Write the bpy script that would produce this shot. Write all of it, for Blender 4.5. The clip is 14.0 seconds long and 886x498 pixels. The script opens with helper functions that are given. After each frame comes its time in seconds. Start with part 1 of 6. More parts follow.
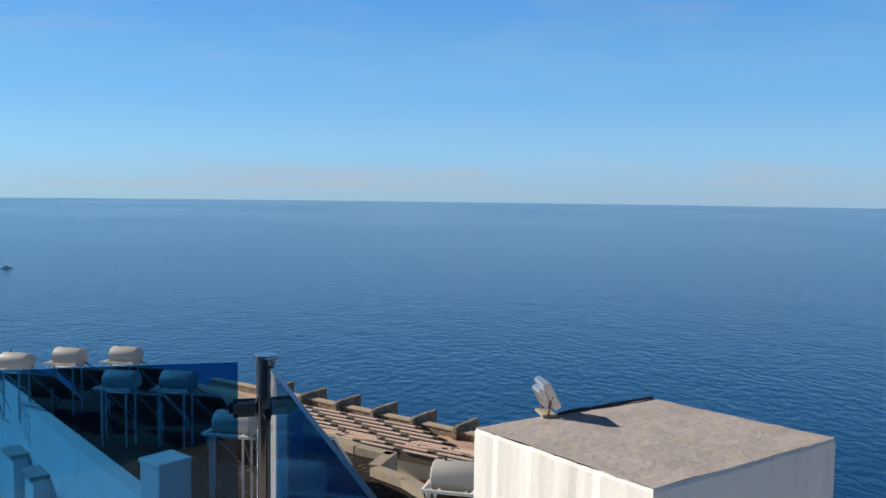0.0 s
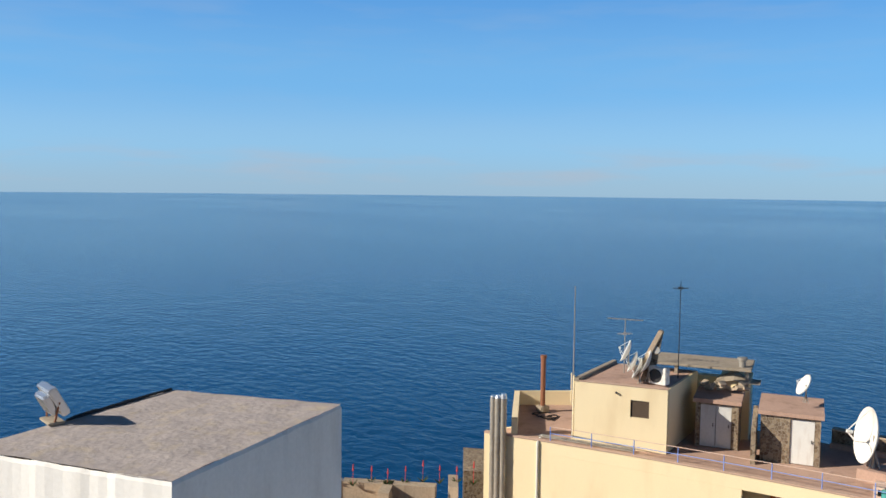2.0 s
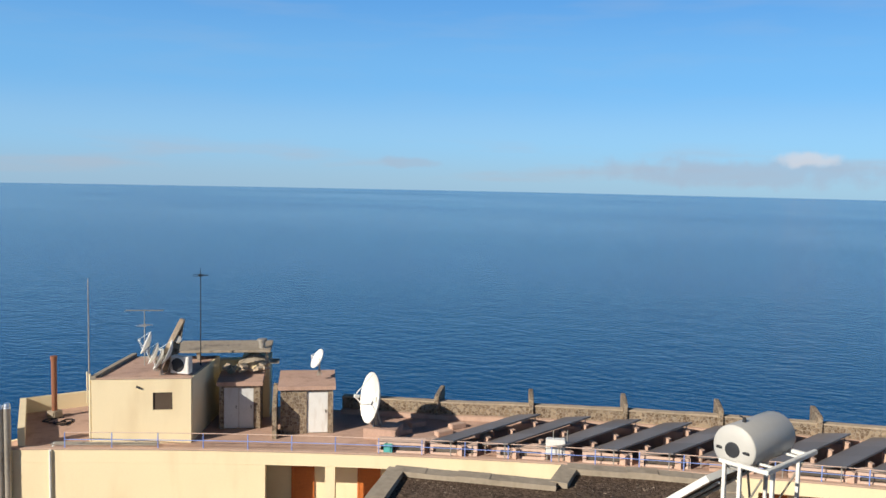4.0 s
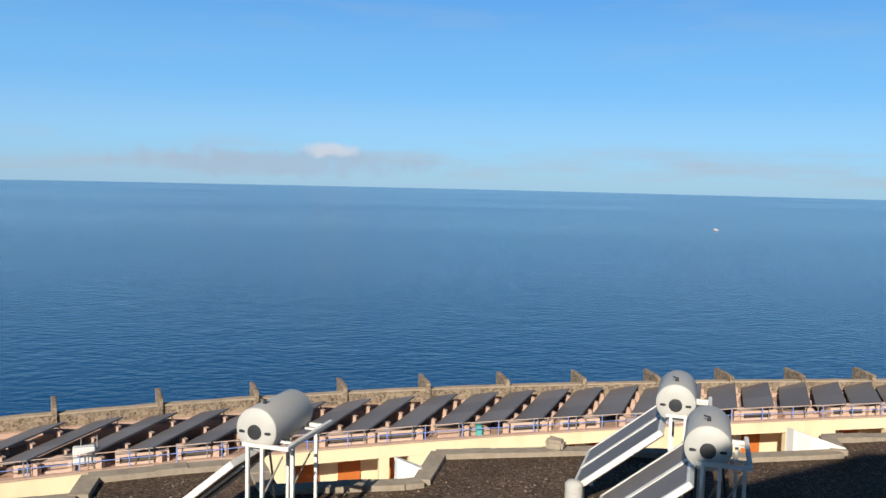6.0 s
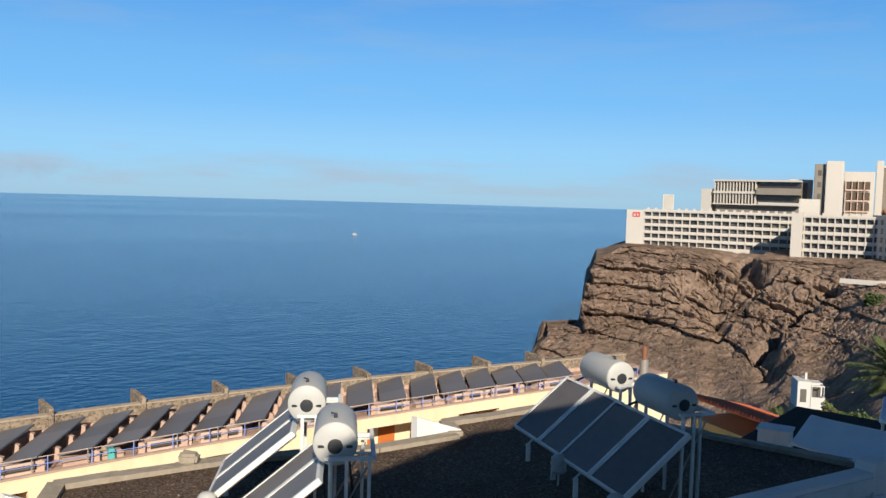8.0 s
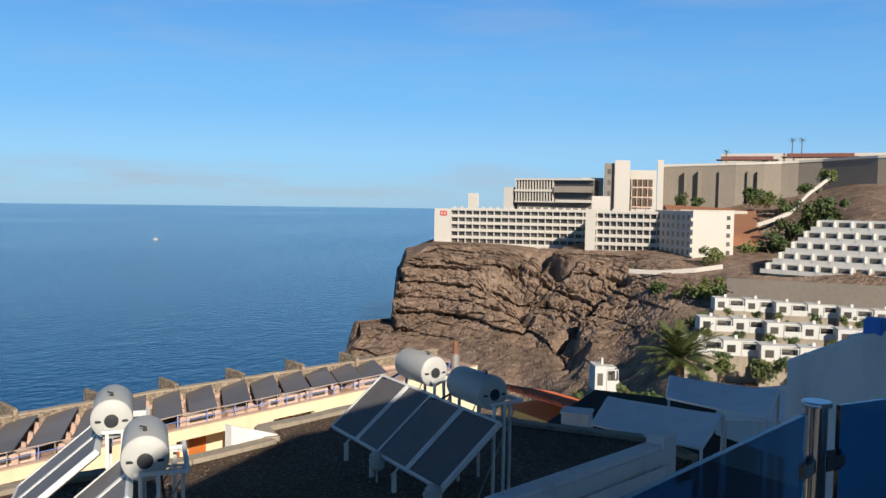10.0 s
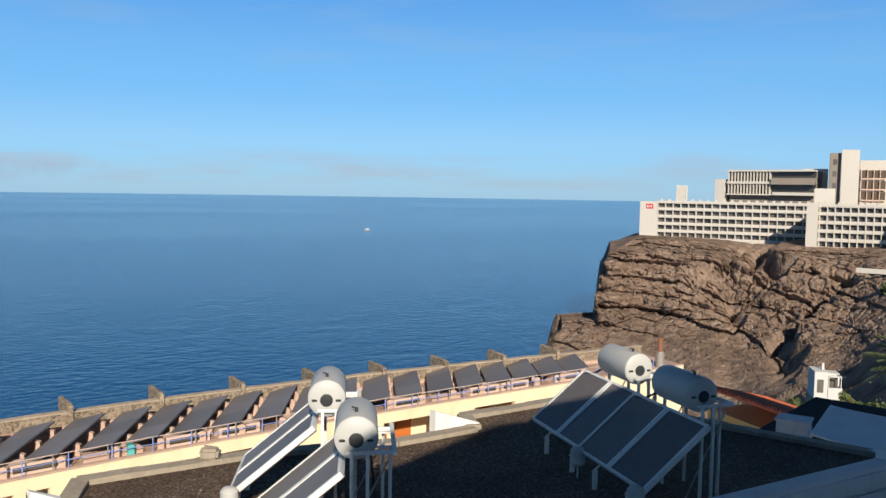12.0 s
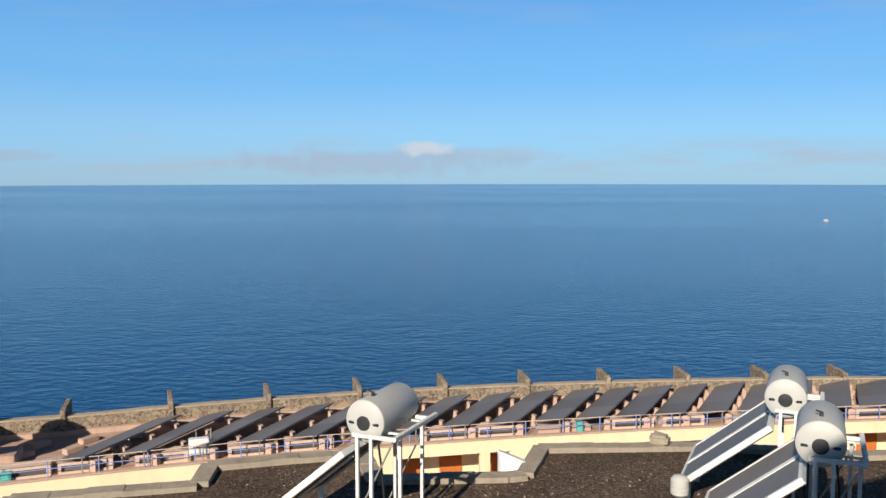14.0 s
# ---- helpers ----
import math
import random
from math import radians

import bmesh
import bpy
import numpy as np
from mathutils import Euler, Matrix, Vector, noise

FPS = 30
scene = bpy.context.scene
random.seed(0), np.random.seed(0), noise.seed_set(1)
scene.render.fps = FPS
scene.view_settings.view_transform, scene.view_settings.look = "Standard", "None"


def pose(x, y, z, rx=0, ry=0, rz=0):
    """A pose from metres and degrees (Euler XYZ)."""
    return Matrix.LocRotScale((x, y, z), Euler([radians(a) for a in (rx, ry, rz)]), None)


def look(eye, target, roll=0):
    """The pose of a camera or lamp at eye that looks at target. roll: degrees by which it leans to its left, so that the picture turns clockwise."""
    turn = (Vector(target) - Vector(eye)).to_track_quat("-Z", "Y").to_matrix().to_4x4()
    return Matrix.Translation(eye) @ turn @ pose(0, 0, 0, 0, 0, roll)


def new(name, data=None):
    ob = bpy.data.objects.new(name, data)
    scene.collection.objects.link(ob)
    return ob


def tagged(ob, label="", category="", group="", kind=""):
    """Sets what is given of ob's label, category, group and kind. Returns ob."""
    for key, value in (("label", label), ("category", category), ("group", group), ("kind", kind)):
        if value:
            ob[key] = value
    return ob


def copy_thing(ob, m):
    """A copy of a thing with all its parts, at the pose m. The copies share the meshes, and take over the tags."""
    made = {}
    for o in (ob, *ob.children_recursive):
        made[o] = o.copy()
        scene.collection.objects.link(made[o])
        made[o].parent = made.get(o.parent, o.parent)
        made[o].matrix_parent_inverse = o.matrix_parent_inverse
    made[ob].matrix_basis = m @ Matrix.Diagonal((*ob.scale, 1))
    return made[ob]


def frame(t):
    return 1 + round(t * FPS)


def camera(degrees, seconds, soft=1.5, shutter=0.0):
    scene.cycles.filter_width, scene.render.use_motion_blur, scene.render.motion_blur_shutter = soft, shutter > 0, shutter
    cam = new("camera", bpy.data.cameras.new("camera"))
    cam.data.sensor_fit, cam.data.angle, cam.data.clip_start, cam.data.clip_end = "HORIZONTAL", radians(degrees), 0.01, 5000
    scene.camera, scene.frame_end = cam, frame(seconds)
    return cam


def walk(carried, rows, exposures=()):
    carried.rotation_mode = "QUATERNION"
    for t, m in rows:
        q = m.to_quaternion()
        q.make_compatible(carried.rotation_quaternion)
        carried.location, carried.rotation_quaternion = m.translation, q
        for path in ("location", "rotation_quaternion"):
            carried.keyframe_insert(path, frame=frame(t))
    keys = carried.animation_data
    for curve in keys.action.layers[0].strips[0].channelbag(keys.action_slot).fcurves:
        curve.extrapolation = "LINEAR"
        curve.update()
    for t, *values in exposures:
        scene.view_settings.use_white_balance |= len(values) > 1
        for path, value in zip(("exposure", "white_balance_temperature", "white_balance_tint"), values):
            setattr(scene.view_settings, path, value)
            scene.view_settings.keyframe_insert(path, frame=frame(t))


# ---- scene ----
# The camera: a hand-held turn on a terrace; seconds, x, y, heading (clockwise from +y), pitch, roll
cam = camera(55.36, 14.0)
PATH = [
    (0, 0.129, 0.359, -0, -3.77, 0.73),
    (0.5, 0.169, 0.328, 8.07, -4.03, 0.88),
    (1, 0.207, 0.332, 16.44, -4.1, 0.79),
    (1.5, 0.233, 0.344, 24.38, -4.15, 0.72),
    (2, 0.249, 0.329, 31.57, -4.21, 0.62),
    (2.5, 0.282, 0.306, 39.07, -4.48, 0.58),
    (3, 0.289, 0.177, 47.21, -4.68, 0.7),
    (3.5, 0.203, 0.167, 55.32, -4.61, 0.8),
    (3.7, 0.175, 0.193, 58.59, -4.59, 0.98),
    (5.8, 0.381, 0.004, 91.06, -4.63, 1.22),
    (6, 0.378, -0.044, 94.23, -4.67, 1.34),
    (6.5, 0.296, -0.115, 102.82, -4.54, 1.66),
    (7, 0.233, -0.168, 110.56, -4.38, 1.82),
    (7.5, 0.27, -0.233, 114.52, -3.93, 1.67),
    (8, 0.262, -0.255, 118.13, -3.63, 1.63),
    (8.5, 0.212, -0.209, 124.13, -3.53, 0.97),
    (8.7, 0.193, -0.187, 126.04, -3.38, 0.85),
    (9.7, 0.2, -0.17, 131.2, -3.3, 0.85),
    (10.8, 0.224, -0.168, 128.51, -3.45, 0.88),
    (11, 0.214, -0.154, 127.57, -3.47, 0.88),
    (11.5, 0.221, -0.145, 122.73, -3.73, 0.9),
    (12, 0.268, -0.176, 117.26, -4.05, 0.91),
    (12.5, 0.277, -0.166, 111.94, -4.47, 0.95),
    (13, 0.239, -0.101, 104.51, -4.69, 0.75),
    (13.5, 0.202, 0.012, 97.16, -4.59, 0.23),
    (14, 0.185, 0.034, 87.7, -4.97, -0.06),
]


def aim(x, y, heading, pitch, roll):
    a, p = radians(heading), radians(pitch)
    way = Vector((math.sin(a) * math.cos(p), math.cos(a) * math.cos(p), math.sin(p)))
    return look((x, y, 0.0), Vector((x, y, 0.0)) + way, roll)


walk(cam, [(t, aim(*row)) for t, *row in PATH], exposures=[(0.0, 0.0), (14.0, 0.0)])

# ---- world and sun ----
SUN_DIR = Vector((-0.93, 0.33, 0.52)).normalized()
world = bpy.data.worlds.new("sky")
scene.world = world
world.use_nodes = True
wn, wl = world.node_tree.nodes, world.node_tree.links
wn.clear()
w_out, w_bg, w_sky = wn.new("ShaderNodeOutputWorld"), wn.new("ShaderNodeBackground"), wn.new("ShaderNodeTexSky")
w_sky.sky_type, w_sky.sun_disc = "NISHITA", False
w_sky.sun_elevation = math.asin(SUN_DIR.z)
w_sky.sun_rotation = math.atan2(SUN_DIR.x, SUN_DIR.y)
w_sky.altitude, w_sky.air_density, w_sky.dust_density, w_sky.ozone_density = 50, 0.75, 0.15, 4.0
w_bg.inputs["Strength"].default_value = 0.10
# a low bank of haze and cloud along the horizon
w_co = wn.new("ShaderNodeTexCoord")
w_sep = wn.new("ShaderNodeSeparateXYZ")
wl.new(w_co.outputs["Generated"], w_sep.inputs[0])
w_map = wn.new("ShaderNodeMapping")
w_map.inputs["Scale"].default_value = (5, 5, 34)
wl.new(w_co.outputs["Generated"], w_map.inputs[0])
w_noise = wn.new("ShaderNodeTexNoise")
w_noise.inputs["Scale"].default_value, w_noise.inputs["Detail"].default_value = 1.3, 6
wl.new(w_map.outputs[0], w_noise.inputs["Vector"])
w_r1 = wn.new("ShaderNodeValToRGB")
w_r1.color_ramp.elements[0].position, w_r1.color_ramp.elements[1].position = 0.47, 0.70
wl.new(w_noise.outputs["Fac"], w_r1.inputs[0])
w_r2 = wn.new("ShaderNodeValToRGB")
for pos, v in ((0.0, 0.5), (0.014, 0.6), (0.030, 0.55), (0.052, 0.0)):
    e = w_r2.color_ramp.elements.new(pos)
    e.color = (v, v, v, 1)
wl.new(w_sep.outputs["Z"], w_r2.inputs[0])
w_mul = wn.new("ShaderNodeMath")
w_mul.operation = "MULTIPLY"
wl.new(w_r1.outputs[0], w_mul.inputs[0])
wl.new(w_r2.outputs[0], w_mul.inputs[1])
w_mix = wn.new("ShaderNodeMix")
w_mix.data_type = "RGBA"
wl.new(w_mul.outputs[0], w_mix.inputs["Factor"])
# sea haze pales the lowest sky
w_haze, w_hr = wn.new("ShaderNodeMix"), wn.new("ShaderNodeValToRGB")
w_haze.data_type = "RGBA"
w_hr.color_ramp.interpolation = "EASE"
w_hr.color_ramp.elements[0].position, w_hr.color_ramp.elements[0].color = 0.0, (0.37, 0.505, 0.70, 1)
w_hr.color_ramp.elements[1].position, w_hr.color_ramp.elements[1].color = 0.25, (0.115, 0.375, 0.83, 1)
for pos, c in ((0.05, (0.335, 0.575, 0.84)), (0.12, (0.215, 0.515, 0.88))):
    e = w_hr.color_ramp.elements.new(pos)
    e.color = (*c, 1)
wl.new(w_sep.outputs["Z"], w_hr.inputs[0])
w_ten = wn.new("ShaderNodeVectorMath")
w_ten.operation = "SCALE"
w_ten.inputs["Scale"].default_value = 10.0
wl.new(w_hr.outputs[0], w_ten.inputs[0])
wl.new(w_ten.outputs[0], w_haze.inputs["B"])
w_haze.inputs["Factor"].default_value = 0.72
w_tint = wn.new("ShaderNodeMix")
w_tint.data_type, w_tint.blend_type = "RGBA", "MULTIPLY"
w_tint.inputs["Factor"].default_value = 1.0
w_tint.inputs["B"].default_value = (0.50, 1.0, 1.28, 1)
wl.new(w_sky.outputs[0], w_tint.inputs["A"])
wl.new(w_tint.outputs["Result"], w_haze.inputs["A"])
wl.new(w_haze.outputs["Result"], w_mix.inputs["A"])
w_mix.inputs["B"].default_value = (4.4, 5.0, 5.9, 1)
# the bank of cloud with one bright head, low over the sea
def cloud(az, el, half_w, half_h, inner, col, before):
    c = Vector((math.sin(radians(az)), math.cos(radians(az)), el))
    mp = wn.new("ShaderNodeMapping")
    sc = Vector((1 / half_w, 1 / half_w, 1 / half_h))
    mp.inputs["Scale"].default_value = sc
    mp.inputs["Location"].default_value = (-c.x * sc.x, -c.y * sc.y, -c.z * sc.z)
    nz, vm, mx = wn.new("ShaderNodeTexNoise"), wn.new("ShaderNodeVectorMath"), wn.new("ShaderNodeVectorMath")
    nz.inputs["Scale"].default_value, nz.inputs["Detail"].default_value = 34, 6
    wl.new(w_co.outputs["Generated"], nz.inputs["Vector"])
    wl.new(w_co.outputs["Generated"], mp.inputs[0])
    vm.operation, mx.operation = "MULTIPLY_ADD", "SUBTRACT"
    wl.new(nz.outputs["Color"], mx.inputs[0])
    mx.inputs[1].default_value = (0.5, 0.5, 0.5)
    wl.new(mx.outputs[0], vm.inputs[0])
    vm.inputs[1].default_value = (1.5, 1.5, 1.5)
    wl.new(mp.outputs[0], vm.inputs[2])
    gr = wn.new("ShaderNodeTexGradient")
    gr.gradient_type = "SPHERICAL"
    wl.new(vm.outputs[0], gr.inputs[0])
    rp, mix = wn.new("ShaderNodeValToRGB"), wn.new("ShaderNodeMix")
    rp.color_ramp.interpolation = "EASE"
    rp.color_ramp.elements[0].position, rp.color_ramp.elements[1].position = 0.0, 0.6
    rp.color_ramp.elements[1].color = (inner, inner, inner, 1)
    wl.new(gr.outputs["Fac"], rp.inputs[0])
    mix.data_type = "RGBA"
    wl.new(rp.outputs[0], mix.inputs["Factor"])
    wl.new(before, mix.inputs["A"])
    mix.inputs["B"].default_value = (*col, 1)
    return mix.outputs["Result"]


w_col = cloud(83.5, 0.016, 0.22, 0.021, 0.62, (3.9, 4.85, 6.2), w_mix.outputs["Result"])
w_col = cloud(61.0, 0.022, 0.05, 0.008, 0.45, (4.0, 4.7, 5.8), w_col)
w_col = cloud(86.4, 0.032, 0.046, 0.011, 0.75, (6.6, 6.8, 7.4), w_col)
# the sky deepens towards the zenith
w_zen, w_zm = wn.new("ShaderNodeValToRGB"), wn.new("ShaderNodeMix")
w_zen.color_ramp.elements[0].position, w_zen.color_ramp.elements[1].position = 0.22, 0.55
w_zen.color_ramp.elements[0].color, w_zen.color_ramp.elements[1].color = (1, 1, 1, 1), (0.07, 0.08, 0.11, 1)
wl.new(w_sep.outputs["Z"], w_zen.inputs[0])
w_zm.data_type, w_zm.blend_type = "RGBA", "MULTIPLY"
w_zm.inputs["Factor"].default_value = 1.0
wl.new(w_col, w_zm.inputs["A"])
wl.new(w_zen.outputs[0], w_zm.inputs["B"])
wl.new(w_zm.outputs["Result"], w_bg.inputs["Color"])
wl.new(w_bg.outputs[0], w_out.inputs[0])

sun = new("sun", bpy.data.lights.new("sun", "SUN"))
sun.data.energy, sun.data.angle, sun.data.color = 6.0, radians(0.53), (1.0, 0.90, 0.76)
sun.matrix_world = look(SUN_DIR * 60, (0, 0, 0))


# ---- materials ----
def mat(name, col, rough=0.75, var=0.14, scale=1.2, fine=30.0, bump=0.15, metal=0.0, stain=None, amount=0.3, spec=0.4, per_piece=0.0, dist=0.01):
    m = bpy.data.materials.new(name)
    m.use_nodes = True
    n, l = m.node_tree.nodes, m.node_tree.links
    b = n["Principled BSDF"]
    b.inputs["Roughness"].default_value, b.inputs["Metallic"].default_value = rough, metal
    b.inputs["Specular IOR Level"].default_value = spec
    co = n.new("ShaderNodeTexCoord")
    big, small = n.new("ShaderNodeTexNoise"), n.new("ShaderNodeTexNoise")
    big.inputs["Scale"].default_value, big.inputs["Detail"].default_value = scale, 5
    small.inputs["Scale"].default_value, small.inputs["Detail"].default_value = fine, 4
    for x in (big, small):
        l.new(co.outputs["Object"], x.inputs["Vector"])
    add = n.new("ShaderNodeMath")
    add.operation = "ADD"
    l.new(big.outputs["Fac"], add.inputs[0])
    l.new(small.outputs["Fac"], add.inputs[1])
    ramp = n.new("ShaderNodeMapRange")
    ramp.inputs["From Min"].default_value, ramp.inputs["From Max"].default_value = 0.6, 1.4
    ramp.inputs["To Min"].default_value, ramp.inputs["To Max"].default_value = 1 - var, 1 + var
    l.new(add.outputs[0], ramp.inputs["Value"])
    value = ramp.outputs[0]
    if per_piece:
        info, pr, mu = n.new("ShaderNodeObjectInfo"), n.new("ShaderNodeMapRange"), n.new("ShaderNodeMath")
        pr.inputs["To Min"].default_value, pr.inputs["To Max"].default_value = 1 - per_piece, 1 + per_piece
        l.new(info.outputs["Random"], pr.inputs["Value"])
        mu.operation = "MULTIPLY"
        l.new(value, mu.inputs[0])
        l.new(pr.outputs[0], mu.inputs[1])
        value = mu.outputs[0]
    hsv = n.new("ShaderNodeHueSaturation")
    hsv.inputs["Color"].default_value = (*col, 1)
    l.new(value, hsv.inputs["Value"])
    colour = hsv.outputs[0]
    if stain:
        sn, sr, sm, st = n.new("ShaderNodeTexNoise"), n.new("ShaderNodeValToRGB"), n.new("ShaderNodeMix"), n.new("ShaderNodeMapping")
        st.inputs["Scale"].default_value = (1, 1, 0.25)
        l.new(co.outputs["Object"], st.inputs[0])
        l.new(st.outputs[0], sn.inputs["Vector"])
        sn.inputs["Scale"].default_value, sn.inputs["Detail"].default_value = scale * 2.3, 7
        sr.color_ramp.elements[0].position, sr.color_ramp.elements[1].position = 0.52, 0.72
        sr.color_ramp.elements[1].color = (amount, amount, amount, 1)
        l.new(sn.outputs["Fac"], sr.inputs[0])
        sm.data_type = "RGBA"
        l.new(sr.outputs[0], sm.inputs["Factor"])
        l.new(colour, sm.inputs["A"])
        sm.inputs["B"].default_value = (*stain, 1)
        colour = sm.outputs["Result"]
    l.new(colour, b.inputs["Base Color"])
    if bump:
        bp = n.new("ShaderNodeBump")
        bp.inputs["Strength"].default_value, bp.inputs["Distance"].default_value = bump, dist
        l.new(small.outputs["Fac"], bp.inputs["Height"])
        l.new(bp.outputs[0], b.inputs["Normal"])
    return m


def cell_mat(name, cols, scale, rough=0.9, bump=0.6, dist=0.03, joint=0.0, stretch=(1, 1, 1)):
    """Stones or grit: every cell of a Voronoi pattern has a tone of its own."""
    m = bpy.data.materials.new(name)
    m.use_nodes = True
    n, l = m.node_tree.nodes, m.node_tree.links
    b = n["Principled BSDF"]
    b.inputs["Roughness"].default_value, b.inputs["Specular IOR Level"].default_value = rough, 0.2
    co, mp, vo, ve = n.new("ShaderNodeTexCoord"), n.new("ShaderNodeMapping"), n.new("ShaderNodeTexVoronoi"), n.new("ShaderNodeTexVoronoi")
    mp.inputs["Scale"].default_value = stretch
    l.new(co.outputs["Object"], mp.inputs[0])
    vo.inputs["Scale"].default_value = ve.inputs["Scale"].default_value = scale
    ve.feature = "DISTANCE_TO_EDGE"
    l.new(mp.outputs[0], vo.inputs["Vector"])
    l.new(mp.outputs[0], ve.inputs["Vector"])
    ramp = n.new("ShaderNodeValToRGB")
    ramp.color_ramp.interpolation = "CONSTANT"
    for i, (pos, c) in enumerate(cols):
        e = ramp.color_ramp.elements[0] if i == 0 else ramp.color_ramp.elements.new(pos)
        e.position, e.color = pos, (*c, 1)
    sep = n.new("ShaderNodeSeparateColor")
    l.new(vo.outputs["Color"], sep.inputs[0])
    l.new(sep.outputs["Red"], ramp.inputs[0])
    big, mr, hsv = n.new("ShaderNodeTexNoise"), n.new("ShaderNodeMapRange"), n.new("ShaderNodeHueSaturation")
    big.inputs["Scale"].default_value, big.inputs["Detail"].default_value = 0.7, 5
    l.new(co.outputs["Object"], big.inputs["Vector"])
    mr.inputs["From Min"].default_value, mr.inputs["From Max"].default_value = 0.3, 0.7
    mr.inputs["To Min"].default_value, mr.inputs["To Max"].default_value = 0.75, 1.25
    l.new(big.outputs["Fac"], mr.inputs["Value"])
    l.new(mr.outputs[0], hsv.inputs["Value"])
    l.new(ramp.outputs[0], hsv.inputs["Color"])
    colour = hsv.outputs[0]
    if joint:
        jr, jm = n.new("ShaderNodeValToRGB"), n.new("ShaderNodeMix")
        jr.color_ramp.elements[0].color, jr.color_ramp.elements[1].color = (1, 1, 1, 1), (0, 0, 0, 1)
        jr.color_ramp.elements[0].position, jr.color_ramp.elements[1].position = 0.04, 0.09
        l.new(ve.outputs["Distance"], jr.inputs[0])
        jm.data_type = "RGBA"
        l.new(jr.outputs[0], jm.inputs["Factor"])
        l.new(colour, jm.inputs["A"])
        jm.inputs["B"].default_value = (joint, joint * 0.85, joint * 0.66, 1)
        colour = jm.outputs["Result"]
    l.new(colour, b.inputs["Base Color"])
    bp = n.new("ShaderNodeBump")
    bp.inputs["Strength"].default_value, bp.inputs["Distance"].default_value = bump, dist
    l.new(ve.outputs["Distance"], bp.inputs["Height"])
    l.new(bp.outputs[0], b.inputs["Normal"])
    return m


def water_mat():
    m = bpy.data.materials.new("sea_water")
    m.use_nodes = True
    n, l = m.node_tree.nodes, m.node_tree.links
    b = n["Principled BSDF"]
    b.inputs["IOR"].default_value = 1.23
    b.inputs["Specular Tint"].default_value = (0.72, 0.92, 1.0, 1)
    co, mp = n.new("ShaderNodeTexCoord"), n.new("ShaderNodeMapping")
    mp.inputs["Rotation"].default_value = (0, 0, radians(35))
    mp.inputs["Scale"].default_value = (1.0, 0.6, 1)
    l.new(co.outputs["Object"], mp.inputs[0])
    w1, w2, w3 = (n.new("ShaderNodeTexNoise") for _ in range(3))
    for w, s, d in ((w1, 0.42, 8), (w2, 0.11, 5), (w3, 0.0018, 2)):
        w.inputs["Scale"].default_value, w.inputs["Detail"].default_value = s, d
        l.new(mp.outputs[0], w.inputs["Vector"])
    add = n.new("ShaderNodeMath")
    add.operation = "MULTIPLY_ADD"
    l.new(w2.outputs["Fac"], add.inputs[0])
    add.inputs[1].default_value = 0.9
    l.new(w1.outputs["Fac"], add.inputs[2])
    bp = n.new("ShaderNodeBump")
    bp.inputs["Strength"].default_value, bp.inputs["Distance"].default_value = 1.0, 0.36
    l.new(add.outputs[0], bp.inputs["Height"])
    l.new(bp.outputs[0], b.inputs["Normal"])
    cr = n.new("ShaderNodeValToRGB")
    cr.color_ramp.elements[0].position, cr.color_ramp.elements[1].position = 0.3, 0.75
    cr.color_ramp.elements[0].color, cr.color_ramp.elements[1].color = (0.0004, 0.043, 0.130, 1), (0.0006, 0.053, 0.152, 1)
    l.new(w3.outputs["Fac"], cr.inputs[0])
    l.new(cr.outputs[0], b.inputs["Base Color"])
    rr = n.new("ShaderNodeMapRange")
    rr.inputs["To Min"].default_value, rr.inputs["To Max"].default_value = 0.10, 0.20
    l.new(w3.outputs["Fac"], rr.inputs["Value"])
    l.new(rr.outputs[0], b.inputs["Roughness"])
    return m


def glass_mat(name, col, rough=0.02):
    m = bpy.data.materials.new(name)
    m.use_nodes = True
    b = m.node_tree.nodes["Principled BSDF"]
    b.inputs["Base Color"].default_value = (*col, 1)
    b.inputs["Transmission Weight"].default_value, b.inputs["Roughness"].default_value, b.inputs["IOR"].default_value = 1.0, rough, 1.45
    return m


M_WATER = water_mat()
M_WHITE = mat("white_render", (0.80, 0.79, 0.76), 0.85, 0.06, 0.9, 22, 0.25, stain=(0.45, 0.42, 0.37), amount=0.35)
M_WHITE2 = mat("white_paint", (0.60, 0.585, 0.545), 0.6, 0.04, 1.5, 30, 0.05)
M_SLAB = mat("weathered_roof_screed", (0.41, 0.365, 0.35), 0.95, 0.20, 2.2, 14, 0.6, stain=(0.52, 0.43, 0.28), amount=0.45, dist=0.02)
M_YELLOW = mat("cream_yellow_render", (0.84, 0.715, 0.47), 0.88, 0.05, 0.4, 20, 0.2, stain=(0.62, 0.46, 0.26), amount=0.3)
M_PINK = mat("terracotta_roof_paint", (0.47, 0.315, 0.245), 0.9, 0.16, 0.8, 12, 0.3, stain=(0.24, 0.15, 0.11), amount=0.45)
M_KERB = mat("pink_concrete", (0.52, 0.365, 0.285), 0.9, 0.12, 1.5, 15, 0.3, stain=(0.3, 0.2, 0.15), amount=0.3)
M_STONE = cell_mat("rubble_masonry", [(0.0, (0.15, 0.105, 0.07)), (0.25, (0.24, 0.18, 0.12)), (0.5, (0.33, 0.26, 0.18)), (0.75, (0.19, 0.14, 0.10))], 7.0, joint=0.30, dist=0.04)
M_STONETOP = mat("stone_coping", (0.42, 0.34, 0.25), 0.9, 0.2, 1.5, 9, 0.4, stain=(0.2, 0.15, 0.11), amount=0.4)
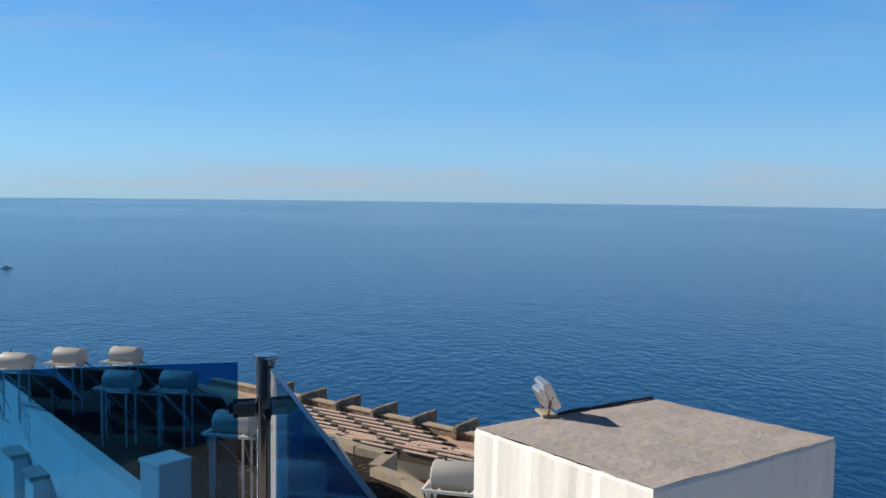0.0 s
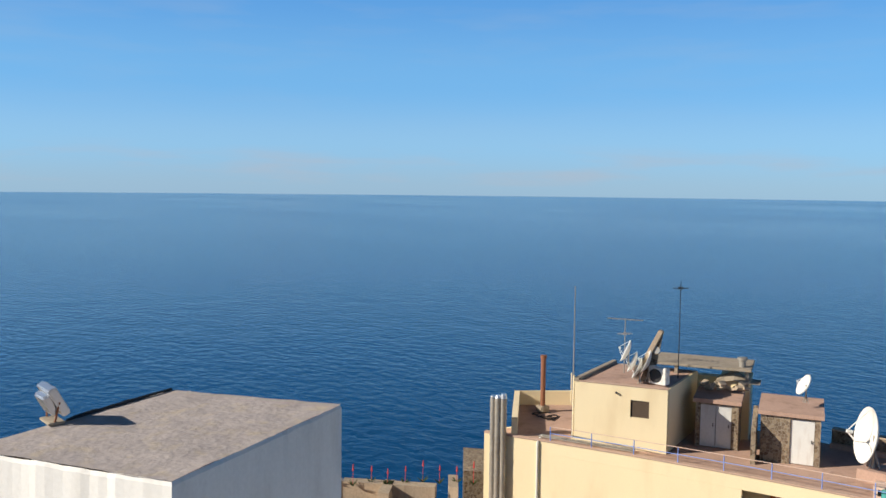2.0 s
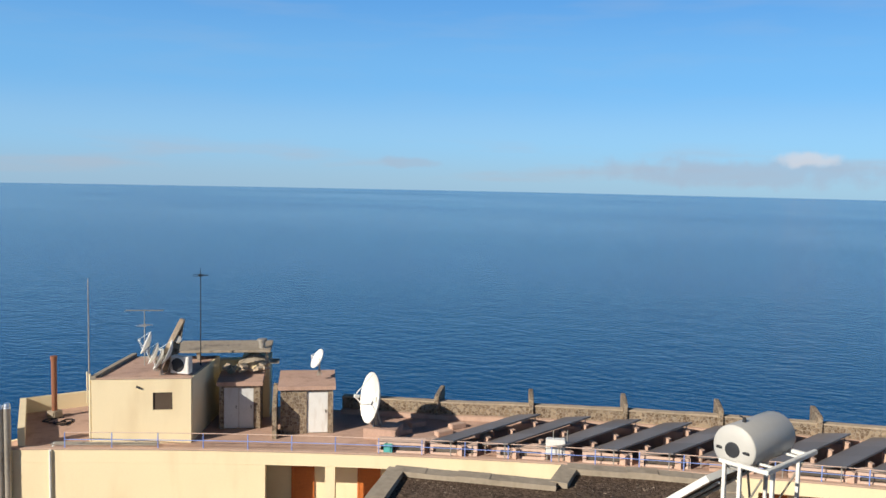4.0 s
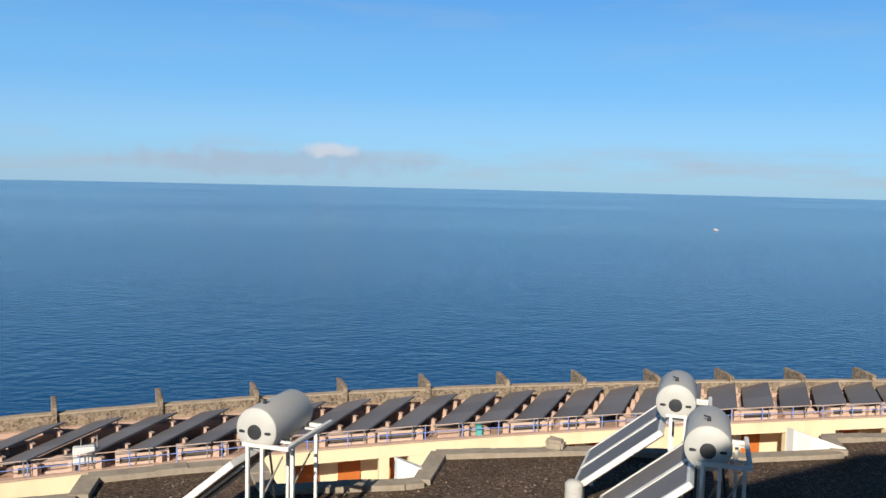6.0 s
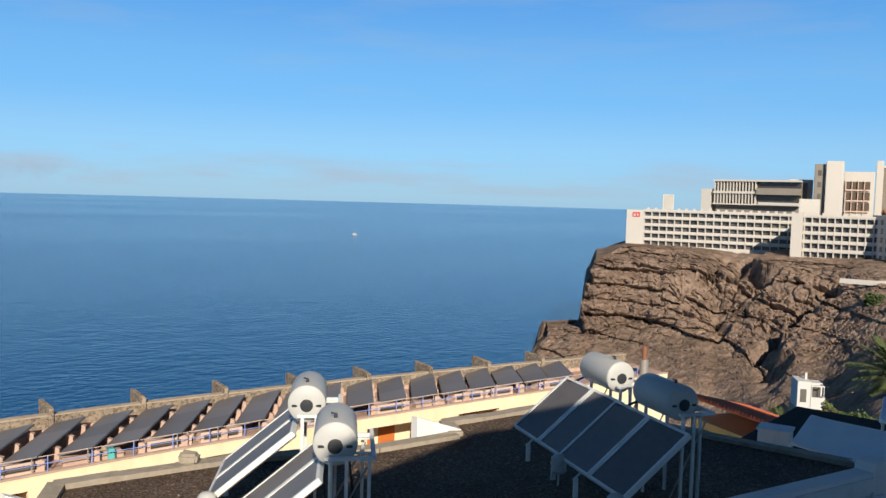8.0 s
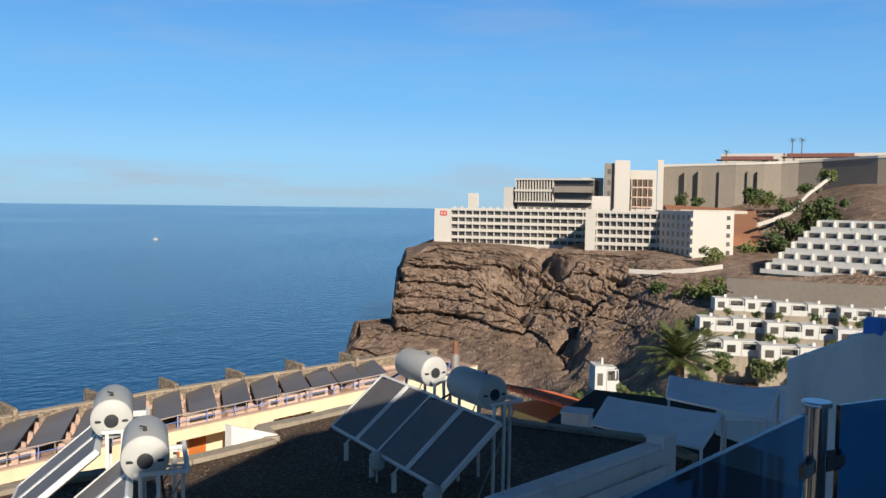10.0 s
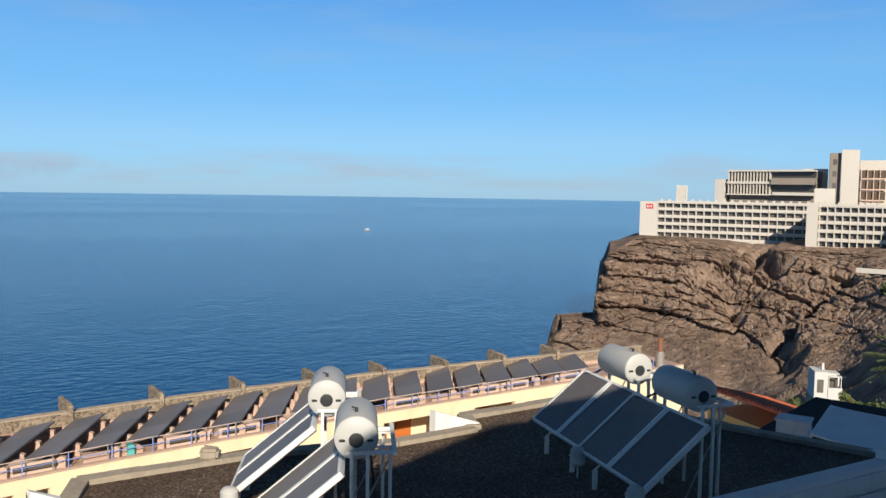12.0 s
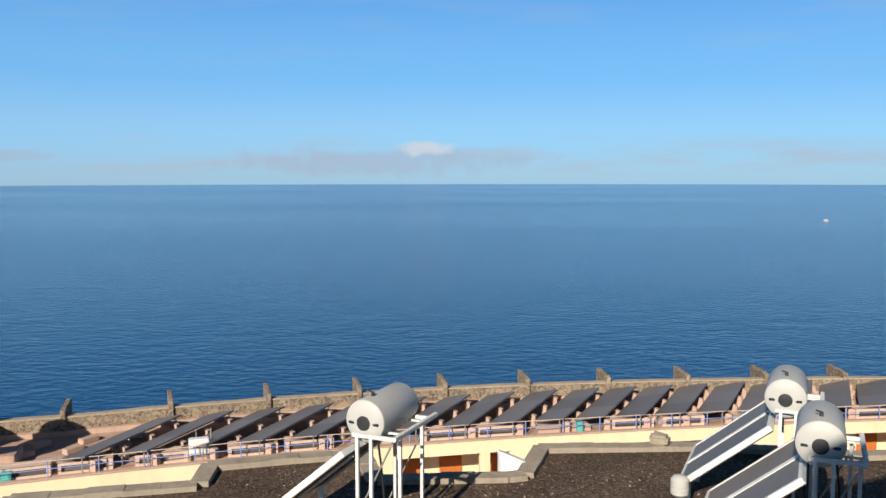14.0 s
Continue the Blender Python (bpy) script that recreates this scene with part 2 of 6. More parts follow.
M_GRAVEL = cell_mat("volcanic_gravel", [(0.0, (0.065, 0.043, 0.030)), (0.3, (0.105, 0.072, 0.051)), (0.6, (0.14, 0.098, 0.070)), (0.9, (0.19, 0.14, 0.10)), (0.985, (0.28, 0.23, 0.17))], 26, bump=1.0, dist=0.04)
M_CONC = mat("weathered_concrete", (0.34, 0.29, 0.225), 0.95, 0.2, 1.3, 10, 0.5, stain=(0.18, 0.14, 0.10), amount=0.4, dist=0.02)
M_COLLECTOR = mat("solar_absorber", (0.165, 0.150, 0.146), 0.5, 0.12, 0.8, 8, 0.0, spec=0.3, per_piece=0.18)
M_TANK = mat("grey_white_enamel", (0.45, 0.445, 0.42), 0.5, 0.04, 1.0, 14, 0.02)
M_CAP = mat("pale_tank_cap", (0.50, 0.495, 0.465), 0.5, 0.04, 1.0, 14, 0.02)
M_DARK = mat("black_plastic", (0.03, 0.032, 0.036), 0.5, 0.1, 2, 20, 0.0)
M_ALU = mat("aluminium", (0.72, 0.73, 0.74), 0.32, 0.05, 3, 40, 0.02, metal=0.9)
M_STEEL = mat("polished_steel", (0.20, 0.205, 0.22), 0.10, 0.03, 3, 40, 0.0, metal=1.0)
M_WMETAL = mat("white_painted_metal", (0.74, 0.74, 0.71), 0.45, 0.06, 2, 20, 0.05, stain=(0.4, 0.28, 0.18), amount=0.25)
M_GALV = mat("galvanised_duct", (0.42, 0.39, 0.34), 0.5, 0.2, 1.0, 6, 0.1, metal=0.5, stain=(0.22, 0.17, 0.12), amount=0.5)
M_RUST = mat("rusty_iron", (0.26, 0.11, 0.06), 0.8, 0.25, 2, 12, 0.3, stain=(0.13, 0.07, 0.05), amount=0.5)
M_BLUE = mat("blue_painted_rail", (0.22, 0.32, 0.70), 0.5, 0.08, 2, 20, 0.05)
M_ORANGE = mat("varnished_orange_wood", (0.50, 0.15, 0.035), 0.5, 0.18, 1.5, 14, 0.1)
M_DARKWIN = mat("dark_window_glass", (0.10, 0.09, 0.078), 0.25, 0.2, 0.5, 3, 0.0, spec=0.5, per_piece=0.5)
M_BROWNWIN = mat("brown_shutter", (0.10, 0.072, 0.05), 0.7, 0.1, 2, 20, 0.1)
M_CABLE = mat("black_cable", (0.02, 0.02, 0.022), 0.6, 0.1, 2, 20, 0.0)
M_DISH = mat("white_dish_enamel", (0.78, 0.77, 0.72), 0.5, 0.05, 1.5, 18, 0.03, stain=(0.5, 0.42, 0.33), amount=0.2)
M_TEAL = mat("teal_plastic", (0.10, 0.42, 0.40), 0.5, 0.08, 2, 20, 0.0)
M_HOTEL = mat("white_hotel_render", (0.58, 0.54, 0.48), 0.85, 0.05, 0.08, 2, 0.1, stain=(0.55, 0.5, 0.44), amount=0.25)
M_GREYWALL = mat("grey_shotcrete", (0.26, 0.225, 0.185), 0.95, 0.14, 0.06, 1.2, 0.4, stain=(0.22, 0.18, 0.15), amount=0.4)
M_RED = mat("red_tile", (0.52, 0.13, 0.06), 0.8, 0.18, 1.0, 8, 0.2, per_piece=0.2)
M_SIGN = mat("red_sign", (0.55, 0.06, 0.06), 0.6, 0.05, 0.5, 4, 0.0)
M_CANVAS = mat("white_canvas", (0.80, 0.81, 0.82), 0.8, 0.06, 0.8, 40, 0.1, stain=(0.55, 0.55, 0.53), amount=0.25)
M_EARTH = mat("red_earth", (0.33, 0.155, 0.085), 0.95, 0.2, 0.05, 0.9, 0.4)
M_LEAF = mat("green_leaves", (0.055, 0.085, 0.022), 0.6, 0.35, 0.5, 3, 0.0)
M_LEAF2 = mat("bright_green_leaves", (0.10, 0.125, 0.03), 0.6, 0.35, 0.5, 3, 0.0)
M_PALM = mat("palm_leaflets", (0.085, 0.105, 0.034), 0.5, 0.3, 1.5, 6, 0.0)
M_TRUNK = mat("palm_trunk", (0.16, 0.105, 0.065), 0.95, 0.25, 1.5, 12, 0.6)
M_FLOOR = mat("terrace_tiles", (0.42, 0.38, 0.33), 0.6, 0.1, 1.5, 12, 0.1)
M_BLUEGLASS = glass_mat("blue_tinted_glass", (0.034, 0.205, 0.47))


# ---- mesh helpers ----
def box(bm, x0, x1, y0, y1, z0, z1, m=None, bevel=0.0):
    r = bmesh.ops.create_cube(bm, size=1)
    vs = r["verts"]
    t = Matrix.Translation(((x0 + x1) / 2, (y0 + y1) / 2, (z0 + z1) / 2)) @ Matrix.Diagonal((abs(x1 - x0), abs(y1 - y0), abs(z1 - z0), 1))
    bmesh.ops.transform(bm, matrix=(m @ t if m else t), verts=vs)
    if bevel:
        es = list({e for v in vs for e in v.link_edges})
        bmesh.ops.bevel(bm, geom=es, offset=bevel, segments=2, affect="EDGES", clamp_overlap=True)


def tube(bm, p0, p1, r0, r1=None, n=10, caps=True):
    p0, p1 = Vector(p0), Vector(p1)
    d = p1 - p0
    q = d.to_track_quat("Z", "Y").to_matrix().to_4x4()
    bmesh.ops.create_cone(bm, cap_ends=caps, segments=n, radius1=r0, radius2=r0 if r1 is None else r1, depth=d.length,
                          matrix=Matrix.Translation((p0 + p1) / 2) @ q)


def lathe(bm, prof, n=24, m=None):
    """Turn a profile of (radius, height) about z."""
    rings = []
    for r, h in prof:
        ring = [bm.verts.new((r * math.cos(2 * math.pi * i / n), r * math.sin(2 * math.pi * i / n), h)) for i in range(n)]
        rings.append(ring)
    for a, b in zip(rings, rings[1:]):
        for i in range(n):
            bm.faces.new((a[i], a[(i + 1) % n], b[(i + 1) % n], b[i]))
    bm.faces.new(rings[0][::-1])
    bm.faces.new(rings[-1])
    if m:
        bmesh.ops.transform(bm, matrix=m, verts=[v for ring in rings for v in ring])


def prism(bm, pts, z0, z1):
    """Upright prism over a plan; z0 and z1 may be lists."""
    n = len(pts)
    za = z0 if isinstance(z0, (list, tuple)) else [z0] * n
    zb = z1 if isinstance(z1, (list, tuple)) else [z1] * n
    lo = [bm.verts.new((p[0], p[1], z)) for p, z in zip(pts, za)]
    hi = [bm.verts.new((p[0], p[1], z)) for p, z in zip(pts, zb)]
    fs = [bm.faces.new(lo[::-1]), bm.faces.new(hi)]
    for i in range(n):
        fs.append(bm.faces.new((lo[i], lo[(i + 1) % n], hi[(i + 1) % n], hi[i])))
    bmesh.ops.recalc_face_normals(bm, faces=fs)


def sheet(bm, corners, thick=0.02, cuts=6, sag=0.0):
    """A thin slab spanned over four corners, sagging in the middle."""
    a, b, c, d = (Vector(p) for p in corners)
    nrm = (b - a).cross(d - a).normalized() * thick
    grids = []
    for off in (nrm * 0, nrm):
        g = []
        for i in range(cuts + 1):
            u = i / cuts
            row = []
            for j in range(cuts + 1):
                v = j / cuts
                p = (a * (1 - u) + b * u) * (1 - v) + (d * (1 - u) + c * u) * v + off
                p.z -= sag * 4 * u * (1 - u) * (0.4 + 0.6 * 4 * v * (1 - v))
                row.append(bm.verts.new(p))
            g.append(row)
        grids.append(g)
    lo, hi = grids
    for i in range(cuts):
        for j in range(cuts):
            bm.faces.new((lo[i][j], lo[i][j + 1], lo[i + 1][j + 1], lo[i + 1][j]))
            bm.faces.new((hi[i][j], hi[i + 1][j], hi[i + 1][j + 1], hi[i][j + 1]))
    for i in range(cuts):
        for (p, q) in (((i, 0), (i + 1, 0)), ((i + 1, cuts), (i, cuts)), ((0, i + 1), (0, i)), ((cuts, i), (cuts, i + 1))):
            bm.faces.new((lo[p[0]][p[1]], lo[q[0]][q[1]], hi[q[0]][q[1]], hi[p[0]][p[1]]))


def tube_path(bm, pts, r, n=6):
    """One continuous round bar through all the points."""
    rings = []
    for i, p in enumerate(pts):
        d = (Vector(pts[min(i + 1, len(pts) - 1)]) - Vector(pts[max(i - 1, 0)])).normalized()
        u = d.orthogonal().normalized() if abs(d.z) > 0.9 else d.cross(Vector((0, 0, 1))).normalized()
        v = d.cross(u)
        rings.append([bm.verts.new(Vector(p) + (u * math.cos(2 * math.pi * k / n) + v * math.sin(2 * math.pi * k / n)) * r) for k in range(n)])
    for a, b in zip(rings, rings[1:]):
        for k in range(n):
            bm.faces.new((a[k], a[(k + 1) % n], b[(k + 1) % n], b[k]))
    bm.faces.new(rings[0][::-1])
    bm.faces.new(rings[-1])


def mesh_of(name, bm, material, smooth=False):
    me = bpy.data.meshes.new(name)
    bm.to_mesh(me)
    bm.free()
    me.materials.append(material)
    if smooth:
        me.shade_smooth()
        me.set_sharp_from_angle(angle=radians(40))
    return me


def part(name, bm, material, parent, label="", smooth=False, m=None):
    ob = new(name, mesh_of(name, bm, material, smooth))
    ob.parent = parent
    if m:
        ob.matrix_basis = m
    return tagged(ob, label)


def again(ob, m, parent=None):
    """Another part on the same mesh."""
    o = new(ob.name.split(".")[0], ob.data)
    o.parent, o.matrix_basis = parent or ob.parent, m
    return o


def thing(name, m, label, category, group=""):
    ob = new(name)
    ob.empty_display_size = 0.2
    ob.matrix_basis = m
    return tagged(ob, label, category, group)


def solid(name, bm, material, label, category="", group="", kind="", smooth=False, m=None):
    ob = new(name, mesh_of(name, bm, material, smooth))
    if m:
        ob.matrix_basis = m
    return tagged(ob, label, category, group, kind)


def polar(az, dist, z=0.0):
    a = radians(az)
    return Vector((dist * math.sin(a), dist * math.cos(a), z))


def turn_to(x, y):
    """Degrees about z that carry +x onto the direction (x, y)."""
    return math.degrees(math.atan2(y, x))


# ---- sea ----
SEA = -50.0
bm = bmesh.new()
rings = [0, 60, 120, 250, 500, 1000, 2000, 3400, 4900]
prev = None
for r in rings:
    ring = [bm.verts.new((r * math.cos(2 * math.pi * i / 160), r * math.sin(2 * math.pi * i / 160), SEA)) for i in range(160)] if r else [bm.verts.new((0, 0, SEA))]
    if prev:
        for i in range(160):
            j = (i + 1) % 160
            bm.faces.new((prev[0], ring[i], ring[j]) if len(prev) == 1 else (prev[i], ring[i], ring[j], prev[j]))
    prev = ring
solid("water", bm, M_WATER, "deep blue calm sea reaching the horizon", kind="structure")

# ---- the slope that all the houses stand on, and the far headland with its cliff ----
KNOTS = [  # heading: distance and height from the sea up to the hill
    (122.0, (215, -53), (225, -53), (232, -53), (240, -53), (250, -53), (300, -53)),
    (124.3, (215, -53), (235, -53), (250, -53), (262, -53), (280, -53), (320, -53)),
    (125.0, (222, -52), (245, -50), (262, -46), (270, -42), (290, -42), (320, -53)),
    (127.4, (222, -51), (245, -47), (262, -42.5), (272, -41.5), (290, -41), (325, -46)),
    (127.9, (215, -51), (246, -46), (268, -42), (276, -31), (288, -27), (330, -26)),
    (128.5, (212, -51), (246, -45), (268, -40), (278, -23), (290, -19.5), (335, -19)),
    (130.5, (205, -51), (245, -44), (272, -37), (286, -20), (300, -15.5), (345, -16)),
    (136.0, (180, -49), (225, -42), (262, -33), (284, -20), (302, -16.3), (370, -15)),
    (142.0, (120, -34), (185, -37), (238, -31), (270, -19.5), (289, -16.4), (380, -10)),
    (147.0, (90, -24), (150, -28), (215, -25), (252, -19.8), (271, -16.9), (380, -4)),
    (152.0, (90, -26), (135, -27.5), (185, -24.5), (240, -18.0), (280, -15.3), (400, 6)),
    (158.0, (90, -26), (135, -28), (185, -25), (235, -15), (285, -2), (400, 14)),
    (166.0, (90, -26), (135, -28), (185, -24), (235, -10), (285, 3), (400, 20)),
]


def land_row(az):
    for a, b in zip(KNOTS, KNOTS[1:]):
        if a[0] <= az <= b[0]:
            f = (az - a[0]) / (b[0] - a[0])
            f = f * f * (3 - 2 * f)
            return [(p[0] + (q[0] - p[0]) * f, p[1] + (q[1] - p[1]) * f) for p, q in zip(a[1:], b[1:])]
    return list(KNOTS[-1][1:] if az > KNOTS[-1][0] else KNOTS[0][1:])


def land_point(az, s):
    row = land_row(az)
    s = min(max(s, 0.0), 4.999)
    i = int(s)
    f = s - i
    return row[i][0] + (row[i + 1][0] - row[i][0]) * f, row[i][1] + (row[i + 1][1] - row[i][1]) * f


def rock_mat():
    m = bpy.data.materials.new("volcanic_rock")
    m.use_nodes = True
    n, l = m.node_tree.nodes, m.node_tree.links
    b = n["Principled BSDF"]
    b.inputs["Roughness"].default_value, b.inputs["Specular IOR Level"].default_value = 0.95, 0.15
    co, mp = n.new("ShaderNodeTexCoord"), n.new("ShaderNodeMapping")
    mp.inputs["Scale"].default_value = (0.8, 0.8, 1.2)
    l.new(co.outputs["Object"], mp.inputs[0])
    n1, n2, n3 = (n.new("ShaderNodeTexNoise") for _ in range(3))
    for x, s, d in ((n1, 0.045, 6), (n2, 0.45, 8), (n3, 1.6, 6)):
        x.inputs["Scale"].default_value, x.inputs["Detail"].default_value = s, d
    l.new(co.outputs["Object"], n1.inputs["Vector"])
    l.new(mp.outputs[0], n2.inputs["Vector"])
    l.new(co.outputs["Object"], n3.inputs["Vector"])
    cr = n.new("ShaderNodeValToRGB")
    for i, (p, c) in enumerate([(0.22, (0.120, 0.085, 0.063)), (0.42, (0.218, 0.155, 0.115)), (0.58, (0.28, 0.20, 0.15)), (0.78, (0.36, 0.275, 0.21))]):
        e = cr.color_ramp.elements[i] if i < 2 else cr.color_ramp.elements.new(p)
        e.position, e.color = p, (*c, 1)
    mx = n.new("ShaderNodeMath")
    mx.operation = "MULTIPLY_ADD"
    l.new(n1.outputs["Fac"], mx.inputs[0])
    mx.inputs[1].default_value = 0.9
    sb = n.new("ShaderNodeMath")
    sb.operation = "MULTIPLY_ADD"
    l.new(n2.outputs["Fac"], sb.inputs[0])
    sb.inputs[1].default_value, sb.inputs[2].default_value = 1.0, -0.45
    l.new(sb.outputs[0], mx.inputs[2])
    l.new(mx.outputs[0], cr.inputs[0])
    l.new(cr.outputs[0], b.inputs["Base Color"])
    bp = n.new("ShaderNodeBump")
    bp.inputs["Strength"].default_value, bp.inputs["Distance"].default_value = 0.8, 0.9
    ad = n.new("ShaderNodeMath")
    l.new(n2.outputs["Fac"], ad.inputs[0])
    l.new(n3.outputs["Fac"], ad.inputs[1])
    l.new(ad.outputs[0], bp.inputs["Height"])
    l.new(bp.outputs[0], b.inputs["Normal"])
    return m


M_ROCK = rock_mat()


def cell(*v):
    return noise.cell(Vector([x + 0.5 for x in v] + [0.5] * (3 - len(v))))


def blocks(p, size, flat=1.0):
    """Jointed blocks of about this size: how far each one stands out, and the cracks between them."""
    q = Vector((p.x / size, p.y / size, p.z * flat / size))
    d, pts = noise.voronoi(q)
    crack = min(1.0, (d[1] - d[0]) * 4.0)
    return cell(*(math.floor(v * 37.0) for v in pts[0])) * 1.0 - 0.9 * (1.0 - crack)


# gullies that cut the cliff: heading and height above, heading and height below, depth, width in degrees
GULLIES = ((140.0, -15.0, 135.8, -40.0, 16.0, 3.0), (143.8, -21.5, 139.2, -42.0, 19.0, 3.6), (133.4, -16.0, 132.2, -34.0, 5.0, 1.4), (137.4, -17.0, 133.8, -30.0, 6.0, 1.3))


def gully(az, p):
    """Each one drops off sharply on its landward side and rises slowly towards the sea."""
    deep = 0.0
    for a0, z0, a1, z1, depth, wide in GULLIES:
        f = (p.z - z0) / (z1 - z0)
        c = a0 + (a1 - a0) * f + 1.8 * noise.noise(p * 0.045) + 0.9 * noise.noise(p * 0.14)
        u = (c - az) / wide
        if u > 0:
            fade = max(0.0, min(1.0, (f + 0.15) * 4, (1.05 - f) * 1.8)) * (0.75 + 0.7 * noise.noise(p * 0.08 + Vector((0, 0, 9))))
            deep += depth * fade * min(1.0, u * 5.0) * math.exp(-1.8 * u)
    return deep


def crag(p, steep):
    """Jointed lava beds: ledges, stacked blocks and loose boulders."""
    swell = noise.fractal(p * 0.028, 1.0, 2.0, 4) * 5.5
    z = p.z + 1.6 * noise.noise(p * 0.04)
    bed = math.floor(z / 5.2)
    ledge = (z / 5.2 - bed) ** 3 * -3.6 + cell(bed) * 1.8
    big = blocks(p, 6.0, 2.0) * 1.5
    mid = blocks(p + Vector((3.1, 1.7, 0.4)), 2.4, 1.7) * 0.85
    rough = noise.fractal(p * 0.5, 1.0, 2.0, 3) * 0.45
    return (swell + ledge + big) * steep + (mid + rough) * (0.35 + 0.65 * steep)


bm = bmesh.new()
NA, NS = 560, 260
grid = []
for i in range(NA + 1):
    az = 122.0 + 44.0 * i / NA
    row = []
    for j in range(NS + 1):
        s = 5.0 * j / NS
        dist, z = land_point(az, s)
        steep = 1.0 if 1.3 < s < 3.7 else (0.45 if s <= 1.3 else max(0.0, 1.0 - (s - 3.7) * 2.5) * 0.6)
        if az > 143:
            steep *= max(0.08, 1 - (az - 143) / 5.0)
        p = polar(az, dist, z)
        if s < 1.9:
            steep *= 0.45 + 0.55 * max(0.0, (s - 1.2) / 0.7)
        c = crag(p, steep)
        out = polar(az, 1.0)
        p -= out * c * 0.9
        p.z -= gully(az, p) * min(1.0, max(0.0, s - 0.3), max(0.0, (4.6 - s) * 1.2))
        p.z += c * 0.22 * (0.4 if s > 3.2 else 1.0)
        bed = math.floor((z + 1.5 * noise.noise(p * 0.05)) / 4.6)
        p += polar(az + 90, 1.0) * (cell(bed, 3) * 3.2 + 3.0 * noise.noise(Vector((z * 0.16, 5.0, dist * 0.02)))) * steep * max(0.0, 1.0 - (az - 126.0) / 9.0)
        row.append(bm.verts.new(p))
    grid.append(row)
for i in range(NA):
    for j in range(NS):
        bm.faces.new((grid[i][j], grid[i][j + 1], grid[i + 1][j + 1], grid[i + 1][j]))
bmesh.ops.recalc_face_normals(bm, faces=bm.faces[:])
solid("ground_headland", bm, M_ROCK, "brown layered volcanic cliff and rocky slope above the sea", kind="structure")

# the ground under the near houses: a slope from the terrace down to the shore
bm = bmesh.new()
gp = []
for i in range(41):
    az = -60 + 230 * i / 40
    shore = 50 + 14 * math.sin(radians(az * 1.7)) if az < 118 else 95
    drop = -52 if az < 118 else -24
    row = []
    for f, z in ((0.0, -9.5), (0.25, -16), (0.6, -24), (0.85, -26), (0.95, -34 if az < 118 else -23), (1.0, drop)):
        p = polar(az, shore * f, z)
        p.z += noise.noise(p * 0.1) * 0.8
        row.append(bm.verts.new(p))
    gp.append(row)
for a, b in zip(gp, gp[1:]):
    for j in range(5):
        bm.faces.new((a[j], a[j + 1], b[j + 1], b[j]))
solid("ground_slope", bm, M_ROCK, "dry rocky slope below the terraces", kind="structure")

# ---- the building that the camera stands on ----
bm = bmesh.new()
prism(bm, [(-4.75, 1.35), (-2.45, -3.2), (-2.45, -4.0), (-2.95, -4.7), (-3.6, -14), (-18, -18), (-18, 1.8)], -9.5, 5.25)
# two unseen wings, added to keep sky light off the yard
prism(bm, [(-18, -18), (-9, -18), (-9, -7), (-18, -7)], 5.25, 14)
prism(bm, [(-3.62, -14.2), (1.2, -15.2), (2.4, -28), (-18, -28), (-18, -18.02), (-3.7, -14.6)], -9.5, 3.6)
solid("wall_own_building", bm, M_WHITE, "white rendered house wall behind the terrace, with two added unseen wings", kind="structure")
bm = bmesh.new()
prism(bm, [(-4.6, 2.0), (-1.6, 2.4), (-0.36, 2.74), (1.02, -1.0), (1.16, -2.3), (0.4, -5.0), (-2.9, -6.0), (-2.9, -4.65), (-2.4, -4.0), (-2.4, -3.2), (-4.65, 0.55)], -1.85, -1.60)
solid("floor", bm, M_FLOOR, "tiled terrace floor", kind="structure")
bm = bmesh.new()
prism(bm, [(-4.6, 2.0), (-1.6, 2.4), (-0.36, 2.74), (1.02, -1.0), (1.16, -2.3), (0.4, -5.0), (-2.9, -6.0), (-2.9, -4.65), (-2.4, -4.0), (-2.4, -3.2), (-4.65, 0.55)], -9.5, -1.85)
solid("wall_under_terrace", bm, M_WHITE, "white rendered wall under the terrace", kind="structure")

# ---- blue glass balustrade ----
RAIL = -0.47


def balustrade():
    g = thing("balustrade", Matrix(), "balustrade of blue tinted glass panes on steel posts round the terrace", "railing")
    line = [(-1.55, 2.38), (-0.36, 2.68), (0.98, -0.95), (1.10, -2.10), (0.45, -4.6)]
    for k, (a, b) in enumerate(zip(line, line[1:])):
        a, b = Vector((*a, 0)), Vector((*b, 0))
        d = (b - a).normalized()
        s = Vector((-d.y, d.x, 0)) * 0.006
        pa, pb = a + d * (0.075 if k else 0.0), b - d * 0.075
        bm = bmesh.new()
        prism(bm, [pa + s, pb + s, pb - s, pa - s], -1.52, RAIL)
        pane = part("pane", bm, M_BLUEGLASS, g, "blue tinted glass pane")
        pane.visible_shadow = False
    for k, (x, y) in enumerate(line[1:4]):
        bm = bmesh.new()
        lathe(bm, [(0.026, -1.60), (0.026, RAIL + 0.004), (0.034, RAIL + 0.006), (0.034, RAIL + 0.014), (0.0325, RAIL + 0.017)], 20, Matrix.Translation((x, y, 0)))
        post = part("post", bm, M_STEEL, g, "round polished steel post with flat cap", True)
        for z in (-0.60, -1.30):
            a, b = Vector((*line[k], 0)), Vector((*line[k + 2], 0))
            for q in (a, b):
                d = (q - Vector((x, y, 0))).normalized()
                c = Vector((x, y, z))
                bm = bmesh.new()
                box(bm, 0.015, 0.10, -0.014, 0.014, -0.026, 0.026, Matrix.Translation(c) @ pose(0, 0, 0, 0, 0, turn_to(d.x, d.y)), 0.012)
                part("clamp", bm, M_STEEL, post, "rounded steel glass clamp")


balustrade()

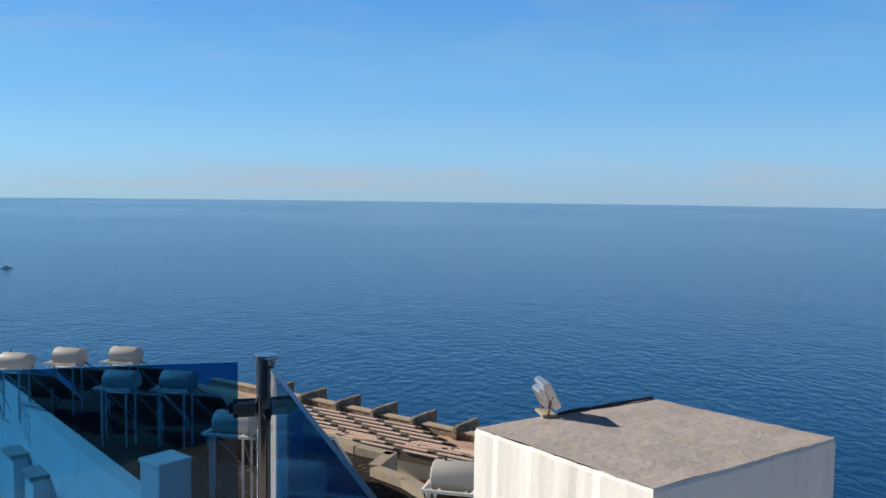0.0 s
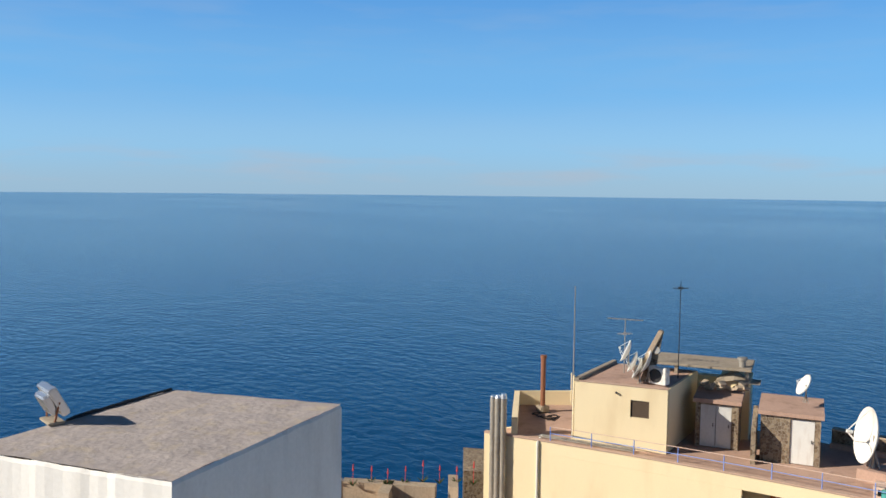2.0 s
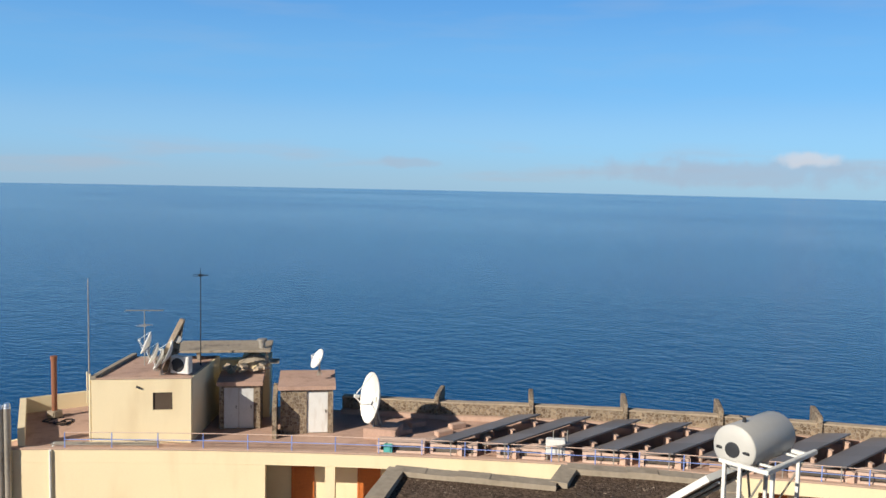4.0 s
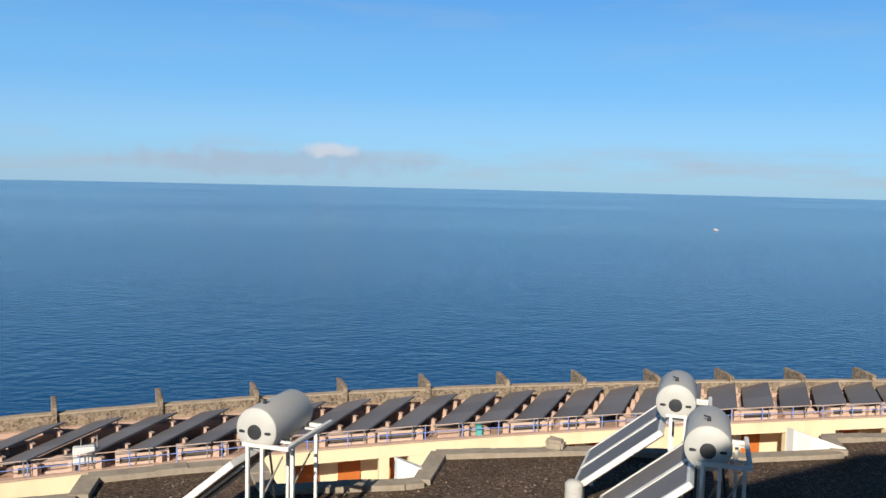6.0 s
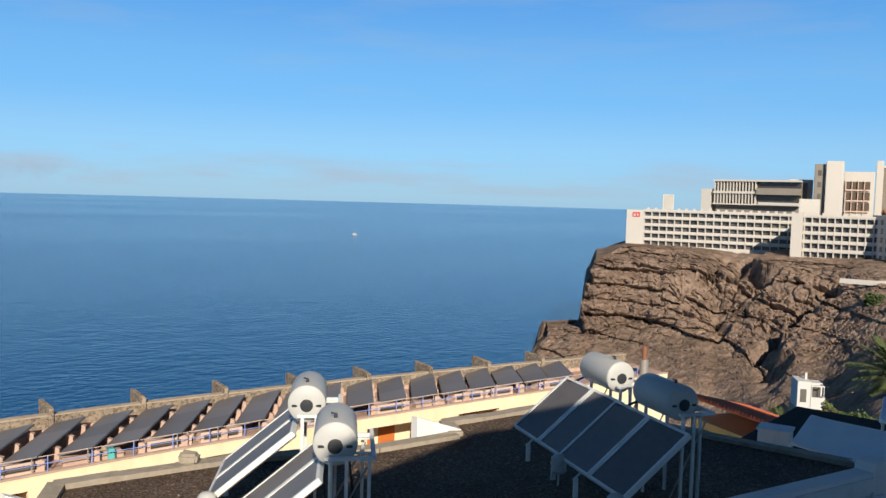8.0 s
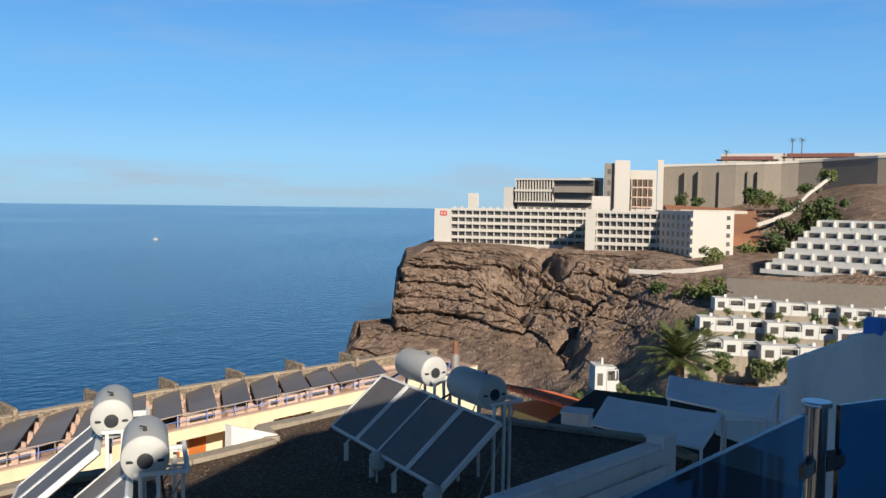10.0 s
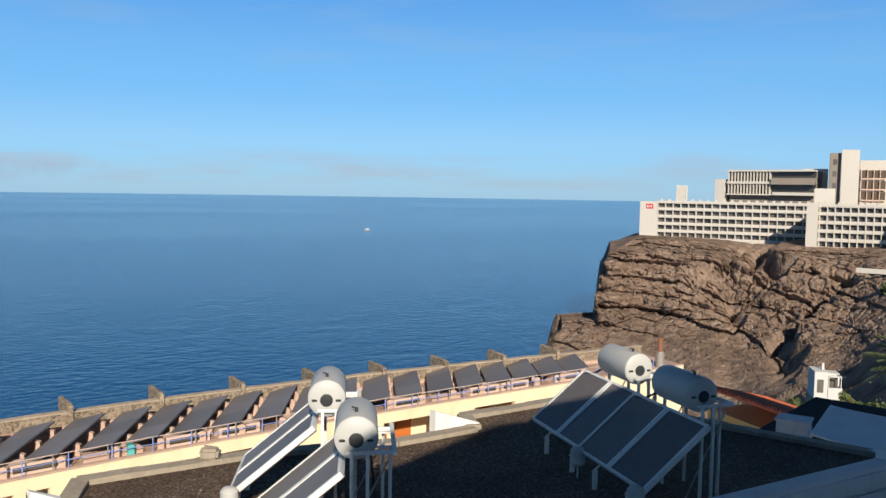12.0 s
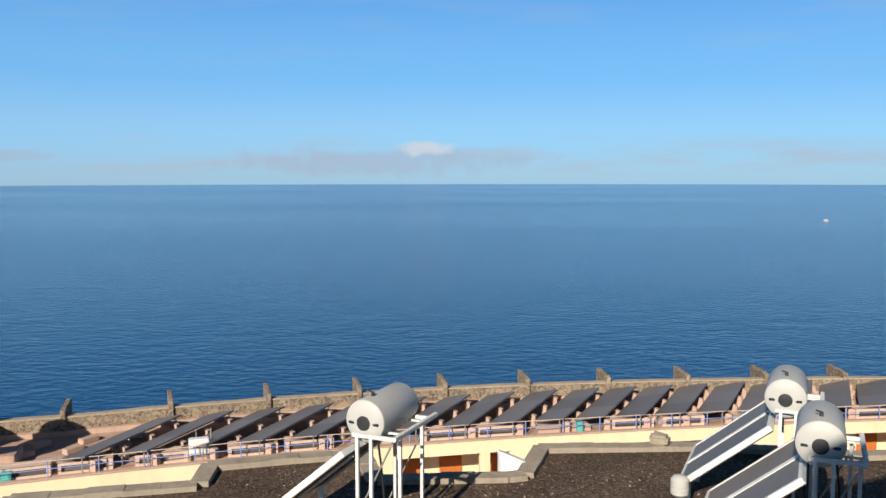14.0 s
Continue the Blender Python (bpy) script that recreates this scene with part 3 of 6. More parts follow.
# ---- dark gravel roof of the house below ----
GRAVEL = -5.35
EDGE = [(9.5, 6.6), (13.4, 7.7), (14.16, 4.85), (15.1, 4.95), (15.6, 3.4), (15.9, 2.2), (14.55, 1.75), (14.75, -0.5), (14.85, -0.8), (16.35, -1.2), (16.6, -4.4), (16.15, -7.3), (16.4, -9.3), (17.35, -9.55), (17.8, -13.1), (14.2, -14.7), (11.2, -16.1), (9.9, -15.6)]
ROOF = EDGE + [(9.75, -9.2), (5.5, -5.0), (2.0, -1.2), (2.0, 5.0)]
bm = bmesh.new()
prism(bm, ROOF, GRAVEL - 0.4, GRAVEL)
solid("roof_gravel", bm, M_GRAVEL, "flat roof covered with dark volcanic gravel", kind="structure")
bm = bmesh.new()
prism(bm, [(x * 0.995, y * 0.995) for x, y in ROOF], -16, GRAVEL - 0.404)
solid("wall_lower_house", bm, M_WHITE, "white rendered wall of the house below", kind="structure")
bm = bmesh.new()
for a, b in zip(EDGE, EDGE[1:]):
    a, b = Vector((*a, 0)), Vector((*b, 0))
    d = (b - a).normalized()
    s = Vector((-d.y, d.x, 0))
    n = max(1, int((b - a).length / 0.5))
    for k in range(n):
        p, q = a.lerp(b, k / n) - d * 0.01, a.lerp(b, (k + 1) / n) + d * 0.01
        h = 0.10 + 0.03 * noise.noise(p * 0.9)
        w = 0.20 + 0.02 * noise.noise(p * 1.7)
        prism(bm, [p + s * 0.12, q + s * 0.12, q - s * w, p - s * w], GRAVEL - 0.5, GRAVEL + h)
solid("trim_roof_kerb", bm, M_CONC, "rough concrete kerb round the gravel roof", kind="structure")

# ---- white roof block with the floodlight ----
bm = bmesh.new()
BL, BF, BR, BB = Vector((0.50, 9.43, 0)), Vector((1.99, 7.57, 0)), Vector((4.33, 9.20, 0)), Vector((2.77, 10.88, 0))
TOP = -2.55
ring = []
for a, b in ((BL, BF), (BF, BR), (BR, BB), (BB, BL)):
    for k in range(24):
        ring.append(a.lerp(b, k / 24))
mid = (BL + BF + BR + BB) / 4
n = len(ring)
levels = []
for z, inset, rag in ((-9.0, 0, 0), (-4.6, 0, 0), (TOP - 0.045, 0, 1), (TOP - 0.006, 0.02, 1)):
    lv = []
    for p in ring:
        w = noise.noise(p * 5.0) * 0.022 + noise.noise(p * 14.0) * 0.018
        q = p + (mid - p).normalized() * (inset - (w if rag else 0))
        lv.append(bm.verts.new((q.x, q.y, z + (w if rag else 0))))
    levels.append(lv)
for a, b in zip(levels, levels[1:]):
    for i in range(n):
        bm.faces.new((a[i], a[(i + 1) % n], b[(i + 1) % n], b[i]))
bmesh.ops.recalc_face_normals(bm, faces=bm.faces[:])
block = thing("roof_block", Matrix(), "white rendered stair head block with a grey flat top", "stair head")
part("wall", bm, M_WHITE, block)
bm = bmesh.new()
G = 40
g = []
for i in range(G + 1):
    row = []
    for j in range(G + 1):
        u, v = i / G, j / G
        p = (BL.lerp(BF, u)).lerp(BB.lerp(BR, u), v)
        p = mid + (p - mid) * 0.998
        edge = min(u, v, 1 - u, 1 - v)
        w = noise.noise(p * 5.0) * 0.012 + noise.noise(p * 16.0) * 0.008 if edge < 0.02 else 0
        p = p + (p - mid).normalized() * w
        p.z = TOP + 0.004 + noise.fractal(p * 1.6, 1.0, 2.0, 4) * 0.012
        row.append(bm.verts.new(p))
    g.append(row)
for i in range(G):
    for j in range(G):
        bm.faces.new((g[i][j], g[i + 1][j], g[i + 1][j + 1], g[i][j + 1]))
bmesh.ops.recalc_face_normals(bm, faces=bm.faces[:])
part("roof", bm, M_SLAB, block, "grey weathered screed top")


def floodlight(m):
    g = thing("floodlight", m, "square grey floodlight tilted up on a bracket at the roof edge", "floodlight")
    bm = bmesh.new()
    r = pose(0, 0, 0.25, 0, -62, 0) @ Matrix.Scale(1.2, 4)
    box(bm, -0.14, 0.14, -0.17, 0.17, -0.035, 0.035, r, 0.012)
    box(bm, -0.10, 0.10, -0.13, 0.13, -0.10, -0.03, r, 0.02)
    body = part("housing", bm, M_ALU, g, "grey cast housing")
    bm = bmesh.new()
    box(bm, -0.12, 0.12, -0.15, 0.15, 0.036, 0.042, r)
    part("lens", bm, M_DISH, body, "milky front glass")
    for s in (-1, 1):
        bm = bmesh.new()
        tube(bm, (0, 0.20 * s, 0.25), (0.03, 0.14 * s, 0.03), 0.012)
        part("bracket", bm, M_RUST, g, "rusty bracket arm")
    bm = bmesh.new()
    box(bm, -0.07, 0.10, -0.16, 0.16, 0.0, 0.03, None, 0.006)
    part("foot", bm, M_CONC, g)


floodlight(pose(1.36, 10.02, TOP + 0.01, 0, 0, 190))
bm = bmesh.new()
d = (BB - BL).normalized()
o = Vector((d.y, -d.x, 0))
for k in range(26):
    p = BL.lerp(BB, 0.45 + 0.55 * k / 26) + o * 0.05
    q = BL.lerp(BB, 0.45 + 0.55 * (k + 0.8) / 26) + o * 0.05
    h = 0.03 + 0.01 * noise.noise(p * 6)
    tube(bm, p + Vector((0, 0, TOP + h)), q + Vector((0, 0, TOP + h + 0.004)), 0.011, 0.013, 6)
tube(bm, BL.lerp(BB, 0.42) + o * 0.06 + Vector((0, 0, TOP + 0.02)), BB + o * 0.04 + Vector((0, 0, TOP + 0.02)), 0.015, n=6)
solid("cable_bundle", bm, M_CABLE, "black cable bundle along the roof edge", "cable")


# ---- thermosiphon water heaters ----
def heater(m, label, bottle=True, wide=1.06, L=1.15):
    """Origin below the near end of the tank; +x along the tank, +y down the slope of the collectors."""
    g = thing("solar_water_heater", m, label, "water heater", "solar water heaters")
    R, H = 0.31, 1.90
    ax = Matrix.Translation((0, 0, H)) @ Euler((0, radians(90), 0)).to_matrix().to_4x4()
    bm = bmesh.new()
    lathe(bm, [(R - 0.03, 0.015), (R - 0.006, 0.02), (R, 0.05), (R, L - 0.05), (R - 0.01, L - 0.02), (R - 0.06, L)], 36, ax)
    tank = part("tank", bm, M_TANK, g, "grey-white cylindrical tank", True)
    bm = bmesh.new()
    lathe(bm, [(R - 0.012, 0.03), (R - 0.012, 0.012), (R - 0.05, -0.012), (0.15, -0.028), (0.02, -0.030)], 36, ax)
    cap = part("end_cap", bm, M_CAP, tank, "pale domed end cap", True)
    bm = bmesh.new()
    lathe(bm, [(0.105, -0.02), (0.105, -0.036), (0.09, -0.040), (0.01, -0.040)], 24, Matrix.Translation((0, 0, H + 0.0)) @ pose(0, 0.0, -0.02) @ Euler((0, radians(90), 0)).to_matrix().to_4x4())
    part("cover", bm, M_DARK, tank, "dark round service cover", True)
    for s in (-1, 1):
        bm = bmesh.new()
        box(bm, -0.034, -0.010, s * 0.19 - 0.05, s * 0.19 + 0.05, H - 0.045, H - 0.005, None, 0.008)
        part("handle_slot", bm, M_DARK, tank, "dark moulded grip")
    bm = bmesh.new()
    tube(bm, (0.25, 0, H + R - 0.01), (0.25, 0, H + R + 0.06), 0.03, 0.02, 10)
    tube(bm, (0.25, 0, H + R + 0.05), (0.25, 0.07, H + R + 0.07), 0.012, n=6)
    part("valve", bm, M_DARK, tank)
    # collectors
    y0, z0, y1, z1 = (0.20, 1.52, 1.56, 0.40) if wide < 1.1 else (0.20, 1.52, 1.42, 0.52)
    t = math.atan2(z0 - z1, y1 - y0)
    for k in range(2):
        x0 = (-0.30 if wide < 1.1 else -0.50) + k * wide
        c = Matrix.Translation((x0, y0, z0)) @ Euler((-t, 0, 0)).to_matrix().to_4x4()
        ln = math.hypot(y1 - y0, z1 - z0)
        bm = bmesh.new()
        box(bm, 0, wide - 0.02, 0, 0.05, -0.07, 0.02, c)
        box(bm, 0, wide - 0.02, ln - 0.05, ln, -0.07, 0.02, c)
        box(bm, 0, 0.06, 0.05, ln - 0.05, -0.07, 0.02, c)
        box(bm, wide - 0.08, wide - 0.02, 0.05, ln - 0.05, -0.07, 0.02, c)
        col = part("collector", bm, M_WMETAL, g, "white metal collector tray")
        bm = bmesh.new()
        box(bm, 0.061, wide - 0.081, 0.051, ln - 0.051, -0.049, 0.006, c)
        part("absorber", bm, M_COLLECTOR, col, "dark glazed absorber")
        bm = bmesh.new()
        box(bm, 0.01, wide - 0.03, 0.01, ln - 0.01, -0.085, -0.072, c)
        part("backing", bm, M_BROWNWIN, col, "dark back sheet")
    # stand: a frame that carries the tank and stands out on its lower side
    for x, y in ((-0.10, 0.06), (-0.10, -0.16), (0.16, -0.48), (L - 0.1, 0.06), (L - 0.1, -0.40)):
        bm = bmesh.new()
        box(bm, x - 0.024, x + 0.024, y - 0.024, y + 0.024, 0.0, 1.70, None, 0.004)
        part("leg", bm, M_WMETAL, g, "white painted steel leg")
    for x in (-0.10, L - 0.1):
        bm = bmesh.new()
        box(bm, x - 0.028, x + 0.028, -0.54, 0.14, 1.702, 1.755, None, 0.006)
        part("cross_bar", bm, M_WMETAL, g)
        bm = bmesh.new()
        tube(bm, (x + 0.05, 0.16, 1.40), (x + 0.05, 1.48, 0.32), 0.022, n=6)
        part("slope_bar", bm, M_WMETAL, g)
        bm = bmesh.new()
        tube(bm, (x + 0.05, -0.44, 1.60), (x + 0.05, 0.35, 0.05), 0.014, n=6)
        part("brace", bm, M_GALV, g)
        bm = bmesh.new()
        box(bm, x + 0.02, x + 0.08, 1.38, 1.46, 0.0, 0.36, None, 0.004)
        part("front_foot", bm, M_WMETAL, g)
    bm = bmesh.new()
    box(bm, -0.13, L + 0.12, -0.56, -0.50, 1.70, 1.765, None, 0.008)
    part("rail", bm, M_WMETAL, g, "white tank rail")
    for x in (0.2, L - 0.25):
        bm = bmesh.new()
        box(bm, x - 0.02, x + 0.02, -0.50, -0.24, 1.70, 1.73, None, 0.004)
        part("bracket", bm, M_WMETAL, g)
    bm = bmesh.new()
    tube_path(bm, [(0.02, -0.20, 1.66), (0.04, -0.24, 1.30), (0.05, -0.30, 0.60), (0.20, -0.34, 0.06), (0.60, -0.50, 0.03)], 0.016, 6)
    part("cold_pipe", bm, M_CABLE, g, "black hose down to the roof", True)
    bm = bmesh.new()
    tube_path(bm, [(L, 0.05, 1.75), (L + 0.16, 0.12, 1.62), (L + 0.34, 0.22, 1.50), (1.70, 0.26, 1.47)], 0.022, 8)
    part("pipe", bm, M_CABLE, g, "black insulated pipe", True)
    if bottle:
        bm = bmesh.new()
        lathe(bm, [(0.03, 0.0), (0.10, 0.02), (0.145, 0.07), (0.145, 0.165), (0.136, 0.175), (0.145, 0.185), (0.145, 0.30), (0.10, 0.35), (0.03, 0.37)], 20, pose(-0.42, 1.50, 0.24))
        tube(bm, (-0.42, 1.50, 0.02), (-0.42, 1.50, 0.26), 0.018, n=8)
        part("expansion_vessel", bm, M_CAP, g, "small white expansion vessel", True)
    return g


TURN = turn_to(0.93, -0.37)
heater(pose(11.77, 1.61, GRAVEL, 0, 0, TURN), "solar water heater with grey-white tank on a tall white stand", False)
heater(pose(13.22, -4.75, GRAVEL, 0, 0, TURN), "solar water heater in full sun with two dark collectors")
heater(pose(10.97, -4.39, GRAVEL, 0, 0, TURN), "solar water heater close behind another one", False)
heater(pose(12.98, -11.08, GRAVEL, 0, 0, -9.2), "solar water heater half in the shade", True, 1.19)
heater(pose(10.89, -10.70, GRAVEL, 0, 0, -9.2), "solar water heater standing in deep shade", True, 1.19)

# white stair wedges and a loose stone at the kerb
for pts, z0, z1, zt in (([(16.75, -8.55), (16.95, -8.5), (16.65, -9.45), (16.45, -9.5)], -7, -5.22, -4.93), ([(15.42, -0.42), (15.6, -0.36), (15.5, -1.0), (15.32, -1.0)], -7, -5.3, -5.08)):
    bm = bmesh.new()
    prism(bm, pts, z0, [zt, zt, z1, z1])
    solid("stair_cheek", bm, M_WHITE, "white rendered sloping stair cheek at the roof edge", "stair cheek", "stair cheeks")
bm = bmesh.new()
box(bm, -0.17, 0.17, -0.13, 0.13, 0, 0.24, None, 0.05)
for v in bm.verts:
    v.co += noise.noise_vector(v.co * 4) * 0.05
solid("loose_stone", bm, M_CONC, "rough block of stone on the roof kerb", "stone", m=pose(16.45, -3.55, GRAVEL + 0.08, 0, 0, 70))
random.seed(21)
verts, faces = [], []
for k in range(2600):
    x, y = random.uniform(9.5, 18), random.uniform(-15, 6.5)
    if not (9.9 < x < 15.0 + max(0.0, min(2.2, -(y + 1.5) * 0.22))) or (y > 4 and x > 13) or y < -14 + (18 - x) * 0.1:
        continue
    r = random.uniform(0.012, 0.035)
    c = Vector((x, y, GRAVEL + r * 0.4))
    i = len(verts)
    for d in ((1, 0, 0), (-0.5, 0.8, 0), (-0.5, -0.8, 0.1), (0.1, 0, 0.8)):
        verts.append(c + Vector(d) * r * random.uniform(0.7, 1.3))
    faces += [(i, i + 1, i + 3), (i + 1, i + 2, i + 3), (i + 2, i, i + 3)]
me = bpy.data.meshes.new("loose_gravel")
me.from_pydata(verts, [], faces)
me.materials.append(mat("pale_grit", (0.22, 0.17, 0.13), 0.9, 0.5, 3.0, 40, 0.0))
tagged(new("loose_gravel", me), "scattered paler grit on the dark gravel", "gravel", "", "stuff")


# ---- long cream hotel wing with its roof terrace ----
ROOF_Z = -12.0
FRONT = (-3.479e-05, -3.7376e-03, -0.255679, 37.69)
BACK = (-4.988e-05, -5.1164e-03, -0.21313, 44.425)


def front_x(y):
    return FRONT[0] * y**3 + FRONT[1] * y**2 + FRONT[2] * y + FRONT[3]


def sea_x(y):
    return max(BACK[0] * y**3 + BACK[1] * y**2 + BACK[2] * y + BACK[3], 43.66 - 0.2476 * y - 0.002 * y**2 if y > 10 else 0.0)


def along(y, v=0.0):
    """Point of the wing at y along its front, v metres in from the edge, with the front's direction and inward normal."""
    d = Vector((front_x(y - 0.5) - front_x(y + 0.5), -1.0, 0)).normalized()
    nrm = Vector((-d.y, d.x, 0))
    return Vector((front_x(y), y, 0)) + nrm * v, d, nrm


YS = [33.9, 33.4] + [33 - 1.5 * k for k in range(51)]
bm = bmesh.new()
prism(bm, [(front_x(y) + 0.16, y) for y in YS] + [(sea_x(y) + 0.1, y) for y in reversed(YS)], ROOF_Z - 0.28, ROOF_Z)
solid("roof_terrace", bm, M_PINK, "terracotta painted flat roof terrace", kind="structure")

OPEN = [(23.3, 20.9), (20.5, 18.2), (17.6, 14.6), (10.5, 7.0), (3.6, -0.15), (-0.6, -1.5), (-9.0, -12.5), (-17.9, -21.1), (-24.0, -27.0)]
bm = bmesh.new()
cuts = sorted({33.9, 33.4, -42.0, *[v for o in OPEN for v in o], *[33 - 1.5 * k for k in range(51)]}, reverse=True)
for a, b in zip(cuts, cuts[1:]):
    if a - b < 0.02:
        continue
    (pa, da, na), (pb, db, nb) = along(a), along(b)
    hole = any(o[0] >= (a + b) / 2 >= o[1] for o in OPEN)
    quad = [pa, pb, pb + nb * 0.3, pa + na * 0.3]
    prism(bm, quad, ROOF_Z - 0.60, ROOF_Z - 0.02)
    if not hole:
        prism(bm, quad, ROOF_Z - 3.2, ROOF_Z - 0.604)
    prism(bm, quad, -26, ROOF_Z - 3.204)
solid("wall_front_wing", bm, M_YELLOW, "cream yellow rendered front of the long hotel wing", kind="structure")
bm = bmesh.new()
prism(bm, [along(y, 1.9)[0] for y in YS] + [(sea_x(y), y) for y in reversed(YS)], -26, ROOF_Z - 0.284)
solid("wall_inner_wing", bm, M_YELLOW, "cream yellow inner wall of the gallery", kind="structure")
bm = bmesh.new()
prism(bm, [along(y, 0.3)[0] for y in YS] + [along(y, 1.9)[0] for y in reversed(YS)], ROOF_Z - 3.5, ROOF_Z - 3.2)
solid("floor_gallery", bm, M_KERB, "gallery floor of the hotel wing", kind="structure")
for y0, y1 in OPEN:
    k = max(1, int((y0 - y1) / 1.5))
    for i in range(k):
        y = y0 + (y1 - y0) * (i + 0.5) / k
        p, d, nrm = along(y, 1.86)
        g = thing("gallery_door", Matrix.Translation((p.x, p.y, ROOF_Z - 3.2)) @ pose(0, 0, 0, 0, 0, turn_to(d.x, d.y)), "varnished orange wooden door in the gallery", "door", "gallery doors")
        bm = bmesh.new()
        box(bm, -0.45, 0.45, -0.03, 0.03, 0.0, 2.05)
        part("leaf", bm, M_ORANGE, g)
        bm = bmesh.new()
        for x0, x1, z0, z1 in ((-0.53, -0.45, 0, 2.13), (0.45, 0.53, 0, 2.13), (-0.45, 0.45, 2.05, 2.13)):
            box(bm, x0, x1, -0.05, 0.05, z0, z1)
        part("frame", bm, M_ORANGE, g)
# roof edge kerb
bm = bmesh.new()
for a, b in zip(YS, YS[1:]):
    (pa, da, na), (pb, db, nb) = along(a), along(b)
    prism(bm, [pa - na * 0.04, pb - nb * 0.04, pb + nb * 0.22, pa + na * 0.22], ROOF_Z + 0.0, ROOF_Z + 0.07)
solid("trim_roof_edge", bm, M_KERB, "pink painted roof edge", kind="structure")


# stone parapet towards the sea with buttress fins
def sea_side(y):
    d = Vector((sea_x(y - 0.5) - sea_x(y + 0.5), -1.0, 0)).normalized()
    return Vector((sea_x(y), y, 0)), d, Vector((-d.y, d.x, 0))


bm, bm2 = bmesh.new(), bmesh.new()
PY = [24 - 1.0 * k for k in range(66)]
for a, b in zip(PY, PY[1:]):
    (pa, da, na), (pb, db, nb) = sea_side(a), sea_side(b)
    prism(bm, [pa - na * 0.3, pb - nb * 0.3, pb + nb * 0.1, pa + na * 0.1], ROOF_Z - 1, ROOF_Z + 0.80)
    ha, hb = (0.86 + 0.04 * noise.noise(p * 0.8) for p in (pa, pb))
    prism(bm2, [pa - na * 0.34, pb - nb * 0.34, pb + nb * 0.14, pa + na * 0.14], ROOF_Z + 0.795, [ROOF_Z + h for h in (ha, hb, hb, ha)])
solid("wall_sea_parapet", bm, M_STONE, "low rubble stone parapet towards the sea", kind="structure")
solid("trim_parapet_coping", bm2, M_STONETOP, "worn stone coping on the parapet", kind="structure")
bm = bmesh.new()
for a, b in zip(PY, PY[1:]):
    (pa, da, na), (pb, db, nb) = sea_side(a), sea_side(b)
    prism(bm, [pa - na * 0.55, pb - nb * 0.55, pb - nb * 0.3, pa - na * 0.3], ROOF_Z, ROOF_Z + 0.22)
solid("trim_parapet_foot", bm, M_KERB, "pink painted upstand at the parapet foot", kind="structure")


def fin(p, d, nrm):
    """A thin stone wall across the parapet: d along the parapet, nrm towards the sea."""
    bm = bmesh.new()
    side = [(-0.45, -0.6), (1.6, -0.6), (1.6, 1.24), (-0.15, 1.22), (-0.45, 1.16)]
    a = [bm.verts.new(p + nrm * v + d * 0.12 + Vector((0, 0, ROOF_Z + z))) for v, z in side]
    b = [bm.verts.new(p + nrm * v - d * 0.12 + Vector((0, 0, ROOF_Z + z))) for v, z in side]
    bm.faces.new(a)
    bm.faces.new(b[::-1])
    for i in range(5):
        j = (i + 1) % 5
        bm.faces.new((a[j], a[i], b[i], b[j]))
    bmesh.ops.recalc_face_normals(bm, faces=bm.faces[:])
    bmesh.ops.bevel(bm, geom=bm.edges[:], offset=0.03, segments=1, affect="EDGES")
    solid("buttress", bm, M_STONE, "rubble stone fin standing on the sea parapet", "buttress", "stone fins")


for k in range(13):
    fin(*sea_side(19.3 - 4.39 * k))


# dark collector rows on the terrace
def collector_row(y, turn, length=6.1):
    p, d, nrm = along(y, 0.72)
    m = Matrix.Translation((p.x, p.y, ROOF_Z)) @ pose(0, 0, 0, 0, 0, turn)
    g = thing("solar_collector_row", m, "row of dark flat solar collectors tilted over pink concrete stubs", "solar collector", "collector rows")
    tilt = Matrix.Translation((0, 0.10, 0.42)) @ Euler((radians(-13), 0, 0)).to_matrix().to_4x4()
    n = 3
    for k in range(n):
        x0, x1 = length * k / n, length * (k + 1) / n
        bm = bmesh.new()
        box(bm, x0 + 0.004, x1 - 0.004, -1.50, 0.0, 0.0, 0.07, tilt)
        part("collector", bm, M_COLLECTOR, g, "dark glazed collector")
    for k in range(4):
        x = 0.5 + (length - 1.0) * k / 3
        bm = bmesh.new()
        prism(bm, [(x - 0.12, -1.52), (x + 0.12, -1.52), (x + 0.10, -1.22), (x - 0.10, -1.22)], 0.0, [0.50, 0.50, 0.60, 0.60])
        part("stub", bm, M_KERB, g, "pink concrete stub")
    for x, y, h in ((0.1, -1.12, 0.68), (length - 0.1, -1.12, 0.68), (0.1, 0.0, 0.43)):
        bm = bmesh.new()
        tube(bm, (x, y, 0.0), (x, y, h), 0.03, n=6)
        part("support", bm, M_GALV, g)


for k in range(27):
    y = 16.7 - 2.18 * k if k < 10 else (-2.92 - 1.94 * (k - 9) if k < 13 else -8.74 - 2.1 * (k - 12))
    if y < -33.5:
        break
    turn = -16.5 - 8.0 * min(1.0, (16.7 - y) / 24.0) + (2.5 if -20 < y < -13 else 0.0)
    collector_row(y, turn, 6.3 if y > -24 else 5.7)
for i in range(3):
    for j in range(3):
        p, d, nrm = along(18.6 - 1.75 * i - 0.5 * j, 2.0 + 1.3 * j)
        bm = bmesh.new()
        box(bm, -0.42, 0.42, -0.2, 0.2, 0.0, 0.24, None, 0.03)
        solid("concrete_plinth", bm, M_KERB, "pink concrete plinth on the roof terrace", "plinth", "roof plinths", m=Matrix.Translation((p.x, p.y, ROOF_Z)) @ pose(0, 0, 0, 0, 0, -30))


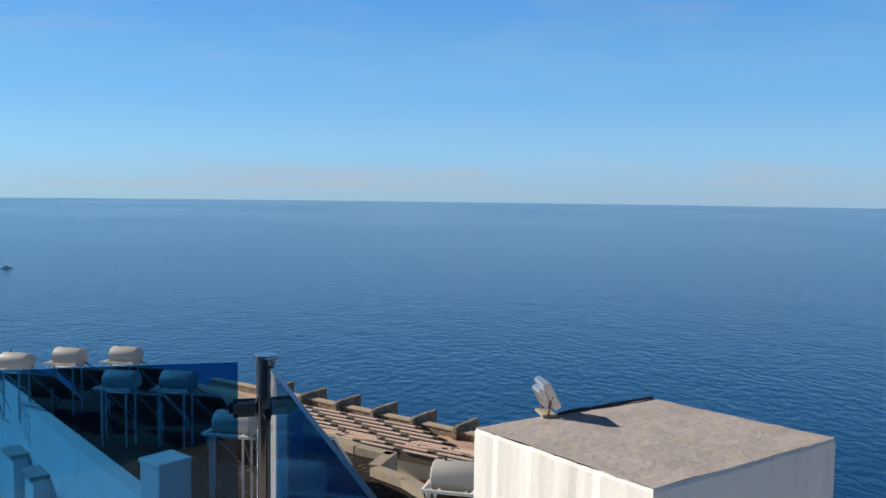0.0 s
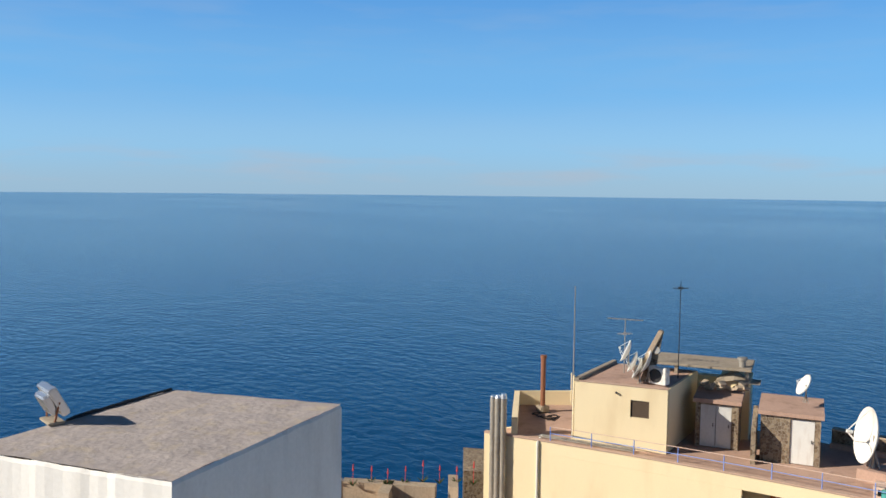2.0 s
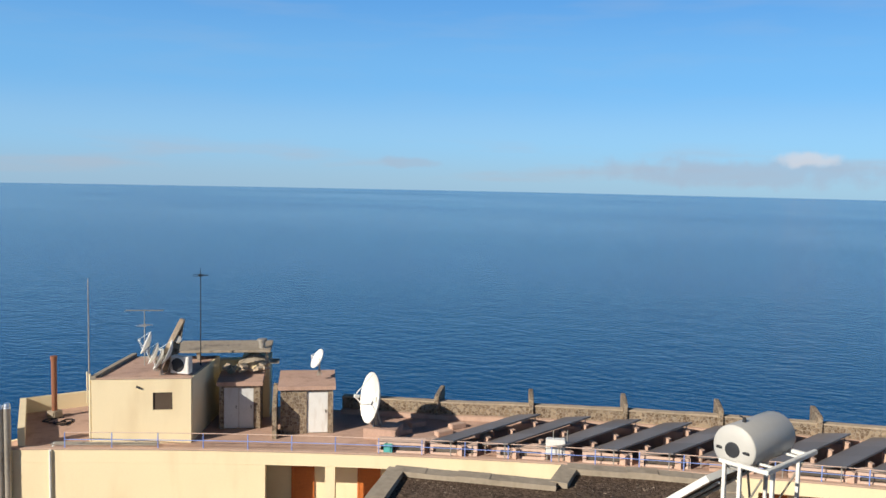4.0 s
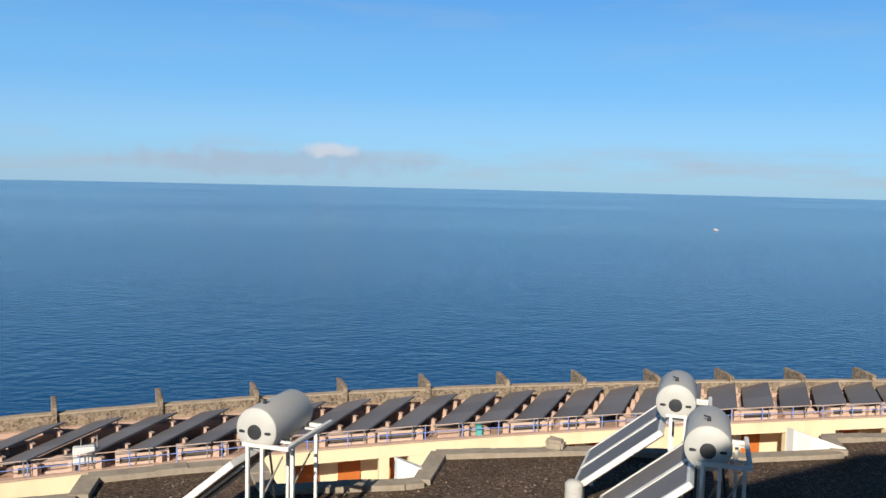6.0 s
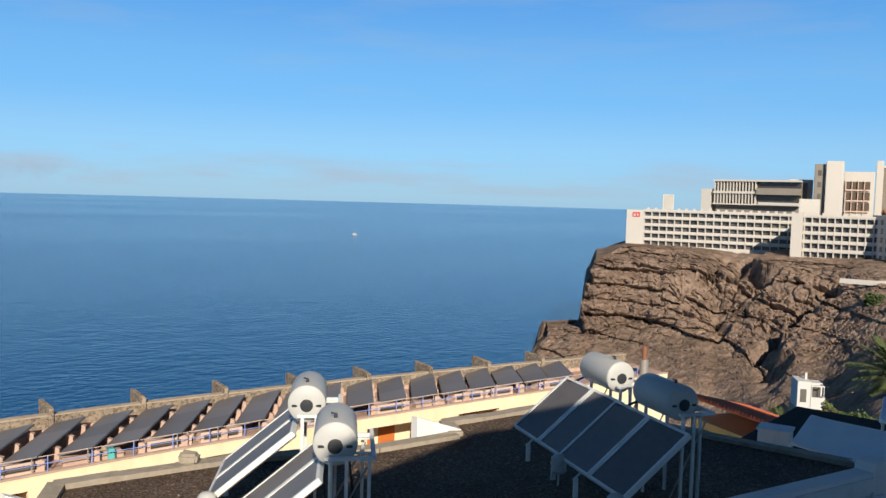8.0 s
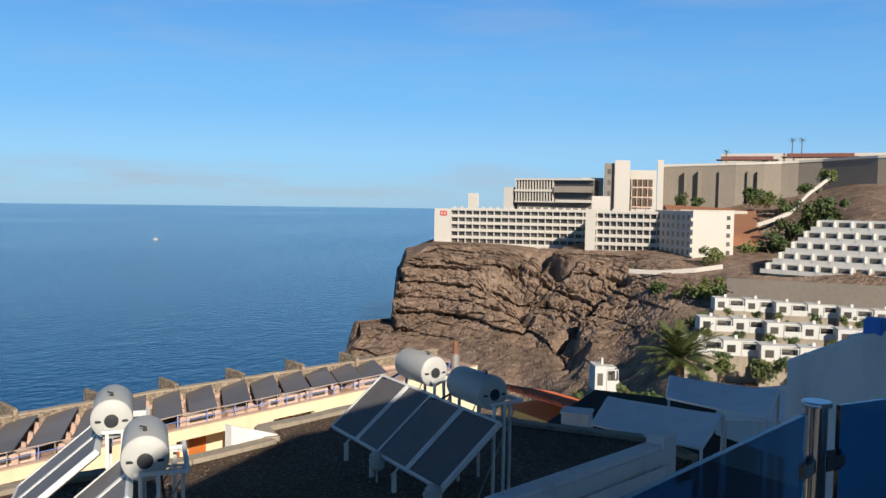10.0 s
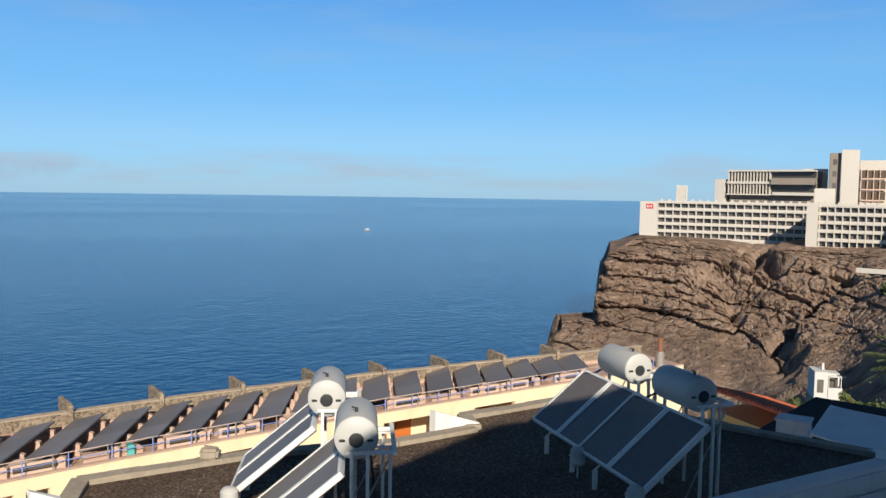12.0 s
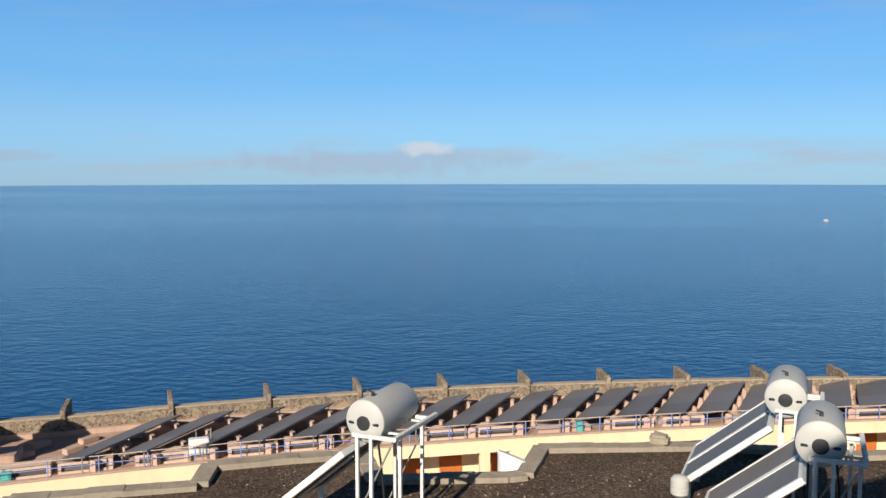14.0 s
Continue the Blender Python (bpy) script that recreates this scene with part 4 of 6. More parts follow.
# skylight boxes along the front edge
def skylight_box(y):
    p, d, nrm = along(y, 0.75)
    m = Matrix.Translation((p.x, p.y, ROOF_Z)) @ pose(0, 0, 0, 0, 0, turn_to(d.x, d.y))
    g = thing("skylight_box", m, "low pink roof skylight box with a dark slot", "skylight", "roof skylights")
    bm = bmesh.new()
    w, h = 1.05, 0.48
    box(bm, -w, w, -0.35, -0.25, 0.0, 0.10)
    box(bm, -w, w, -0.35, -0.25, h - 0.12, h)
    box(bm, -w, -w + 0.16, -0.35, -0.25, 0.10, h - 0.12)
    box(bm, w - 0.16, w, -0.35, -0.25, 0.10, h - 0.12)
    box(bm, -w, w, -0.25, 0.45, h - 0.08, h - 0.004)
    box(bm, -w, w, 0.38, 0.45, 0.0, h - 0.08)
    box(bm, -w, -w + 0.1, -0.25, 0.38, 0.0, h - 0.08)
    box(bm, w - 0.1, w, -0.25, 0.38, 0.0, h - 0.08)
    part("body", bm, M_KERB2, g)
    bm = bmesh.new()
    box(bm, -w + 0.16, w - 0.16, -0.22, -0.20, 0.10, h - 0.12)
    part("pane", bm, M_DARKWIN, g, "dark slot pane")


M_KERB2 = mat("pale_pink_render", (0.66, 0.49, 0.40), 0.9, 0.1, 1.5, 15, 0.2, stain=(0.4, 0.28, 0.2), amount=0.3)
for y in (17.9, 15.75, 13.0, 9.5, 7.2, 1.2, -1.1, -7.5, -10.0, -15.6, -19.8, -25.0, -27.3, -31.5):
    skylight_box(y)
for y, w in ((12.0, 0.8), (4.6, 0.9), (-4.2, 1.3), (-13.0, 0.9), (-22.3, 1.0)):
    p, d, nrm = along(y, 0.75)
    bm = bmesh.new()
    prism(bm, [(-w, -0.3), (w, -0.3), (w * 0.9, 0.4), (-w * 0.9, 0.4)], 0.0, [0.22, 0.22, 0.42, 0.42])
    solid("concrete_plinth", bm, M_KERB, "sloping pink concrete plinth on the roof terrace", "plinth", "roof plinths", m=Matrix.Translation((p.x, p.y, ROOF_Z)) @ pose(0, 0, 0, 0, 0, turn_to(d.x, d.y)))


# blue tube railing along the front
def railing():
    g = thing("roof_railing", Matrix(), "thin pale blue tube railing along the roof edge", "railing")
    y = 31.0
    pts = []
    while y > -40:
        p, d, nrm = along(y, 0.06)
        pts.append(p)
        y -= 1.75
    for p in pts:
        bm = bmesh.new()
        tube(bm, p + Vector((0, 0, ROOF_Z + 0.06)), p + Vector((0, 0, ROOF_Z + 0.74)), 0.024, n=6)
        part("post", bm, M_BLUE, g)
    for z in (0.42, 0.74):
        bm = bmesh.new()
        tube_path(bm, [a + Vector((0, 0, ROOF_Z + z)) for a in pts], 0.018)
        part("rail", bm, M_KERB2 if z > 0.5 else M_BLUE, g)


railing()
p, d, nrm = along(11.6, 0.5)
g = thing("air_conditioner", Matrix.Translation((p.x, p.y, ROOF_Z)) @ pose(0, 0, 0, 0, 0, turn_to(d.x, d.y)), "white air conditioning unit on a low frame", "air conditioner")
bm = bmesh.new()
box(bm, -0.42, 0.42, -0.2, 0.2, 0.28, 0.95, None, 0.03)
part("casing", bm, M_WMETAL, g)
bm = bmesh.new()
for x in (-0.36, 0.36):
    box(bm, x - 0.03, x + 0.03, -0.2, 0.2, 0.0, 0.28)
part("frame", bm, M_GALV, g)
bm = bmesh.new()
tube(bm, (0.5, 0, 0.0), (0.5, 0, 1.35), 0.025, n=6)
tube(bm, (-0.1, 0.1, 0.95), (-0.1, 0.1, 1.3), 0.02, n=6)
part("pipe", bm, M_GALV, g)
p, d, nrm = along(-4.9, 0.4)
bm = bmesh.new()
box(bm, -0.22, 0.22, -0.15, 0.15, 0.0, 0.5, None, 0.04)
solid("bin", bm, M_TEAL, "small teal plastic bin by the railing", "bin", m=Matrix.Translation((p.x, p.y, ROOF_Z)))
p, d, nrm = along(18.4, 0.35)
bm = bmesh.new()
box(bm, -0.2, 0.2, -0.14, 0.14, 0.0, 0.42, None, 0.03)
box(bm, -0.12, 0.12, -0.17, -0.14, 0.1, 0.32, None, 0.01)
solid("electric_box", bm, M_TEAL, "small grey-green electric box on the roof edge", "electric box", m=Matrix.Translation((p.x, p.y, ROOF_Z)) @ pose(0, 0, 0, 0, 0, turn_to(d.x, d.y)))

# ---- penthouse group on the terrace: local frame, x along the front, y towards the sea ----
PENT = Matrix.Translation((26.14, 30.46, ROOF_Z)) @ pose(0, 0, 0, 0, 0, turn_to(0.575, -0.818))


def penthouse():
    g = thing("penthouse", PENT, "cream roof cabin with a terracotta top and a brown shutter window", "roof cabin")
    pl = [(0, 0), (4.28, 0), (5.0, 4.9), (0.75, 4.9)]
    bm = bmesh.new()
    w0, w1, z0, z1 = 2.62, 3.47, 1.53, 2.33
    H = 2.96
    box(bm, 0, w0, 0, 0.22, 0, H)
    box(bm, w1, 4.28, 0, 0.22, 0, H)
    box(bm, w0, w1, 0, 0.22, 0, z0)
    box(bm, w0, w1, 0, 0.22, z1, H)
    prism(bm, [(0.033, 0.221), (4.31, 0.221), (5.0, 4.9), (0.75, 4.9)], 0, H - 0.004)
    part("wall", bm, M_YELLOW, g)
    bm = bmesh.new()
    prism(bm, [(0.12, 0.12), (4.2, 0.12), (4.85, 4.75), (0.85, 4.75)], H, H + 0.02)
    roof = part("roof", bm, M_PINK, g, "terracotta painted top")
    bm = bmesh.new()
    prism(bm, [(-0.03, -0.03), (0.2, -0.03), (0.95, 4.93), (0.72, 4.93)], H, H + 0.16)
    part("kerb", bm, M_CONC, roof, "dark worn roof kerb")
    bm = bmesh.new()
    prism(bm, [(0.2, -0.03), (4.31, -0.03), (4.31, 0.12), (0.2, 0.12)], H, H + 0.06)
    part("kerb", bm, M_KERB, roof)
    bm = bmesh.new()
    for k in range(9):
        z = z0 + (z1 - z0) * (k + 0.1) / 9
        box(bm, w0 + 0.02, w1 - 0.02, 0.06, 0.09, z, z + 0.075, None)
    box(bm, w0, w1, 0.10, 0.12, z0, z1)
    part("shutter", bm, M_BROWNWIN, g, "brown slatted shutter")
    bm = bmesh.new()
    tube(bm, (1.92, -0.03, 2.62), (2.08, -0.06, 2.56), 0.05, n=8)
    part("wall_lamp", bm, M_DARK, g)
    bm = bmesh.new()
    tube(bm, (-0.06, 0.05, 0.0), (-0.06, 0.05, 3.2), 0.05, n=8)
    tube(bm, (-0.18, 0.05, 1.9), (-0.18, 0.05, 3.3), 0.03, n=8)
    part("drain_pipe", bm, M_YELLOW, g)


penthouse()


def shed(x0, x1, y0, y1, h, name, label, door_mat, dx0, dx1, roof_over=0.12, sides=M_STONE):
    g = thing(name, PENT, label, "roof shed", "roof sheds")
    bm = bmesh.new()
    box(bm, x0, dx0, y0, y0 + 0.25, 0, h)
    box(bm, dx1, x1, y0, y0 + 0.25, 0, h)
    box(bm, dx0, dx1, y0, y0 + 0.25, 2.02, h)
    box(bm, x0, x0 + 0.25, y0 + 0.25, y1, 0, h)
    box(bm, x1 - 0.25, x1, y0 + 0.25, y1, 0, h)
    box(bm, x0, x1, y1, y1 + 0.25, 0, h)
    part("wall", bm, sides, g, "rubble stone walls")
    bm = bmesh.new()
    prism(bm, [(x0 - roof_over, y0 - roof_over), (x1 + roof_over, y0 - roof_over), (x1 + roof_over, y1 + 0.35), (x0 - roof_over, y1 + 0.35)], [h, h, h + 0.02, h + 0.02], [h + 0.18, h + 0.18, h + 0.3, h + 0.3])
    part("roof", bm, M_PINK, g, "terracotta painted roof slab")
    n = 2 if dx1 - dx0 > 1.2 else 1
    for k in range(n):
        a, b = dx0 + (dx1 - dx0) * k / n, dx0 + (dx1 - dx0) * (k + 1) / n
        bm = bmesh.new()
        box(bm, a + 0.01, b - 0.01, y0 + 0.06, y0 + 0.11, 0.03, 2.0, None, 0.01)
        dr = part("door", bm, door_mat, g, "pale painted metal door")
        bm = bmesh.new()
        tube(bm, (b - 0.12, y0 + 0.02, 1.0), (b - 0.12, y0 + 0.02, 1.15), 0.02, n=6)
        part("handle", bm, M_DARK, dr)
    return g


M_GREYDOOR = mat("pale_grey_door", (0.60, 0.61, 0.60), 0.6, 0.1, 1.2, 10, 0.05, stain=(0.35, 0.30, 0.25), amount=0.4)
shed(5.3, 7.2, 1.95, 3.6, 2.12, "shed_double", "stone shed with two pale grey doors and a terracotta roof", M_GREYDOOR, 5.5, 6.9)
shed(8.2, 10.65, 0.95, 3.4, 2.12, "shed_single", "stone shed with one white door and a terracotta roof", M_WMETAL, 9.42, 10.42)
bm = bmesh.new()
prism(bm, [(7.85, 0.2), (8.05, 0.2), (8.05, 1.6), (7.85, 1.6)], 0, [1.55, 1.55, 2.3, 2.3])
solid("wall_wing_stone", bm, M_STONE, "sloping stone wing wall beside the shed", kind="structure", m=PENT)
# rear cabin with grey slab roof
g = thing("tank_house", PENT, "cream rear cabin under a thin grey slab roof", "roof cabin")
bm = bmesh.new()
box(bm, 6.1, 7.55, 3.9, 6.2, 0, 2.85)
box(bm, 4.45, 6.3, 5.6, 6.2, 0, 2.6)
part("wall", bm, M_YELLOW, g)
bm = bmesh.new()
box(bm, 2.95, 7.6, 3.6, 6.3, 3.36, 3.48, None, 0.02)
part("slab", bm, M_CONC, g, "thin grey slab roof")
for x, y in ((4.1, 3.8), (7.4, 3.95), (4.1, 6.1), (7.4, 6.1)):
    bm = bmesh.new()
    box(bm, x - 0.08, x + 0.08, y - 0.08, y + 0.08, 2.9 if x < 5 else 2.4, 3.36)
    part("pier", bm, M_CONC, g)
bm = bmesh.new()
lathe(bm, [(0.16, 0), (0.16, 0.35), (0.24, 0.36), (0.24, 0.46), (0.02, 0.5)], 14, pose(7.15, 4.2, 3.48))
part("vent_cowl", bm, M_GALV, g, "grey metal vent cowl", True)
# light rubble and tarpaulin heap on the shed roofs
bm = bmesh.new()
random.seed(4)
for k in range(16):
    x, y = 5.4 + random.random() * 2.0, 2.9 + random.random() * 0.9
    box(bm, -0.2, 0.2, -0.12, 0.12, -0.06, 0.06, Matrix.Translation((x, y, 2.55 + 0.3 * random.random())) @ pose(0, 0, 0, random.uniform(-40, 40), random.uniform(-40, 40), random.uniform(0, 180)))
solid("rubble_heap", bm, M_STONETOP, "heap of loose stones and boards on the shed roof", "rubble", kind="stuff", m=PENT)
g = thing("tarpaulin", PENT, "crumpled tan tarpaulin over the rear roof", "tarpaulin")
bm = bmesh.new()
G = 10
gr = [[bm.verts.new((6.0 + 2.0 * i / G, 3.7 + 1.2 * j / G, 2.78 + 0.55 * max(0, 1 - abs(i - 4) / 4.5) * max(0, 1 - abs(j - 5) / 6) + 0.05 * noise.noise(Vector((i, j, 0)) * 0.8))) for j in range(G + 1)] for i in range(G + 1)]
for i in range(G):
    for j in range(G):
        bm.faces.new((gr[i][j], gr[i + 1][j], gr[i + 1][j + 1], gr[i][j + 1]))
part("cloth", bm, M_CONC, g)


# ---- masts, antennas, dishes ----
def small_dish(m, r, label, name="satellite_dish", lean=80):
    """A dish whose axis is +z of m's tilt; its foot is at the origin."""
    g = thing(name, m, label, "satellite dish", "satellite dishes")
    tilt = pose(0, 0, r + 0.25, 0, lean, 0)
    bm = bmesh.new()
    n = 24
    rings = []
    for k in range(7):
        q = r * k / 6
        z = 0.32 * q * q / r
        rings.append((q, z))
    vs = []
    for back in (0, 1):
        vs.append([[bm.verts.new(tilt @ Vector((max(q, 0.002) * math.cos(2 * math.pi * i / n), max(q, 0.002) * 1.08 * math.sin(2 * math.pi * i / n), z - back * 0.03))) for i in range(n)] for q, z in rings])
    for back in (0, 1):
        for a, b in zip(vs[back], vs[back][1:]):
            for i in range(n):
                j = (i + 1) % n
                bm.faces.new((a[i], b[i], b[j], a[j]) if not back else (a[i], a[j], b[j], b[i]))
    for i in range(n):
        j = (i + 1) % n
        bm.faces.new((vs[0][-1][i], vs[1][-1][i], vs[1][-1][j], vs[0][-1][j]))
    part("reflector", bm, M_DISH, g, "white dish reflector", True)
    bm = bmesh.new()
    f = tilt @ Vector((0, 0, r * 0.95))
    for i in range(3):
        a = 2 * math.pi * i / 3 + math.pi
        tube(bm, tilt @ Vector((r * math.cos(a), r * math.sin(a), 0.30 * r)), f, 0.018 * max(r, 0.6), n=5)
    part("feed_arm", bm, M_WMETAL, g)
    bm = bmesh.new()
    tube(bm, f, tilt @ Vector((0, 0, r * 0.75)), 0.07 * max(r, 0.5), n=8)
    part("feed_horn", bm, M_WMETAL, g)
    bm = bmesh.new()
    tube(bm, (0, 0, 0), (0, 0, r + 0.3), 0.05 * max(r, 0.6), n=8)
    tube(bm, (0, 0, r + 0.2), tilt @ Vector((0, 0, -0.02)), 0.04 * max(r, 0.6), n=6)
    for i in range(4):
        a = math.pi / 2 * i + 0.7
        tube(bm, (0.3 * r * math.cos(a), 0.3 * r * math.sin(a), 0), (0, 0, r * 0.8), 0.025 * max(r, 0.6), n=5)
    part("mount", bm, M_GALV, g)
    return g


FACE = turn_to(-0.72, 0.69)
bm = bmesh.new()
box(bm, -0.78, 0.78, -0.7, 0.7, 0, 0.52, None, 0.03)
solid("dish_plinth", bm, M_PINK, "terracotta painted plinth under the large dish", "plinth", m=PENT @ pose(13.0, 0.25, 0, 0, 0, -20))
small_dish(Matrix.Translation(PENT @ Vector((12.67, 0.25, 0.40))) @ pose(0, 0, 0, 0, 0, FACE + 3), 1.18, "large white satellite dish on a terracotta plinth")
for (x, y), r, z in (((2.25, 1.2), 0.55, 3.5), ((2.62, 0.9), 0.52, 3.1), ((2.9, 0.6), 0.52, 2.9), ((3.3, 0.6), 0.58, 3.15)):
    small_dish(Matrix.Translation(PENT @ Vector((x, y, z))) @ pose(0, 0, 0, 0, 0, FACE - 2), r, "small white satellite dish on the cabin roof", lean=66)
small_dish(Matrix.Translation(PENT @ Vector((10.0, 1.9, 2.58))) @ pose(0, 0, 0, 0, 0, FACE + 6), 0.5, "small white satellite dish on the shed roof", lean=60)
# leaning stone arm: a slanted post with a thin wall behind it, pierced by a round hole
g = thing("roof_sculpture", PENT @ pose(2.55, 1.2, 2.98), "leaning grey-brown stone arm with a round hole", "antenna support")
bm = bmesh.new()
m = pose(0, 0, 0, 0, 26, 0)
box(bm, -0.13, 0.13, -0.16, 0.16, 0.15, 2.75, m, 0.05)
part("arm", bm, M_STONETOP, g)
bm = bmesh.new()
face = [(0.25, 0.0), (0.75, 0.0), (1.05, 1.1), (1.28, 2.45), (1.1, 2.4)]
a = [bm.verts.new((x, -0.07, z)) for x, z in face]
b = [bm.verts.new((x, 0.07, z)) for x, z in face]
bm.faces.new(a)
bm.faces.new(b[::-1])
for q in range(5):
    bm.faces.new((a[(q + 1) % 5], a[q], b[q], b[(q + 1) % 5]))
bmesh.ops.recalc_face_normals(bm, faces=bm.faces[:])
part("web", bm, M_STONE, g, "dark rubble web")
bm = bmesh.new()
lathe(bm, [(0.17, -0.09), (0.17, 0.09), (0.05, 0.092)], 18, pose(0.98, 0, 1.55) @ Euler((radians(90), 0, 0)).to_matrix().to_4x4())
part("hub", bm, M_TANK, g, "pale round hub")
g = thing("air_conditioner", PENT @ pose(3.75, 0.75, 2.98, 0, 0, -20), "white air conditioning unit with a dark fan on the cabin roof", "air conditioner")
bm = bmesh.new()
box(bm, -0.45, 0.45, -0.2, 0.2, 0.06, 0.86, None, 0.03)
part("casing", bm, M_WMETAL, g)
bm = bmesh.new()
lathe(bm, [(0.32, 0.0), (0.32, 0.02), (0.28, 0.03), (0.02, 0.03)], 24, Matrix.Translation((-0.08, -0.2, 0.46)) @ Euler((radians(90), 0, 0)).to_matrix().to_4x4())
part("fan", bm, M_DARK, g, "dark fan grille")


def mast(p, h, r, label, heads=(), material=M_GALV):
    g = thing("antenna_mast", Matrix.Translation(p), label, "antenna", "antenna masts")
    bm = bmesh.new()
    tube(bm, (0, 0, 0), (0, 0, h), r, r * 0.6, 6)
    part("pole", bm, material, g)
    for z, d, ln, el in heads:
        bm = bmesh.new()
        d = Vector((*d, 0)).normalized()
        c = Vector((0, 0, z))
        tube(bm, c - d * ln / 2, c + d * ln / 2, 0.02, n=5)
        s = Vector((-d.y, d.x, 0))
        for k in range(el):
            q = c + d * ln * (k / max(1, el - 1) - 0.5)
            tube(bm, q - s * 0.28, q + s * 0.28, 0.012, n=5)
        part("boom", bm, material, g)


mast(PENT @ Vector((-0.12, 0.15, 0.2)), 7.23, 0.035, "tall thin whip antenna mast at the cabin corner")
mast(PENT @ Vector((4.36, 2.6, 2.6)), 5.05, 0.028, "thin mast with a forked tip behind the cabin", ((4.7, (1, 0.2), 0.5, 2), (4.75, (0.2, 1), 0.4, 2)), M_CABLE)
mast(PENT @ Vector((1.78, 2.6, 2.98)), 2.72, 0.03, "television antenna with a long boom", ((2.66, (0.575, -0.818), 1.7, 7), (1.95, (0.9, 0.2), 0.5, 3)))
# chimney and its low parapets
g = thing("flue_pipe", Matrix.Translation((28.25, 35.5, ROOF_Z)), "tall rusty flue pipe on a concrete foot", "flue pipe")
bm = bmesh.new()
tube(bm, (0, 0, 0.3), (0, 0, 3.0), 0.13, n=14)
part("pipe", bm, M_RUST, g, "", True)
bm = bmesh.new()
tube(bm, (0, 0, 2.92), (0, 0, 3.08), 0.165, n=14)
part("collar", bm, M_RUST, g, "", True)
bm = bmesh.new()
box(bm, -0.28, 0.28, -0.28, 0.28, 0, 0.36, None, 0.05)
part("foot", bm, M_CONC, g)
bm = bmesh.new()
for pts in ([(24.35, 33.0), (24.6, 32.85), (28.1, 37.35), (27.85, 37.5)], [(28.1, 37.35), (27.85, 37.5), (31.4, 35.6), (31.3, 35.3)]):
    prism(bm, pts, ROOF_Z - 0.3, ROOF_Z + 0.78)
solid("wall_low_parapet", bm, M_YELLOW, "low cream parapet round the flue", kind="structure")
bm = bmesh.new()
prism(bm, [(24.5, 32.9), (28.0, 37.35), (31.3, 35.4), (33.6, 27.0), (27.5, 27.4)], ROOF_Z - 0.1, ROOF_Z + 0.004)
solid("roof_flue_deck", bm, M_PINK, "terracotta painted roof deck by the flue", kind="structure")
bm = bmesh.new()
for k in range(5):
    pts = [Vector((27.9 + 0.5 * math.cos(a * 1.3 + k), 35.0 + 0.45 * math.sin(a + k * 1.3) - 0.2 * k, ROOF_Z + 0.04)) for a in (0, 0.6, 1.2, 1.8, 2.4, 3.0)]
    for a, b in zip(pts, pts[1:]):
        tube(bm, a, b, 0.03, n=5)
solid("hose", bm, M_CABLE, "black hose lying in loops on the roof", "hose")
g = thing("flue_pipe", Matrix.Translation(polar(131.88, 60.0, ROOF_Z)), "short rusty flue pipe on a grey steel base", "flue pipe")
bm = bmesh.new()
tube(bm, (0, 0, 0), (0, 0, 1.05), 0.30, n=14)
part("base", bm, M_GALV, g, "grey steel base", True)
bm = bmesh.new()
tube(bm, (0, 0, 1.05), (0, 0, 2.0), 0.17, n=14)
part("pipe", bm, M_RUST, g, "", True)
# ducts on the corner
g = thing("duct_bundle", Matrix(), "bundle of grey metal ducts climbing the corner of the wing", "ducts")
for k in range(3):
    c = Vector((23.94, 32.98, 0)) + Vector((-0.53, 0.85, 0)) * 0.27 * k + Vector((-0.45, -0.28, 0)) * (0.36 + 0.1 * (k % 2))
    bm = bmesh.new()
    tube(bm, c + Vector((0, 0, -24)), c + Vector((0, 0, -10.1 + 0.08 * (1 - k))), 0.15, n=14)
    for z in range(-23, -10):
        tube(bm, c + Vector((0, 0, z)), c + Vector((0, 0, z + 0.08)), 0.165, n=14)
    dct = part("duct", bm, M_GALV, g, "", True)
    bm = bmesh.new()
    tube(bm, c + Vector((0, 0, -10.12)), c + Vector((0, 0, -9.98 + 0.08 * (1 - k))), 0.165, 0.12, 14)
    part("cap", bm, M_ALU, dct, "", True)
g = thing("rainwater_pipe", Matrix(), "white rainwater pipe on the cream wall", "pipe")
bm = bmesh.new()
p, d, nrm = along(31.5, -0.08)
tube(bm, p + Vector((0, 0, -24)), p + Vector((0, 0, ROOF_Z - 0.05)), 0.055, n=8)
tube(bm, p + Vector((0, 0, ROOF_Z - 0.05)), p + nrm * 0.5 + Vector((0, 0, ROOF_Z + 0.1)), 0.055, n=8)
part("pipe", bm, M_WMETAL, g, "", True)
for k in range(3):
    bm = bmesh.new()
    for y0 in range(8):
        a, b = along(31.6 - 0.5 * y0, 0.3 + 0.16 * k)[0], along(31.6 - 0.5 * (y0 + 1), 0.3 + 0.16 * k)[0]
        tube(bm, a + Vector((0, 0, ROOF_Z + 0.12)), b + Vector((0, 0, ROOF_Z + 0.12)), 0.035, n=6)
    solid("roof_pipe", bm, M_GALV, "grey pipe lying along the roof edge", "pipe", "roof pipes")


